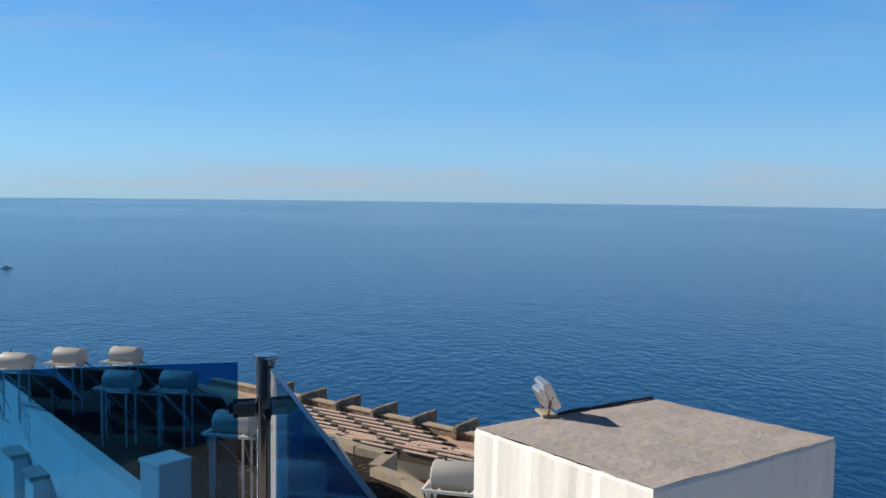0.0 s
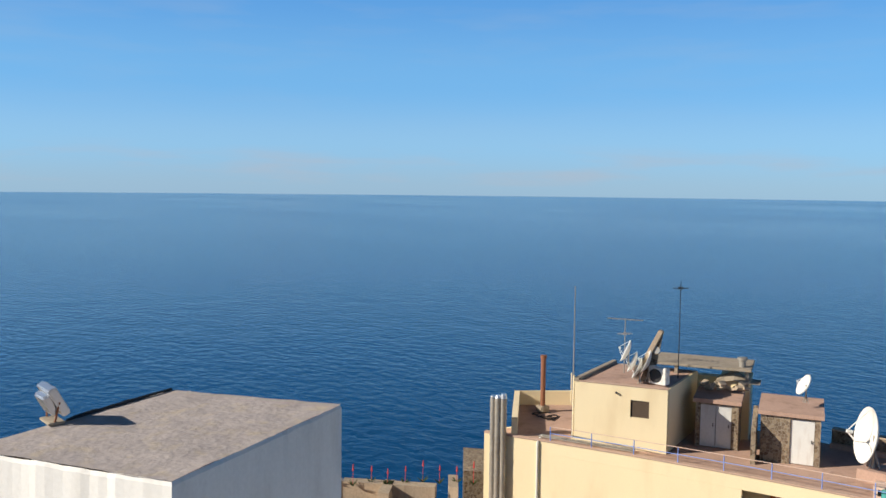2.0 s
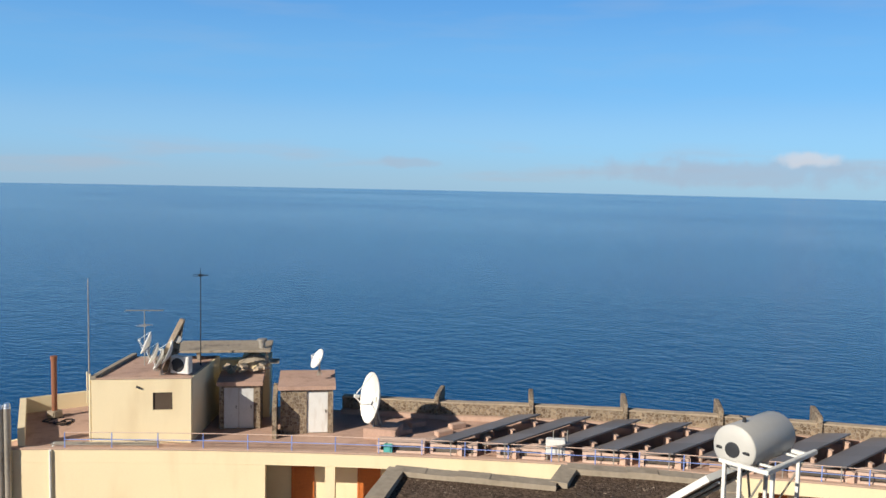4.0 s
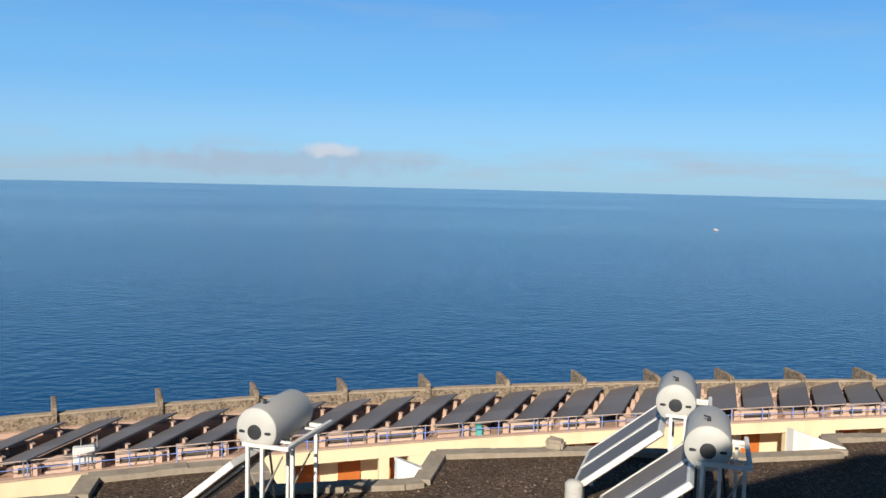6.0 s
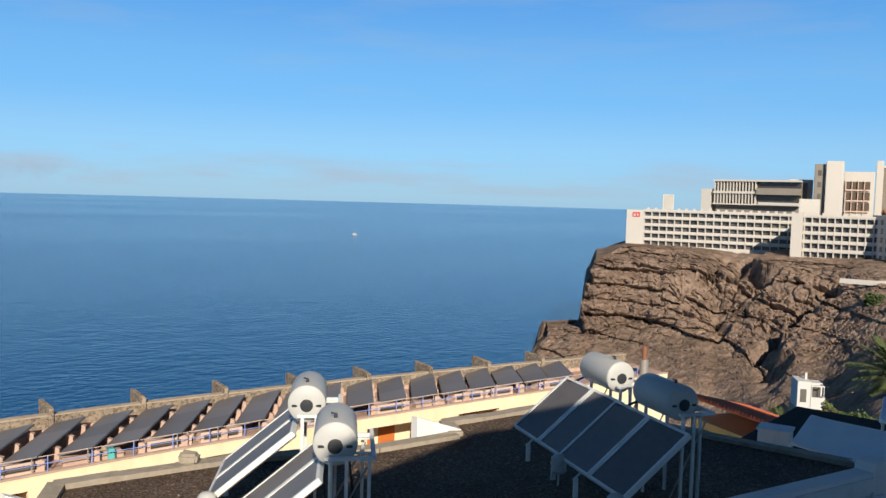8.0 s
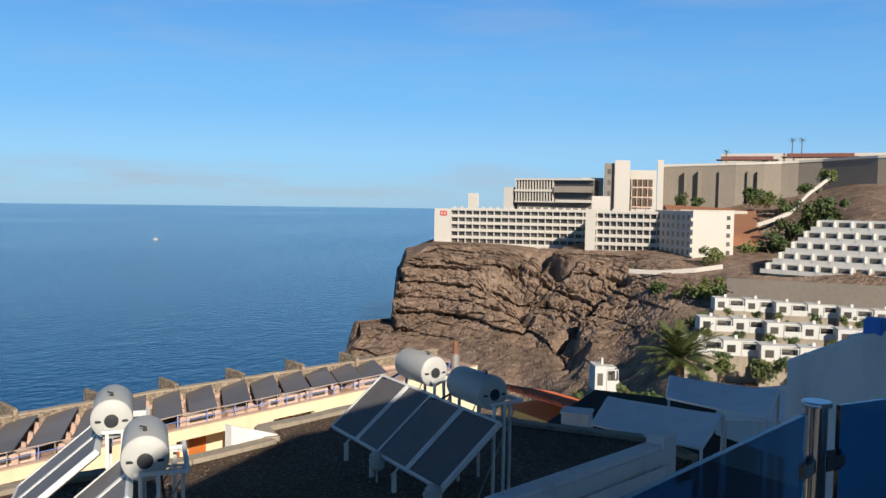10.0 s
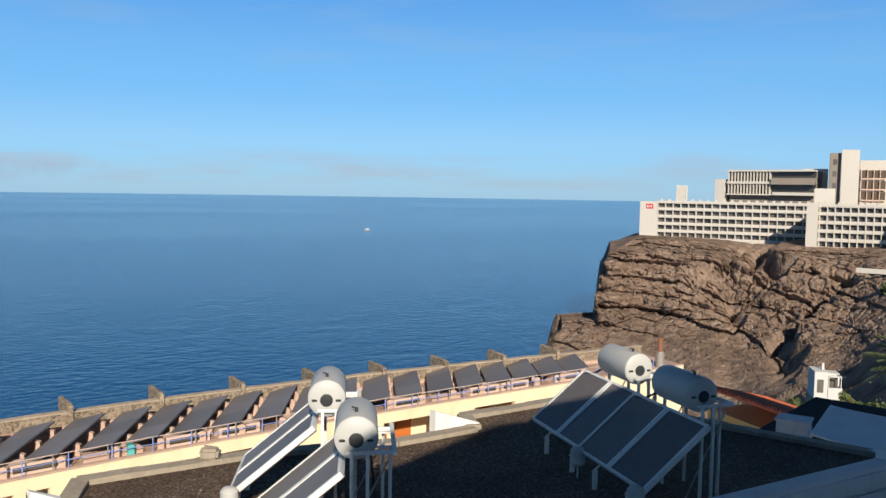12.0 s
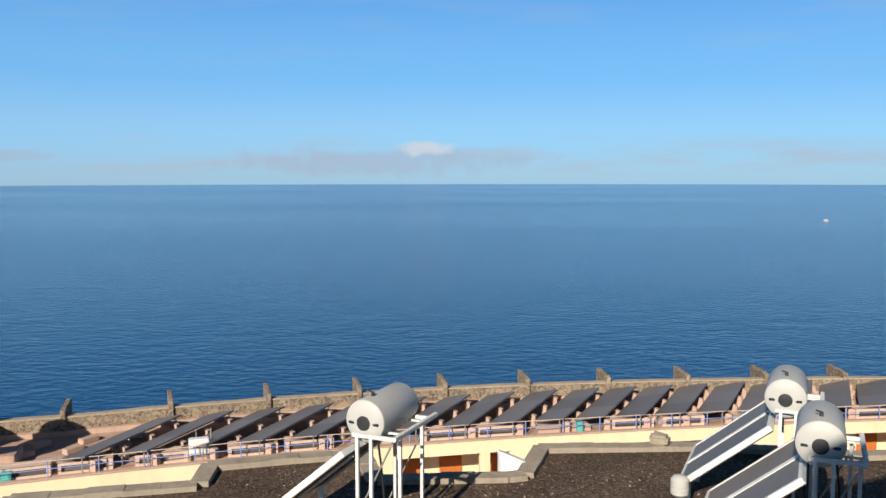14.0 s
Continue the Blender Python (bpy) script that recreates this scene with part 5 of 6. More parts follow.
# ---- roofs on the other side: heaters, parapet and lower white houses ----
LROOF = -7.6
LP = [(-15.9, 30.9), (-7.0, 20.1), (-5.6, 18.3), (-1.2, 14.2), (2.6, 13.0), (3.2, 17.4), (0.0, 20.9), (-0.64, 21.9), (-1.55, 22.8), (-1.15, 24.0), (-2.2, 24.7), (-3.8, 26.3), (-7.0, 30.4), (-10.5, 33.5)]
bm = bmesh.new()
prism(bm, LP, LROOF - 0.3, LROOF)
solid("roof_side_house", bm, cell_mat("black_volcanic_grit", [(0.0, (0.012, 0.009, 0.008)), (0.4, (0.024, 0.018, 0.014)), (0.8, (0.05, 0.04, 0.032)), (0.98, (0.2, 0.17, 0.13))], 18, bump=1.0, dist=0.04), "flat dark gravel roof of the neighbouring house", kind="structure")
bm = bmesh.new()
prism(bm, [(x * 0.998, y * 0.998) for x, y in LP], -18, LROOF - 0.304)
solid("wall_side_house", bm, M_WHITE, "white rendered wall of the neighbouring house", kind="structure")
bm = bmesh.new()
for a, b in zip(LP[:4], LP[1:4]):
    a, b = Vector((*a, 0)), Vector((*b, 0))
    d = (b - a).normalized()
    s = Vector((-d.y, d.x, 0))
    prism(bm, [a + s * 0.02, b + s * 0.02, b - s * 0.30, a - s * 0.30], -13.5, LROOF + 0.45)
    prism(bm, [a + s * 0.06, b + s * 0.06, b - s * 0.36, a - s * 0.36], LROOF + 0.45, LROOF + 0.58)
solid("wall_side_parapet", bm, M_WHITE, "white parapet wall of the neighbouring roof", kind="structure")
# ledges and narrow window slots on the outer side of that parapet wall
w_a, w_b = Vector((-7.0, 20.1, 0)), Vector((-15.9, 30.9, 0))
w_d = (w_b - w_a).normalized()
w_s = Vector((-w_d.y, w_d.x, 0))
for u, z, w in ((2.6, -8.75, 0.9), (6.9, -8.55, 1.0), (9.3, -8.5, 1.0)):
    c = w_a + w_d * u
    bm = bmesh.new()
    prism(bm, [c + w_s * 0.0, c + w_d * w + w_s * 0.0, c + w_d * w + w_s * 0.75, c + w_s * 0.75], -13.4, z - 0.14)
    pier = solid("wall_pier", bm, M_WHITE, "white rendered pier with a flat cap against the parapet wall", "pier", "parapet piers")
    bm = bmesh.new()
    prism(bm, [c - w_d * 0.08, c + w_d * (w + 0.08), c + w_d * (w + 0.08) + w_s * 0.85, c - w_d * 0.08 + w_s * 0.85], z - 0.138, z)
    solid("pier_cap", bm, M_SLAB, "weathered flat cap of a white pier", "pier cap", "pier caps")
for u in (4.5, 6.0):
    c = w_a + w_d * u + w_s * 0.02
    bm = bmesh.new()
    prism(bm, [c, c + w_d * 0.38, c + w_d * 0.38 + w_s * 0.035, c + w_s * 0.035], -9.1, -8.2)
    solid("slot_window", bm, M_DARKWIN, "narrow dark window slot in the white wall", "window", "slot windows")
bm = bmesh.new()
for a, b in zip(LP[3:], LP[4:]):
    a, b = Vector((*a, 0)), Vector((*b, 0))
    d = (b - a).normalized()
    s = Vector((-d.y, d.x, 0))
    prism(bm, [a + s * 0.3, b + s * 0.3, b - s * 0.05, a - s * 0.05], LROOF - 0.35, LROOF + 0.22)
solid("trim_side_kerb", bm, M_CONC, "rough concrete kerb round the neighbouring roof", kind="structure")
for (x, y), lab in (((-13.0, 28.9), "solar water heater with a grey-white tank on the far roof"), ((-11.2, 29.2), "solar water heater with a grey-white tank on the far roof"),
                    ((-14.3, 27.9), "solar water heater near the white parapet"), ((-9.9, 25.4), "solar water heater on the neighbouring dark roof"),
                    ((-8.2, 25.4), "solar water heater on the neighbouring dark roof"), ((-5.4, 20.9), "solar water heater on the neighbouring dark roof"),
                    ((-4.3, 21.2), "solar water heater on the neighbouring dark roof"), ((-3.15, 17.1), "solar water heater near the roof edge"), ((0.0, 17.2), "solar water heater beside the white stair head")):
    heater(pose(x, y, LROOF, 0, 0, TURN + 8), lab, False, 1.06, 1.0)
bm = bmesh.new()
box(bm, -0.40, 0.40, -0.40, 0.40, 0, 1.55, None, 0.02)
box(bm, -0.43, 0.43, -0.43, 0.43, 1.50, 1.60, None, 0.02)
solid("roof_hatch", bm, M_WHITE, "small white rendered roof hatch block", "roof hatch", m=pose(-6.05, 19.0, LROOF, 0, 0, -40))


def low_house(m, w, d, h, label):
    g = thing("white_house", m, label, "house", "white houses")
    bm = bmesh.new()
    box(bm, 0, w, 0, d, -6, h)
    part("wall", bm, M_WHITE, g)
    bm = bmesh.new()
    for x0, x1, y0, y1 in ((0, w, 0, 0.25), (0, w, d - 0.25, d), (0, 0.25, 0.25, d - 0.25), (w - 0.25, w, 0.25, d - 0.25)):
        box(bm, x0, x1, y0, y1, h, h + 0.35)
    part("parapet", bm, M_WHITE, g)
    for k in range(max(1, int(w / 2))):
        x = 0.6 + 2.0 * k
        bm = bmesh.new()
        box(bm, x, x + 0.8, -0.02, 0.05, h - 2.0, h - 0.8)
        wd = part("window", bm, M_DARKWIN, g, "dark window")
        bm = bmesh.new()
        box(bm, x - 0.08, x + 0.88, -0.06, -0.02, h - 2.08, h - 2.0)
        part("sill", bm, M_WHITE2, wd)


low_house(pose(-14.0, 21.5, -11.5, 0, 0, -50), 3.2, 3.0, 1.2, "low white house below the parapet")
low_house(pose(-11.8, 18.5, -12.0, 0, 0, -50), 2.6, 3.0, 1.5, "low white house below the parapet")
low_house(pose(-9.6, 17.5, -13.0, 0, 0, -50), 2.8, 2.4, 1.6, "low white house below the parapet")
for k in range(2):
    p = Vector((-12.3 + 2.0 * k, 26.6 - 2.28 * k, 0))
    g = thing("house_window", Matrix.Translation((p.x - 0.28, p.y - 0.24, -10.2)) @ pose(0, 0, 0, 0, 0, turn_to(0.66, -0.75)), "dark window in the white side wall", "window", "side windows")
    bm = bmesh.new()
    box(bm, -0.35, 0.35, -0.04, 0.06, 0, 1.3)
    part("pane", bm, M_DARKWIN, g)
    bm = bmesh.new()
    for x0, x1, z0, z1 in ((-0.42, -0.35, -0.07, 1.37), (0.35, 0.42, -0.07, 1.37), (-0.35, 0.35, -0.07, 0), (-0.35, 0.35, 1.3, 1.37)):
        box(bm, x0, x1, -0.07, 0.06, z0, z1)
    part("frame", bm, M_WHITE2, g)

# ---- left wing of the hotel with the same collectors ----
LW_F = [(-13.0, 44.5), (-8.5, 41.6), (-4.0, 39.4), (2.0, 36.6), (10.0, 31.8)]
LW_S = [(11.5, 34.0), (2.0, 40.7), (-6.8, 47.2), (-14.0, 52.2)]
bm = bmesh.new()
prism(bm, LW_F + LW_S, ROOF_Z - 0.25, ROOF_Z)
solid("roof_side_wing", bm, M_PINK, "terracotta painted roof of the hotel's other wing", kind="structure")
bm = bmesh.new()
prism(bm, [(x, y + 0.05) for x, y in LW_F] + [(x, y - 0.05) for x, y in LW_S], -24, ROOF_Z - 0.254)
solid("wall_side_wing", bm, M_YELLOW, "cream rendered wall of the hotel's other wing", kind="structure")
bm, bm2 = bmesh.new(), bmesh.new()
for a, b in zip(LW_S, LW_S[1:]):
    a, b = Vector((*a, 0)), Vector((*b, 0))
    d = (b - a).normalized()
    s = Vector((-d.y, d.x, 0))
    prism(bm, [a + s * 0.35, b + s * 0.35, b - s * 0.05, a - s * 0.05], ROOF_Z - 0.5, ROOF_Z + 0.34)
    prism(bm2, [a + s * 0.40, b + s * 0.40, b - s * 0.09, a - s * 0.09], ROOF_Z + 0.34, ROOF_Z + 0.42)
solid("wall_side_wing_parapet", bm, M_STONE, "low rubble stone parapet of the other wing", kind="structure")
solid("trim_side_wing_coping", bm2, M_STONETOP, "worn stone coping of the other wing", kind="structure")
for k in range(7):
    p = Vector((1.9, 40.6, 0)).lerp(Vector((-9.2, 48.5, 0)), (k - 0.6) / 5.2)
    fin(p + Vector((0, 0, -0.55)), Vector((-0.815, 0.58, 0)), Vector((0.58, 0.815, 0)))


def back_row(x, y, length):
    g = thing("solar_collector_row", Matrix.Translation((x, y, ROOF_Z)) @ pose(0, 0, 0, 0, 0, -32), "row of dark solar collectors seen from behind on pink stubs", "solar collector", "wing collector rows")
    tilt = Matrix.Translation((0, 0, 0.10)) @ Euler((radians(-24), 0, 0)).to_matrix().to_4x4()
    n = max(1, int(length / 2.1))
    for k in range(n):
        x0, x1 = length * k / n, length * (k + 1) / n
        bm = bmesh.new()
        box(bm, x0 + 0.02, x1 - 0.02, -0.85, 0.0, 0.0, 0.06, tilt)
        part("collector", bm, M_COLLECTOR, g, "dark glazed collector")
        # dark upright sheet stands in for the shade at the collector's back
        bm = bmesh.new()
        box(bm, x0 + 0.03, x1 - 0.03, -0.90, -0.86, 0.0, 0.44)
        part("back_sheet", bm, M_BROWNWIN, g, "dark brown sheet for the shaded back of the collector")
        bm = bmesh.new()
        box(bm, x0 + 0.24, x1 - 0.24, -0.99, -0.86, 0.44, 0.52, None, 0.02)
        part("beam", bm, M_KERB2, g, "pale pink concrete beam")


for k in range(8):
    back_row(-8.4 + 0.45 * k, 47.0 - 0.86 * k, 9.4)
for k, (x, y) in enumerate(((-5.6, 40.6), (-3.6, 39.7), (-0.6, 38.4), (1.2, 37.5))):
    g = thing("skylight_box", Matrix.Translation((x, y, ROOF_Z)) @ pose(0, 0, 0, 0, 0, turn_to(0.9, -0.43)), "low pink roof skylight box with a dark slot", "skylight", "roof skylights")
    bm = bmesh.new()
    for x0, x1, z0, z1 in ((-0.85, 0.85, 0, 0.1), (-0.85, 0.85, 0.36, 0.46), (-0.85, -0.7, 0.1, 0.36), (0.7, 0.85, 0.1, 0.36)):
        box(bm, x0, x1, -0.35, -0.25, z0, z1)
    box(bm, -0.85, 0.85, -0.25, 0.4, 0.38, 0.456)
    part("body", bm, M_KERB2, g)
    bm = bmesh.new()
    box(bm, -0.7, 0.7, -0.22, -0.2, 0.1, 0.36)
    part("pane", bm, M_DARKWIN, g)
bm = bmesh.new()
box(bm, -0.45, 0.45, -0.04, 0.04, 0, 2.0)
solid("gallery_door", bm, M_ORANGE, "varnished orange wooden door in the wing wall", "door", m=Matrix.Translation((-0.9, 37.7, ROOF_Z - 2.9)) @ pose(0, 0, 0, 0, 0, turn_to(0.9, -0.43)))
# lower terrace by the shore between the two wings
bm = bmesh.new()
for pts in ([(12, 41.0), (18.0, 38.7), (18.2, 39.2), (12.2, 41.6)], [(18.0, 38.7), (21.6, 35.6), (22.0, 36.1), (18.3, 39.2)], [(19.2, 36.0), (20.4, 37.6), (20.0, 37.9), (18.8, 36.4)], [(22.6, 35.0), (23.6, 36.6), (23.2, 36.9), (22.3, 35.4)]):
    prism(bm, pts, -26, -15.0)
solid("wall_shore_terrace", bm, M_STONETOP, "low stone walls of the terrace by the shore", kind="structure")
bm = bmesh.new()
prism(bm, [(10, 34), (22, 31), (24, 35), (12, 41.5)], -26, -15.8)
solid("pavement_shore_terrace", bm, M_KERB, "paved terrace by the shore", kind="structure")
bm = bmesh.new()
prism(bm, [(24.2, 37.0), (26.2, 35.6), (28.2, 38.6), (26.4, 40.4)], -30, -15.0)
solid("wall_shore_stone", bm, M_STONE, "rubble stone corner tower below the cream wing", kind="structure")
random.seed(11)
for k in range(16):
    p = Vector((12.0, 41.3, 0)).lerp(Vector((23.5, 35.0, 0)), k / 15) + Vector((0.5, 0.7, 0)) * random.uniform(0.2, 0.9)
    h = random.uniform(0.6, 1.1)
    g = thing("flowering_aloe", Matrix.Translation((p.x, p.y, -15.1)), "small succulent with a red flower spike on the shore wall", "plant", "red flowering plants")
    bm = bmesh.new()
    for q in range(7):
        a = 2 * math.pi * q / 7 + random.random()
        tube(bm, (0, 0, 0), (0.3 * math.cos(a), 0.3 * math.sin(a), 0.25), 0.05, 0.005, 5)
    part("leaves", bm, M_LEAF, g)
    bm = bmesh.new()
    tube(bm, (0, 0, 0), (0.03, 0.02, h), 0.015, n=5)
    tube(bm, (0.03, 0.02, h * 0.8), (0.03, 0.02, h + 0.12), 0.05, 0.02, 6)
    part("flower_spike", bm, M_SIGN, g, "red flower spike")

# ---- near right: white parapet, awnings, white wall ----
bm = bmesh.new()
prism(bm, [(9.40, -9.4), (9.72, -9.35), (9.98, -14.3), (9.66, -14.35)], -9, -4.72)
prism(bm, [(9.34, -9.4), (9.40, -9.4), (9.66, -14.35), (9.60, -14.35)], -5.05, -4.80)
prism(bm, [(9.30, -9.4), (9.36, -9.4), (9.62, -14.35), (9.56, -14.35)], -5.60, -5.12)
prism(bm, [(9.60, -14.1), (9.98, -14.05), (10.02, -14.5), (9.62, -14.55)], -9, -4.55)
solid("wall_roof_parapet", bm, M_WHITE, "white stepped parapet wall at the edge of the gravel roof", kind="structure")
# yard floor: near-black colour stands in for the deep shade below the awnings
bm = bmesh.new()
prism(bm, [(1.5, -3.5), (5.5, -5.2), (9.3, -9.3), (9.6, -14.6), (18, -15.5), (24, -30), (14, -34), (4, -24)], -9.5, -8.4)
solid("pavement_lower_yard", bm, mat("dark_asphalt", (0.035, 0.034, 0.033), 0.95, 0.2, 1.2, 16, 0.4, spec=0.1), "yard floor below the awnings, coloured near black for its shade", kind="structure")


def awning(corners, label, legs):
    g = thing("awning", Matrix(), label, "awning", "canvas awnings")
    bm = bmesh.new()
    sheet(bm, corners, 0.03, 10, 0.10)
    part("canvas", bm, M_CANVAS, g, "", True)
    bm = bmesh.new()
    for a, b in zip(corners, corners[1:] + corners[:1]):
        tube(bm, Vector(a) - Vector((0, 0, 0.05)), Vector(b) - Vector((0, 0, 0.05)), 0.03, n=6)
    part("frame", bm, M_WMETAL, g)
    for k in legs:
        c = Vector(corners[k])
        bm = bmesh.new()
        tube(bm, (c.x, c.y, -8.4), c - Vector((0, 0, 0.05)), 0.035, n=6)
        part("leg", bm, M_WMETAL, g)


awning([(13.66, -17.55, -4.99), (10.30, -17.41, -4.75), (9.63, -15.47, -5.00), (13.34, -16.52, -5.45)], "slack white canvas awning on a white frame", (0, 1, 2, 3))
awning([(13.53, -20.10, -4.74), (10.20, -19.74, -4.51), (9.03, -16.97, -4.49), (12.6, -18.6, -4.95)], "white canvas awning behind another one", (0, 1, 2))
awning([(13.2, -24.5, -5.6), (10.6, -23.5, -5.2), (9.9, -21.0, -5.4), (13.0, -22.2, -6.2)], "grey-white canvas roof over the yard", (0, 1, 2, 3))
bm = bmesh.new()
prism(bm, [(16.5, -28.0), (10.2, -26.4), (10.3, -26.1), (16.6, -27.7)], -9.5, [-6.8, -5.0, -5.0, -6.8])
solid("wall_yard_back", bm, M_WHITE, "white rendered garden wall with a sloping top", kind="structure")
bm = bmesh.new()
prism(bm, [(5.47, -10.68), (4.85, -11.0), (4.95, -11.25), (5.60, -10.95)], -9.5, [-2.05, -1.70, -1.70, -2.05])
prism(bm, [(4.85, -11.0), (3.2, -11.9), (3.3, -12.15), (4.95, -11.25)], -9.5, [-1.66, -1.2, -1.2, -1.66])
solid("wall_white_screen", bm, M_WHITE, "white rendered screen wall with a stepped sloping top", kind="structure")
g = thing("blue_box", Matrix.Translation((4.62, -11.25, -1.62)), "small bright blue box on the white wall", "box")
bm = bmesh.new()
box(bm, -0.12, 0.12, -0.1, 0.1, 0, 0.22, None, 0.02)
part("body", bm, mat("bright_blue_plastic", (0.05, 0.20, 0.62), 0.5), g)

# red tiled house
M_REDHOUSE = Matrix.Translation((30.3, -34.2, -11.9)) @ pose(0, 0, 0, 0, 0, turn_to(-0.95, 0.12))
g = thing("tiled_house", M_REDHOUSE, "low ochre house with a red tiled roof", "house")
bm = bmesh.new()
box(bm, 0.0, 6.3, -0.25, 0.0, 1.0, 1.35)
box(bm, 0.0, 6.3, -0.25, 0.0, -8, 0.25)
box(bm, 0.0, 6.3, -3.5, -0.9, -8, 1.35)
M_OCHRE = mat("ochre_render", (0.62, 0.42, 0.16), 0.9, 0.1, 1.0, 15, 0.2)
part("wall", bm, M_OCHRE, g)
bm = bmesh.new()
box(bm, 0.0, 0.35, -0.25, 0.0, 0.25, 1.0)
pillar = part("pillar", bm, M_OCHRE, g)
for k in range(1, 8):
    again(pillar, pose(0.8 * k, 0, 0))
bm = bmesh.new()
prism(bm, [(-0.3, 0.35), (6.6, 0.35), (6.6, -3.6), (-0.3, -3.6)], [1.36, 1.36, 2.3, 2.3], [1.46, 1.46, 2.4, 2.4])
roof = part("roof", bm, M_RED, g, "red tiled roof")
bm = bmesh.new()
tube(bm, (0, 0.4, 1.48), (0, -3.6, 2.43), 0.085, n=8)
tile = part("tile_ridge", bm, M_RED, roof, "row of red barrel tiles", m=pose(-0.2, 0, 0))
for k in range(1, 28):
    again(tile, pose(-0.2 + 0.25 * k, 0, 0))
bm = bmesh.new()
box(bm, -1.1, 1.1, -0.9, 0.9, -4, 1.35)
box(bm, -1.2, 1.2, -1.0, 1.0, 1.35, 1.5)
sh = thing("yard_hut", Matrix.Translation((18.2, -21.8, -7.55)) @ pose(0, 0, 0, 0, 0, turn_to(-0.85, -0.5)) @ Matrix.Scale(0.42, 4), "small white hut with a grey-blue door", "hut")
part("wall", bm, M_WHITE, sh)
bm = bmesh.new()
box(bm, -0.6, 0.6, 0.9, 0.94, -1.0, 0.9)
part("door", bm, mat("grey_blue_door", (0.22, 0.30, 0.38), 0.6), sh, "grey-blue door")


# ---- plants ----
def palm(m, trunk_h, reach, n, label, seed, leaflets=26):
    random.seed(seed)
    g = thing("palm_tree", m, label, "palm tree", "palms")
    bm = bmesh.new()
    prev = None
    prof = []
    for k in range(13):
        z = trunk_h * k / 12
        prof.append((0.22 * reach / 3 * (1.25 - 0.3 * k / 12) + 0.03 * (k % 2), z))
    lathe(bm, prof, 12)
    part("trunk", bm, M_TRUNK, g, "", True)
    for f in range(n):
        a = 2 * math.pi * (f * 0.618)
        up = 1.25 - 1.45 * (f / n) + random.uniform(-0.1, 0.1)
        ln = reach * random.uniform(0.85, 1.1)
        bm = bmesh.new()
        p, ang = Vector((0, 0, trunk_h)), up
        pts = [p.copy()]
        for s in range(10):
            d = Vector((math.cos(a) * math.cos(ang), math.sin(a) * math.cos(ang), math.sin(ang)))
            p = p + d * ln / 10
            pts.append(p.copy())
            ang -= 0.045 + 0.06 * random.random() * (0.4 + 0.12 * s)
        for p0, p1 in zip(pts, pts[1:]):
            tube(bm, p0, p1, 0.018 * reach / 3, n=4, caps=False)
        side = Vector((-math.sin(a), math.cos(a), 0))
        for q in range(leaflets):
            u = 0.12 + 0.88 * q / leaflets
            i = min(9, int(u * 10))
            c = pts[i].lerp(pts[i + 1], u * 10 - i)
            d = (pts[i + 1] - pts[i]).normalized()
            w = reach * 0.26 * math.sin(math.pi * (0.15 + 0.8 * u))
            for s in (-1, 1):
                tip = c + d * w * 0.75 + side * s * w * 0.8 + Vector((0, 0, random.uniform(-0.3, 0.12) * w))
                e = d * 0.022 * reach
                v = [bm.verts.new(c - e), bm.verts.new(c + e), bm.verts.new(tip)]
                bm.faces.new(v)
        part("frond", bm, M_PALM, g)


palm(Matrix.Translation(polar(146.8, 56, -20)), 10.1, 3.0, 40, "large date palm with arching green fronds", 3, 30)
palm(Matrix.Translation(polar(140.4, 78, -24)), 5.5, 1.7, 18, "small palm beside the white house", 5, 16)
for az, d, h in ((153.2, 395, 7.5), (153.75, 395, 7.5), (149.3, 395, 5)):
    palm(Matrix.Translation(polar(az, d, 20 if h > 6 else 17.5)), h, 2.4, 16, "far palm on the hotel terrace", int(az), 10)


def shrub(p, r, h, label, seed, material=M_LEAF, n=900, name="shrub"):
    random.seed(seed)
    g = thing(name, Matrix.Translation(p), label, "shrub" if name == "shrub" else "tree", "slope shrubs")
    bm = bmesh.new()
    for k in range(5):
        a = random.random() * 6.28
        tube(bm, (0, 0, -0.5), (math.cos(a) * r * 0.5, math.sin(a) * r * 0.5, h * 0.7), 0.05 * r, 0.015 * r, 5)
    part("trunk", bm, M_TRUNK, g)
    clumps = [(Vector((random.gauss(0, 0.42) * r, random.gauss(0, 0.42) * r, h * random.uniform(0.2, 0.95))), random.uniform(0.22, 0.5) * r) for _ in range(11)]
    bm = bmesh.new()
    for k in range(n):
        c, cr = random.choice(clumps)
        d = Vector((random.gauss(0, 1), random.gauss(0, 1), random.gauss(0, 0.8))).normalized() * cr * random.uniform(0.55, 1.0)
        q = c + d
        s = 0.11 * r * random.uniform(0.5, 1.2)
        u = Vector((random.gauss(0, 1), random.gauss(0, 1), random.gauss(0, 1))).normalized()
        v = u.orthogonal().normalized()
        vs = [bm.verts.new(q + u * s), bm.verts.new(q + v * s * 0.6), bm.verts.new(q - u * s), bm.verts.new(q - v * s * 0.6)]
        bm.faces.new(vs)
    part("crown", bm, material, g)


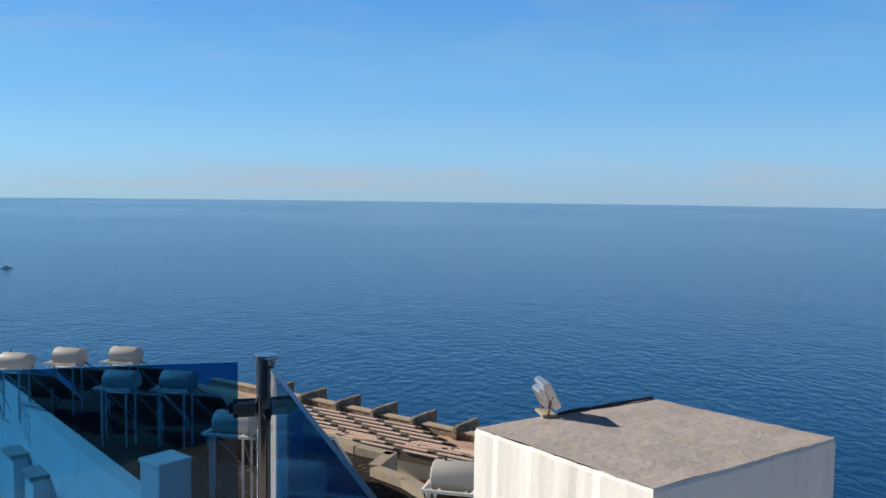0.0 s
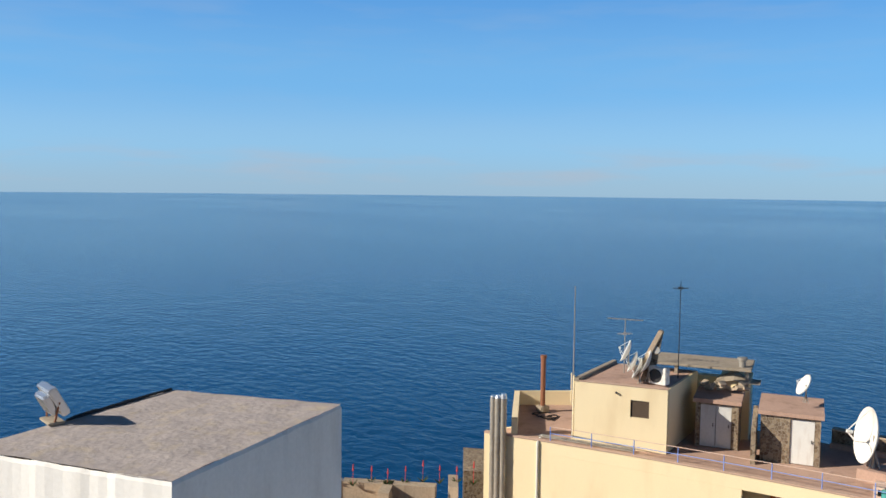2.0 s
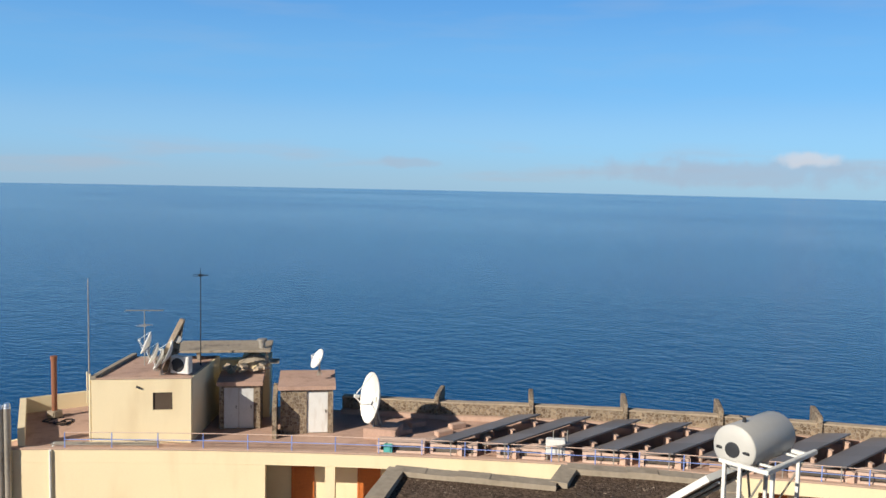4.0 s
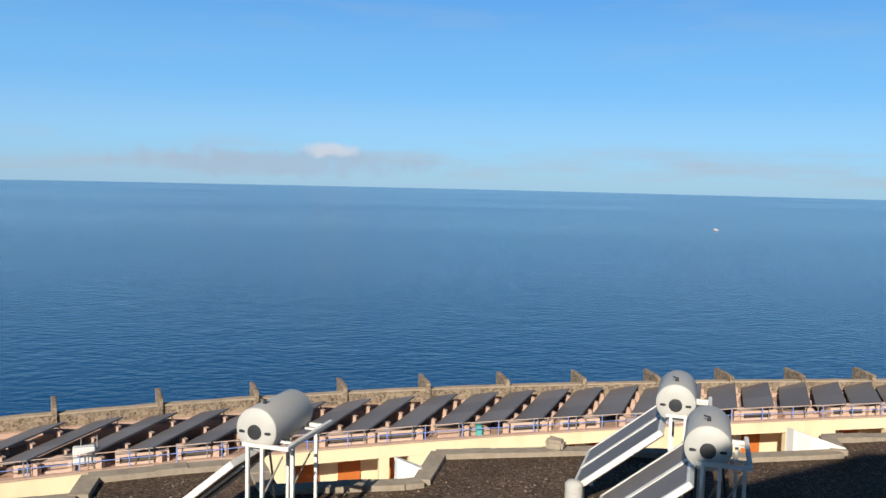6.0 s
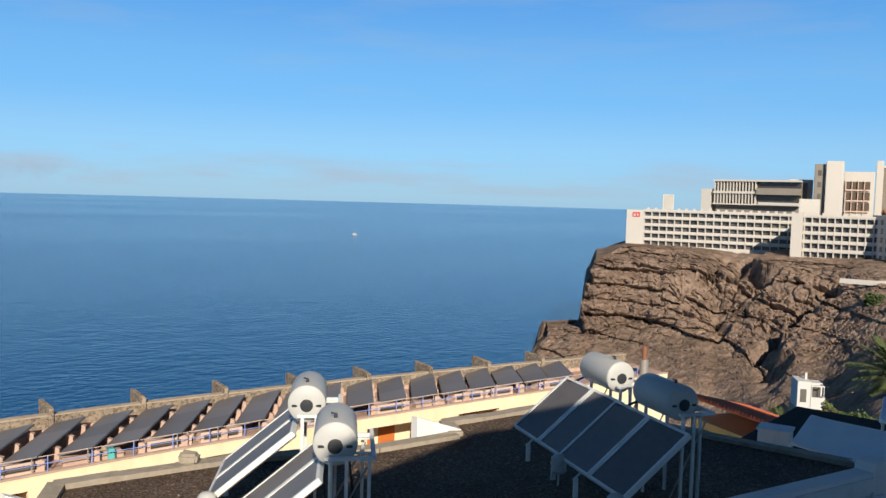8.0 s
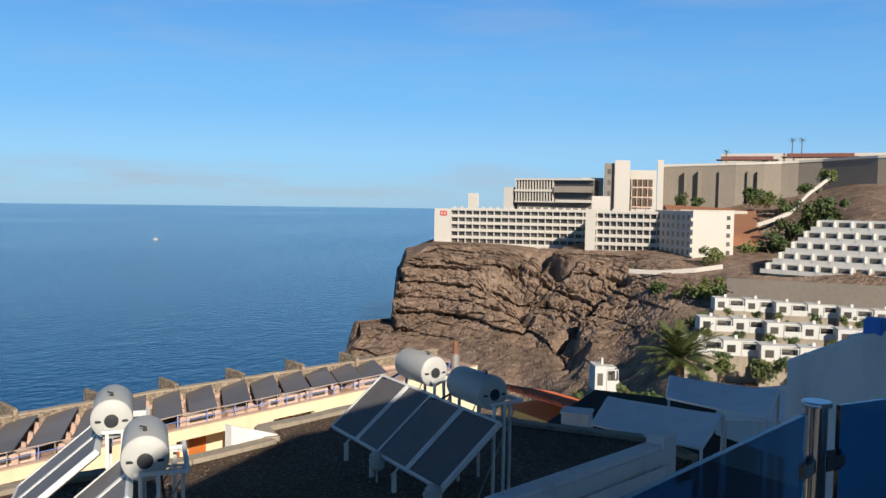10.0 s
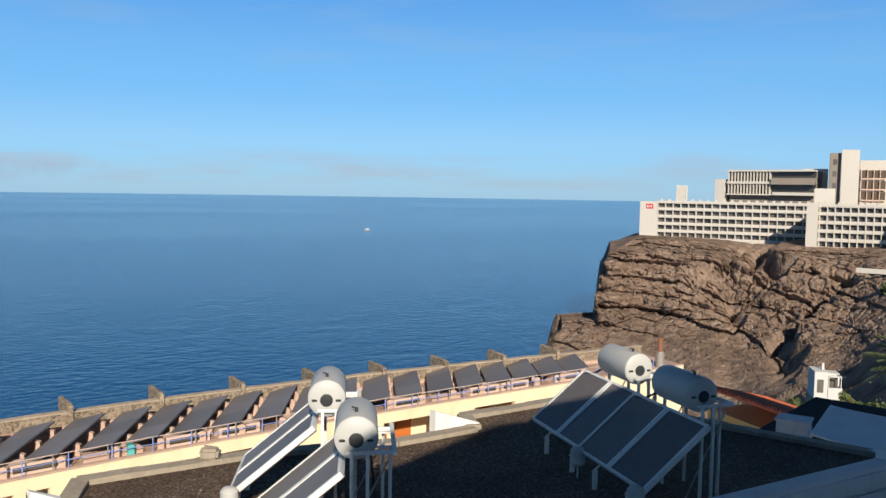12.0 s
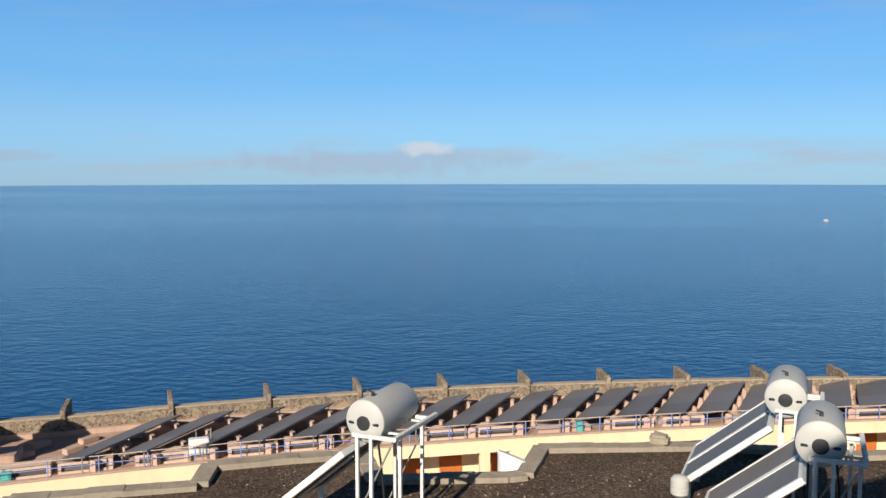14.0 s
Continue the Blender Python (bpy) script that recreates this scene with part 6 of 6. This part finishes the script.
# ---- the white hotel on the headland ----
def grid_front(g, length, storeys, sh, bays, depth, z0, blank=0.0):
    """A front of open balconies: x along it, y inwards; slabs, fins and dark windows behind."""
    H = storeys * sh
    bm = bmesh.new()
    box(bm, 0, length, 1.3, depth, z0 - 6, z0 + H)
    if blank:
        box(bm, 0, blank, 0, 1.3, z0 - 3, z0 + H + 0.4)
    box(bm, 0, length, 0.0, 1.3, z0 - 6, z0)
    part("wall", bm, M_HOTEL, g)
    bm = bmesh.new()
    box(bm, blank, length, 0.0, 1.3, z0 + H - 0.25, z0 + H)
    box(bm, blank, length, -0.1, 0.15, z0 + H, z0 + H + 0.7)
    box(bm, 0, length, 1.3, depth, z0 + H, z0 + H + 0.25)
    part("roof", bm, M_HOTEL, g)
    bw = (length - blank) / bays
    for s in range(storeys):
        z = z0 + s * sh
        bm = bmesh.new()
        box(bm, blank, length, 0.0, 1.3, z - 0.12, z + 0.12)
        box(bm, blank, length, 0.0, 0.14, z + 0.121, z + 0.95)
        part("balcony", bm, M_HOTEL, g)
    bm = bmesh.new()
    box(bm, -0.14, 0.14, -0.12, 1.3, 0.0, H)
    fin0 = part("fin", bm, M_HOTEL, g, m=pose(blank, 0, z0))
    for k in range(1, bays + 1):
        again(fin0, pose(blank + bw * k, 0, z0))
    bm = bmesh.new()
    box(bm, 0.16, bw - 0.16, 1.2, 1.28, 0.15, sh - 0.35)
    win = None
    for s in range(storeys):
        for k in range(bays):
            m = pose(blank + bw * k, 0, z0 + s * sh)
            if win is None:
                win = part("window", bm, M_DARKWIN, g, m=m)
            else:
                again(win, m)
    bm = bmesh.new()
    box(bm, -0.42, 0.42, 0.16, 1.0, 0, 1.35)
    ch = part("roof_box", bm, M_HOTEL, g, m=pose(blank + bw * 0.5, 0, z0 + H))
    for k in range(1, bays):
        again(ch, pose(blank + bw * (k + 0.5), 0, z0 + H))


def front_frame(a, b):
    d = (b - a).to_2d()
    return Matrix.Translation((a.x, a.y, 0)) @ pose(0, 0, 0, 0, 0, turn_to(d.x, d.y)), d.length


A0, A1 = polar(130.33, 322), polar(140.8, 313)
# seen from the terrace the front runs to the right, so x is measured from the far end and y points inwards
m, ln = front_frame(A0, A1)
hotel = thing("hotel_seaward_block", m, "white five-storey hotel block with rows of balconies on the cliff", "hotel")
grid_front(hotel, ln, 5, 2.66, 19, 14, -16.9, 6.5)
bm = bmesh.new()
box(bm, 2.2, 4.9, -0.08, -0.01, -5.9, -4.1)
sign = part("sign", bm, M_SIGN, hotel, "red square hotel sign")
bm = bmesh.new()
for k, w in enumerate((0.45, 0.16, 0.45)):
    box(bm, 2.65 + 0.62 * k, 2.65 + 0.62 * k + w, -0.12, -0.085, -5.5, -4.6)
part("emblem", bm, M_WHITE2, sign, "white bars on the sign")
bm = bmesh.new()
box(bm, 4.4, 7.2, -1.5, 0.0, -20, -15.6)
part("porch", bm, M_HOTEL, hotel)
# each further block stands some way forward of the last
B1, B2, C2, C3 = polar(140.8, 293), polar(146.85, 289.5), polar(147.38, 272), polar(149.9, 278)
m, ln = front_frame(B1, B2)
hotel = thing("hotel_middle_block", m, "white hotel block with rows of balconies beside the seaward block", "hotel")
grid_front(hotel, ln, 5, 2.72, 14, 30, -17.1, 0.0)
bm = bmesh.new()
box(bm, -1.5, 1.8, -1.0, 3.0, -24, -2.4)
part("stair_tower", bm, M_HOTEL, hotel)
for s in range(4):
    bm = bmesh.new()
    box(bm, -1.56, -1.49, 0.0, 1.6, -15.0 + 2.72 * s, -13.3 + 2.72 * s)
    part("window", bm, M_DARKWIN, hotel)
m, ln = front_frame(C2, C3)
hotel = thing("hotel_end_block", m, "white blank hotel gable with a column of small windows", "hotel")
mi = m.inverted()
back = [mi @ polar(149.9, 300), mi @ polar(145.0, 292)]
bm = bmesh.new()
prism(bm, [(0, 0), (ln, 0)] + [(v.x, v.y) for v in back], -26, -2.3)
prism(bm, [(-0.1, -0.1), (ln + 0.1, -0.1), (ln + 0.1, 0.3), (-0.1, 0.3)], -2.29, -1.9)
part("wall", bm, M_HOTEL, hotel)
side = back[1]
away = Vector((side.x, side.y, 0)).normalized()
run = Vector((side.x, side.y, 0)).length
for s in range(5):
    bm = bmesh.new()
    box(bm, ln - 2.4, ln - 1.2, -0.06, 0.02, -5.0 - 2.7 * s, -3.7 - 2.7 * s)
    part("window", bm, M_DARKWIN, hotel)
    bm = bmesh.new()
    box(bm, -0.9, 0.3, -0.4, 1.0, -5.4 - 2.7 * s, -4.4 - 2.7 * s)
    part("balcony", bm, M_HOTEL, hotel)
    for k in range(7):
        bm = bmesh.new()
        box(bm, 1.8 + k * run / 7.6, 3.1 + k * run / 7.6, -0.06, 0.06, -5.2 - 2.7 * s, -3.6 - 2.7 * s, pose(0, 0, 0, 0, 0, turn_to(away.x, away.y)))
        part("window", bm, M_DARKWIN, hotel)

U0, U1 = polar(135.8, 372), polar(140.9, 362)
m, ln = front_frame(U0, U1)
hotel = thing("hotel_upper_block", m, "two-storey white hotel pavilion with tall fins behind the lower block", "hotel")
bm = bmesh.new()
box(bm, 0, ln, 2.2, 14, -8, 9.2)
part("wall", bm, M_GREYWALL, hotel)
for z, t in ((-0.4, 0.5), (4.2, 1.0), (9.2, 0.7)):
    bm = bmesh.new()
    box(bm, -0.6, ln, -0.3, 3, z, z + t)
    part("slab", bm, M_HOTEL, hotel)
bm = bmesh.new()
box(bm, -0.16, 0.16, 0, 2.0, 0, 9.0)
f0 = part("fin", bm, M_HOTEL, hotel, m=pose(0, 0, 0.1))
for k in range(1, 14):
    again(f0, pose(1.28 * k, 0, 0.1))
bm = bmesh.new()
box(bm, 0.2, ln - 0.2, 2.05, 2.15, 0.2, 9.0)
part("window_band", bm, M_DARKWIN, hotel, "dark window band")
bm = bmesh.new()
box(bm, 17.5, ln, -1.2, 2, 4.0, 6.6)
part("balcony", bm, M_GREYWALL, hotel)
bm = bmesh.new()
box(bm, 18.2, ln - 0.5, -0.8, 1.9, -0.3, 0.9)
part("balcony", bm, M_HOTEL, hotel)
bm = bmesh.new()
box(bm, -5.6, -1.6, 0, 8, -8, 6.0)
part("side_wing", bm, M_HOTEL, hotel)


def tower(az0, az1, d, z0, z1, depth, label, windows=0, wm=M_HOTEL):
    m, ln = front_frame(polar(az0, d), polar(az1, d))
    g = thing("hotel_tower", m, label, "hotel", "hotel towers")
    bm = bmesh.new()
    box(bm, 0, ln, 0, depth, z0, z1, None, 0.15)
    part("wall", bm, wm, g)
    for k in range(windows):
        bm = bmesh.new()
        box(bm, 1.2, 2.6, -0.06, 0.05, z1 - 4.5 - 4.5 * k, z1 - 2.4 - 4.5 * k)
        part("window", bm, M_DARKWIN, g)
    return g, ln


# the tower's left face is in shade: a block of its own, coloured grey
tower(141.65, 142.35, 358, -8, 16.2, 9, "shaded left face of the hotel tower, built as a grey block", 3, M_GREYWALL)
tower(142.3, 143.3, 356, -8, 17.3, 9, "tall white rounded tower of the hotel")
tower(140.85, 142.05, 332, -8, 2.4, 8, "plain white cube in front of the tower")
tower(140.2, 141.6, 372, -6, 10.5, 8, "white service block of the hotel", 1)
tower(145.05, 145.45, 372, -4, 18.3, 5, "slim white chimney tower of the hotel")
g, ln = tower(143.3, 145.0, 372, -6, 13.9, 10, "hotel block with open framed balconies")
for k in range(3):
    bm = bmesh.new()
    box(bm, 0.8, ln - 1.5, -0.9, -0.6, -2 + 4.2 * k, -1.5 + 4.2 * k)
    part("slab", bm, M_KERB2, g, "pinkish balcony slab")
    bm = bmesh.new()
    box(bm, 0.8, ln - 1.5, -0.05, 0.05, -1.5 + 4.2 * k, 1.6 + 4.2 * k)
    part("window", bm, M_BROWNWIN, g, "brown recessed window")
for k in range(4):
    bm = bmesh.new()
    box(bm, 0.8 + 2.2 * k, 1.05 + 2.2 * k, -0.9, -0.6, -5, 10.6)
    part("column", bm, M_KERB2, g)
m, ln = front_frame(polar(132.6, 352), polar(133.3, 352))
g = thing("lattice_tank", m, "pale louvred plant housing on the hotel roof", "plant housing")
bm = bmesh.new()
for k in range(6):
    box(bm, ln * k / 6 + 0.05, ln * (k + 1) / 6 - 0.1, 0, 2.5, -5, 3.0)
box(bm, 0, ln, 0.3, 2.2, -5, 2.6)
part("louvres", bm, M_HOTEL, g)

# retaining wall with piers
WALL = [(145.2, 378), (147.5, 376), (149.9, 374), (151.6, 376), (152.6, 380), (153.6, 380), (155.0, 376), (158.0, 360), (164, 350)]
bm, bm2, bm3 = bmesh.new(), bmesh.new(), bmesh.new()
pts = [polar(a, d) for a, d in WALL]
for i, (a, b) in enumerate(zip(pts, pts[1:])):
    d = (b - a).normalized()
    s = Vector((-d.y, d.x, 0))
    za, zb = 15.6 + 0.38 * i, 15.6 + 0.38 * (i + 1)
    prism(bm, [a, b, b + s * 4, a + s * 4], -6, [za, zb, zb, za])
    prism(bm2, [a - s * 0.3, b - s * 0.3, b + s * 0.3, a + s * 0.3], [za, zb, zb, za], [za + 1.0, zb + 1.0, zb + 1.0, za + 1.0])
solid("wall_retaining", bm, M_GREYWALL, "high grey shotcrete retaining wall", kind="structure")
solid("wall_terrace_balustrade", bm2, M_HOTEL, "white balustrade on the retaining wall", kind="structure")
for az, w in ((146.8, 0.5), (147.6, 1.6), (148.9, 0.5), (150.6, 1.6), (151.2, 0.5)):
    m, ln = front_frame(polar(az, 375.0), polar(az + 0.4, 375.0))
    bm = bmesh.new()
    box(bm, 0, w, -1.6, 0.5, -6, 13.8)
    solid("retaining_pier", bm, M_GREYWALL, "grey pier of the retaining wall", "wall pier", "wall piers", m=m)
M_ROOFBROWN = mat("brown_red_roof", (0.20, 0.085, 0.07), 0.85, 0.15, 0.3, 3, 0.1)
for az0, az1, z, d in ((148.7, 152.4, 19.2, 392), (152.6, 157.0, 20.2, 390)):
    m, ln = front_frame(polar(az0, d), polar(az1, d))
    g = thing("pavilion", m, "open terrace pavilion with a low brown-red roof", "pavilion", "terrace pavilions")
    bm = bmesh.new()
    prism(bm, [(0, -4), (ln, -4), (ln, 6), (0, 6)], [z, z, z, z], [z + 0.3, z + 0.3, z + 0.3, z + 0.3])
    prism(bm, [(2, -2.5), (ln - 2, -2.5), (ln - 2, 4.5), (2, 4.5)], z + 0.3, z + 1.6)
    part("roof", bm, M_ROOFBROWN, g)
    for k in range(8):
        bm = bmesh.new()
        box(bm, ln * k / 7 - 0.15, ln * k / 7 + 0.15, -3.6, -3.3, 10, z)
        part("post", bm, M_HOTEL, g)
bm = bmesh.new()
prism(bm, [polar(149, 400), polar(160, 400), polar(160, 430), polar(149, 430)], 4, 22.5)
solid("wall_upper_terrace", bm, M_HOTEL, "white upper terrace wall", kind="structure")
# white path walls on the slope
bm = bmesh.new()
for run in ([(151.3, 300, -6.2), (152.2, 310, -4.6), (153.2, 318, -2.2), (154.2, 325, 4.5), (155.4, 332, 10.5)], [(143.4, 254, -19.5), (145.4, 252, -19.5), (147.6, 251, -18.4), (149.3, 253, -17.2)], [(146.6, 338, -2.4), (150.7, 338, -2.6)]):
    ps = [polar(a, d, z) for a, d, z in run]
    for a, b in zip(ps, ps[1:]):
        d = (b - a).normalized()
        s = Vector((-d.y, d.x, 0)).normalized() * 0.25
        prism(bm, [a + s, b + s, b - s, a - s], [a.z - 1.2, b.z - 1.2, b.z - 1.2, a.z - 1.2], [a.z + 0.1, b.z + 0.1, b.z + 0.1, a.z + 0.1])
solid("wall_path", bm, M_HOTEL, "white walls of the path climbing the slope", kind="structure")
bm = bmesh.new()
prism(bm, [polar(149.4, 292), polar(151.5, 292), polar(151.2, 345), polar(145.5, 360), polar(145.8, 340)], -20, [-13.5, -12.0, -2.0, -0.5, -3])
solid("ground_red_bank", bm, M_EARTH, "bare red earth bank behind the hotel", kind="structure")


# ---- white bungalows and terraced flats ----
def bungalow(m, label):
    g = thing("bungalow", m, label, "bungalow", "white bungalows")
    bm = bmesh.new()
    box(bm, 0, 3.4, 0, 5, -0.6, 2.9)
    box(bm, 3.4, 7.0, 2.0, 5, -0.6, 2.5)
    box(bm, 2.6, 3.2, 2.5, 3.1, 2.9, 3.7)
    bmesh.ops.scale(bm, vec=(0.8, 0.8, 0.68), verts=bm.verts[:])
    part("wall", bm, M_WHITE2, g)
    bm = bmesh.new()
    box(bm, 3.4, 7.0, -0.15, 0.1, -0.6, 0.9)
    box(bm, 6.85, 7.0, 0.1, 2.0, -0.6, 0.9)
    bmesh.ops.scale(bm, vec=(0.8, 0.8, 0.68), verts=bm.verts[:])
    part("terrace_wall", bm, M_WHITE2, g)
    bm = bmesh.new()
    for x in (3.6, 6.7):
        box(bm, x - 0.08, x + 0.08, -0.1, 0.06, 0.9, 2.4)
        box(bm, x - 0.08, x + 0.08, -0.1, 2.0, 2.28, 2.44)
    box(bm, 3.5, 6.8, -0.12, 0.08, 2.28, 2.44)
    bmesh.ops.scale(bm, vec=(0.8, 0.8, 0.68), verts=bm.verts[:])
    part("pergola", bm, M_WHITE2, g)
    bm = bmesh.new()
    box(bm, 3.7, 6.6, 1.94, 1.99, 0.1, 2.2)
    bmesh.ops.scale(bm, vec=(0.8, 0.8, 0.68), verts=bm.verts[:])
    part("window", bm, M_DARKWIN, g, "dark terrace window")
    bm = bmesh.new()
    box(bm, 0.7, 2.3, -0.05, 0.0, 0.2, 1.9)
    bmesh.ops.scale(bm, vec=(0.8, 0.8, 0.68), verts=bm.verts[:])
    part("window", bm, M_DARKWIN, g, "dark window")
    bm = bmesh.new()
    box(bm, -0.3, 7.3, -0.3, 5.3, -9, -0.61)
    bmesh.ops.scale(bm, vec=(0.8, 0.8, 0.68), verts=bm.verts[:])
    part("base_wall", bm, M_CONC, g, "brown stone base wall")
    return g


first = None
for az0, d, z, n, step in ((148.9, 172, -20.2, 8, 1.85), (148.0, 154, -21.8, 7, 2.05), (147.2, 136, -22.9, 6, 2.3)):
    for k in range(n):
        az = az0 + step * k
        p = polar(az, d + (k % 2) * 1.5, z - 0.16 * k)
        d2 = polar(az + 0.5, d) - polar(az, d)
        m = Matrix.Translation(p) @ pose(0, 0, 0, 0, 0, turn_to(d2.x, d2.y) + 12)
        first = copy_thing(first, m) if first else bungalow(m, "white flat-roofed bungalow with a pergola terrace")
p = polar(141.7, 108, -20.4)
m, ln = front_frame(polar(141.35, 108), polar(143.4, 109))
bungalow(m @ pose(0, 0, -23.4) @ Matrix.Diagonal((0.55, 0.8, 1.35, 1)), "small two-storey white house below the cliff")


def flats(m, storeys, w, label):
    g = thing("terraced_flats", m, label, "apartment block", "terraced flats")
    for s in range(storeys):
        x0 = 2.4 * s
        bm = bmesh.new()
        box(bm, x0, w, 2.0 * s + 1.6, 2.0 * s + 10, 2.8 * s - (8 if s == 0 else 0), 2.8 * s + 2.6)
        part("wall", bm, M_WHITE2, g)
        bm = bmesh.new()
        box(bm, x0 - 1.5, w, 2.0 * s, 2.0 * s + 1.6, 2.8 * s - 0.25, 2.8 * s - 0.01)
        box(bm, x0 - 1.5, w, 2.0 * s, 2.0 * s + 0.15, 2.8 * s - 0.008, 2.8 * s + 0.9)
        part("balcony", bm, M_WHITE2, g)
        k = 0
        while x0 + 1 + 4.2 * k + 2.6 < w:
            bm = bmesh.new()
            box(bm, x0 + 0.8 + 4.2 * k, x0 + 3.2 + 4.2 * k, 2.0 * s + 1.55, 2.0 * s + 1.6, 2.8 * s + 0.1, 2.8 * s + 2.1)
            part("window", bm, M_DARKWIN, g)
            bm = bmesh.new()
            box(bm, x0 - 0.1 + 4.2 * k, x0 + 0.15 + 4.2 * k, 2.0 * s, 2.0 * s + 1.6, 2.8 * s, 2.8 * s + 2.5)
            part("fin", bm, M_WHITE2, g)
            k += 1


m, ln = front_frame(polar(151.9, 236), polar(159, 226))
flats(m @ pose(0, 0, -17.6), 5, 34, "white terraced flats stepping up the slope")
bm = bmesh.new()
prism(bm, [polar(149.6, 205), polar(162, 198), polar(162, 199), polar(149.6, 206)], -26, [-17.0, -16.5, -16.5, -17.0])
solid("wall_slope_terrace", bm, M_GREYWALL, "grey retaining wall above the bungalows", kind="structure")
bm = bmesh.new()
prism(bm, [polar(146.4, 150), polar(160, 147), polar(160, 148), polar(146.4, 151)], -32, [-23.6, -23.9, -23.9, -23.6])
solid("wall_bungalow_terrace", bm, M_CONC, "brown stone terrace wall between the bungalow rows", kind="structure")

for k, (az, d, z, r, h, bright) in enumerate((
        (148.7, 262, -18.2, 3.6, 5.2, 1), (150.3, 288, -20.0, 4.5, 6.0, 0), (151.3, 284, -19.0, 6.0, 7.5, 1), (152.3, 282, -17.0, 5.5, 7.0, 0),
        (153.4, 290, -11.0, 5.5, 6.5, 0), (154.4, 292, -8.0, 6.0, 7.0, 1), (155.6, 292, -6.0, 6.5, 7.5, 0), (153.0, 320, -3.0, 4.0, 4.5, 0),
        (154.2, 330, 4.0, 4.0, 4.5, 0), (155.2, 335, 7.5, 4.5, 5.0, 1), (151.0, 345, 0.0, 4.5, 5.5, 0), (151.8, 345, -1.0, 4.5, 6.0, 1), (146.6, 368, -1.5, 3.5, 5.5, 0),
        (147.6, 360, -1.0, 3.2, 3.0, 0), (145.4, 235, -25.5, 3.5, 3.5, 0), (147.6, 222, -25.0, 4.0, 5.0, 1), (149.0, 214, -24.0, 4.2, 5.5, 1),
        (150.0, 210, -23.0, 3.8, 4.5, 0), (148.0, 165, -24.0, 2.8, 3.2, 0), (150.3, 166, -24.4, 2.6, 3.0, 1), (152.9, 166, -24.6, 2.8, 3.2, 0), (155.4, 166, -25.0, 3.0, 3.4, 0),
        (149.4, 132, -25.8, 2.2, 2.6, 1), (152.0, 132, -25.8, 2.4, 2.6, 0), (143.3, 102, -23.4, 1.1, 1.8, 1), (144.0, 98, -23.4, 1.2, 1.7, 0),
        (145.5, 66, -17.0, 1.5, 2.2, 0), (147.8, 64, -17.0, 1.5, 2.2, 0))):
    shrub(polar(az, d, z), r, h, "dense green shrub on the slope" if not bright else "bright green bushy shrub on the slope", 40 + k, M_LEAF2 if bright else M_LEAF)

random.seed(77)
for k, (az0, d, z, n, step) in enumerate(((149.4, 168.5, -21.0, 7, 1.7), (148.5, 150.5, -22.6, 7, 1.8), (147.7, 132.5, -23.7, 6, 2.0))):
    for q in range(n):
        shrub(polar(az0 + step * q + random.uniform(-0.5, 0.5), d, z - 0.16 * q), random.uniform(0.9, 1.5), random.uniform(1.0, 1.7), "round green garden bush between the bungalows", 200 + 10 * k + q, M_LEAF if q % 2 else M_LEAF2)

# far boats
for az, d, s in ((112.1, 1010, 1.0), (-27.4, 590, 0.8)):
    g = thing("motor_boat", Matrix.Translation(polar(az, d, SEA)) @ pose(0, 0, 0, 0, 0, 20), "small white motor boat on the sea", "boat", "boats")
    bm = bmesh.new()
    prism(bm, [(-3.5 * s, -1.1 * s), (2.0 * s, -1.1 * s), (4.2 * s, 0), (2.0 * s, 1.1 * s), (-3.5 * s, 1.1 * s)], -0.2, 1.0 * s)
    part("hull", bm, M_WHITE2, g)
    bm = bmesh.new()
    prism(bm, [(-1.5 * s, -0.8 * s), (1.2 * s, -0.8 * s), (1.6 * s, 0), (1.2 * s, 0.8 * s), (-1.5 * s, 0.8 * s)], 1.0 * s, 2.3 * s)
    part("cabin", bm, M_WHITE2, g)
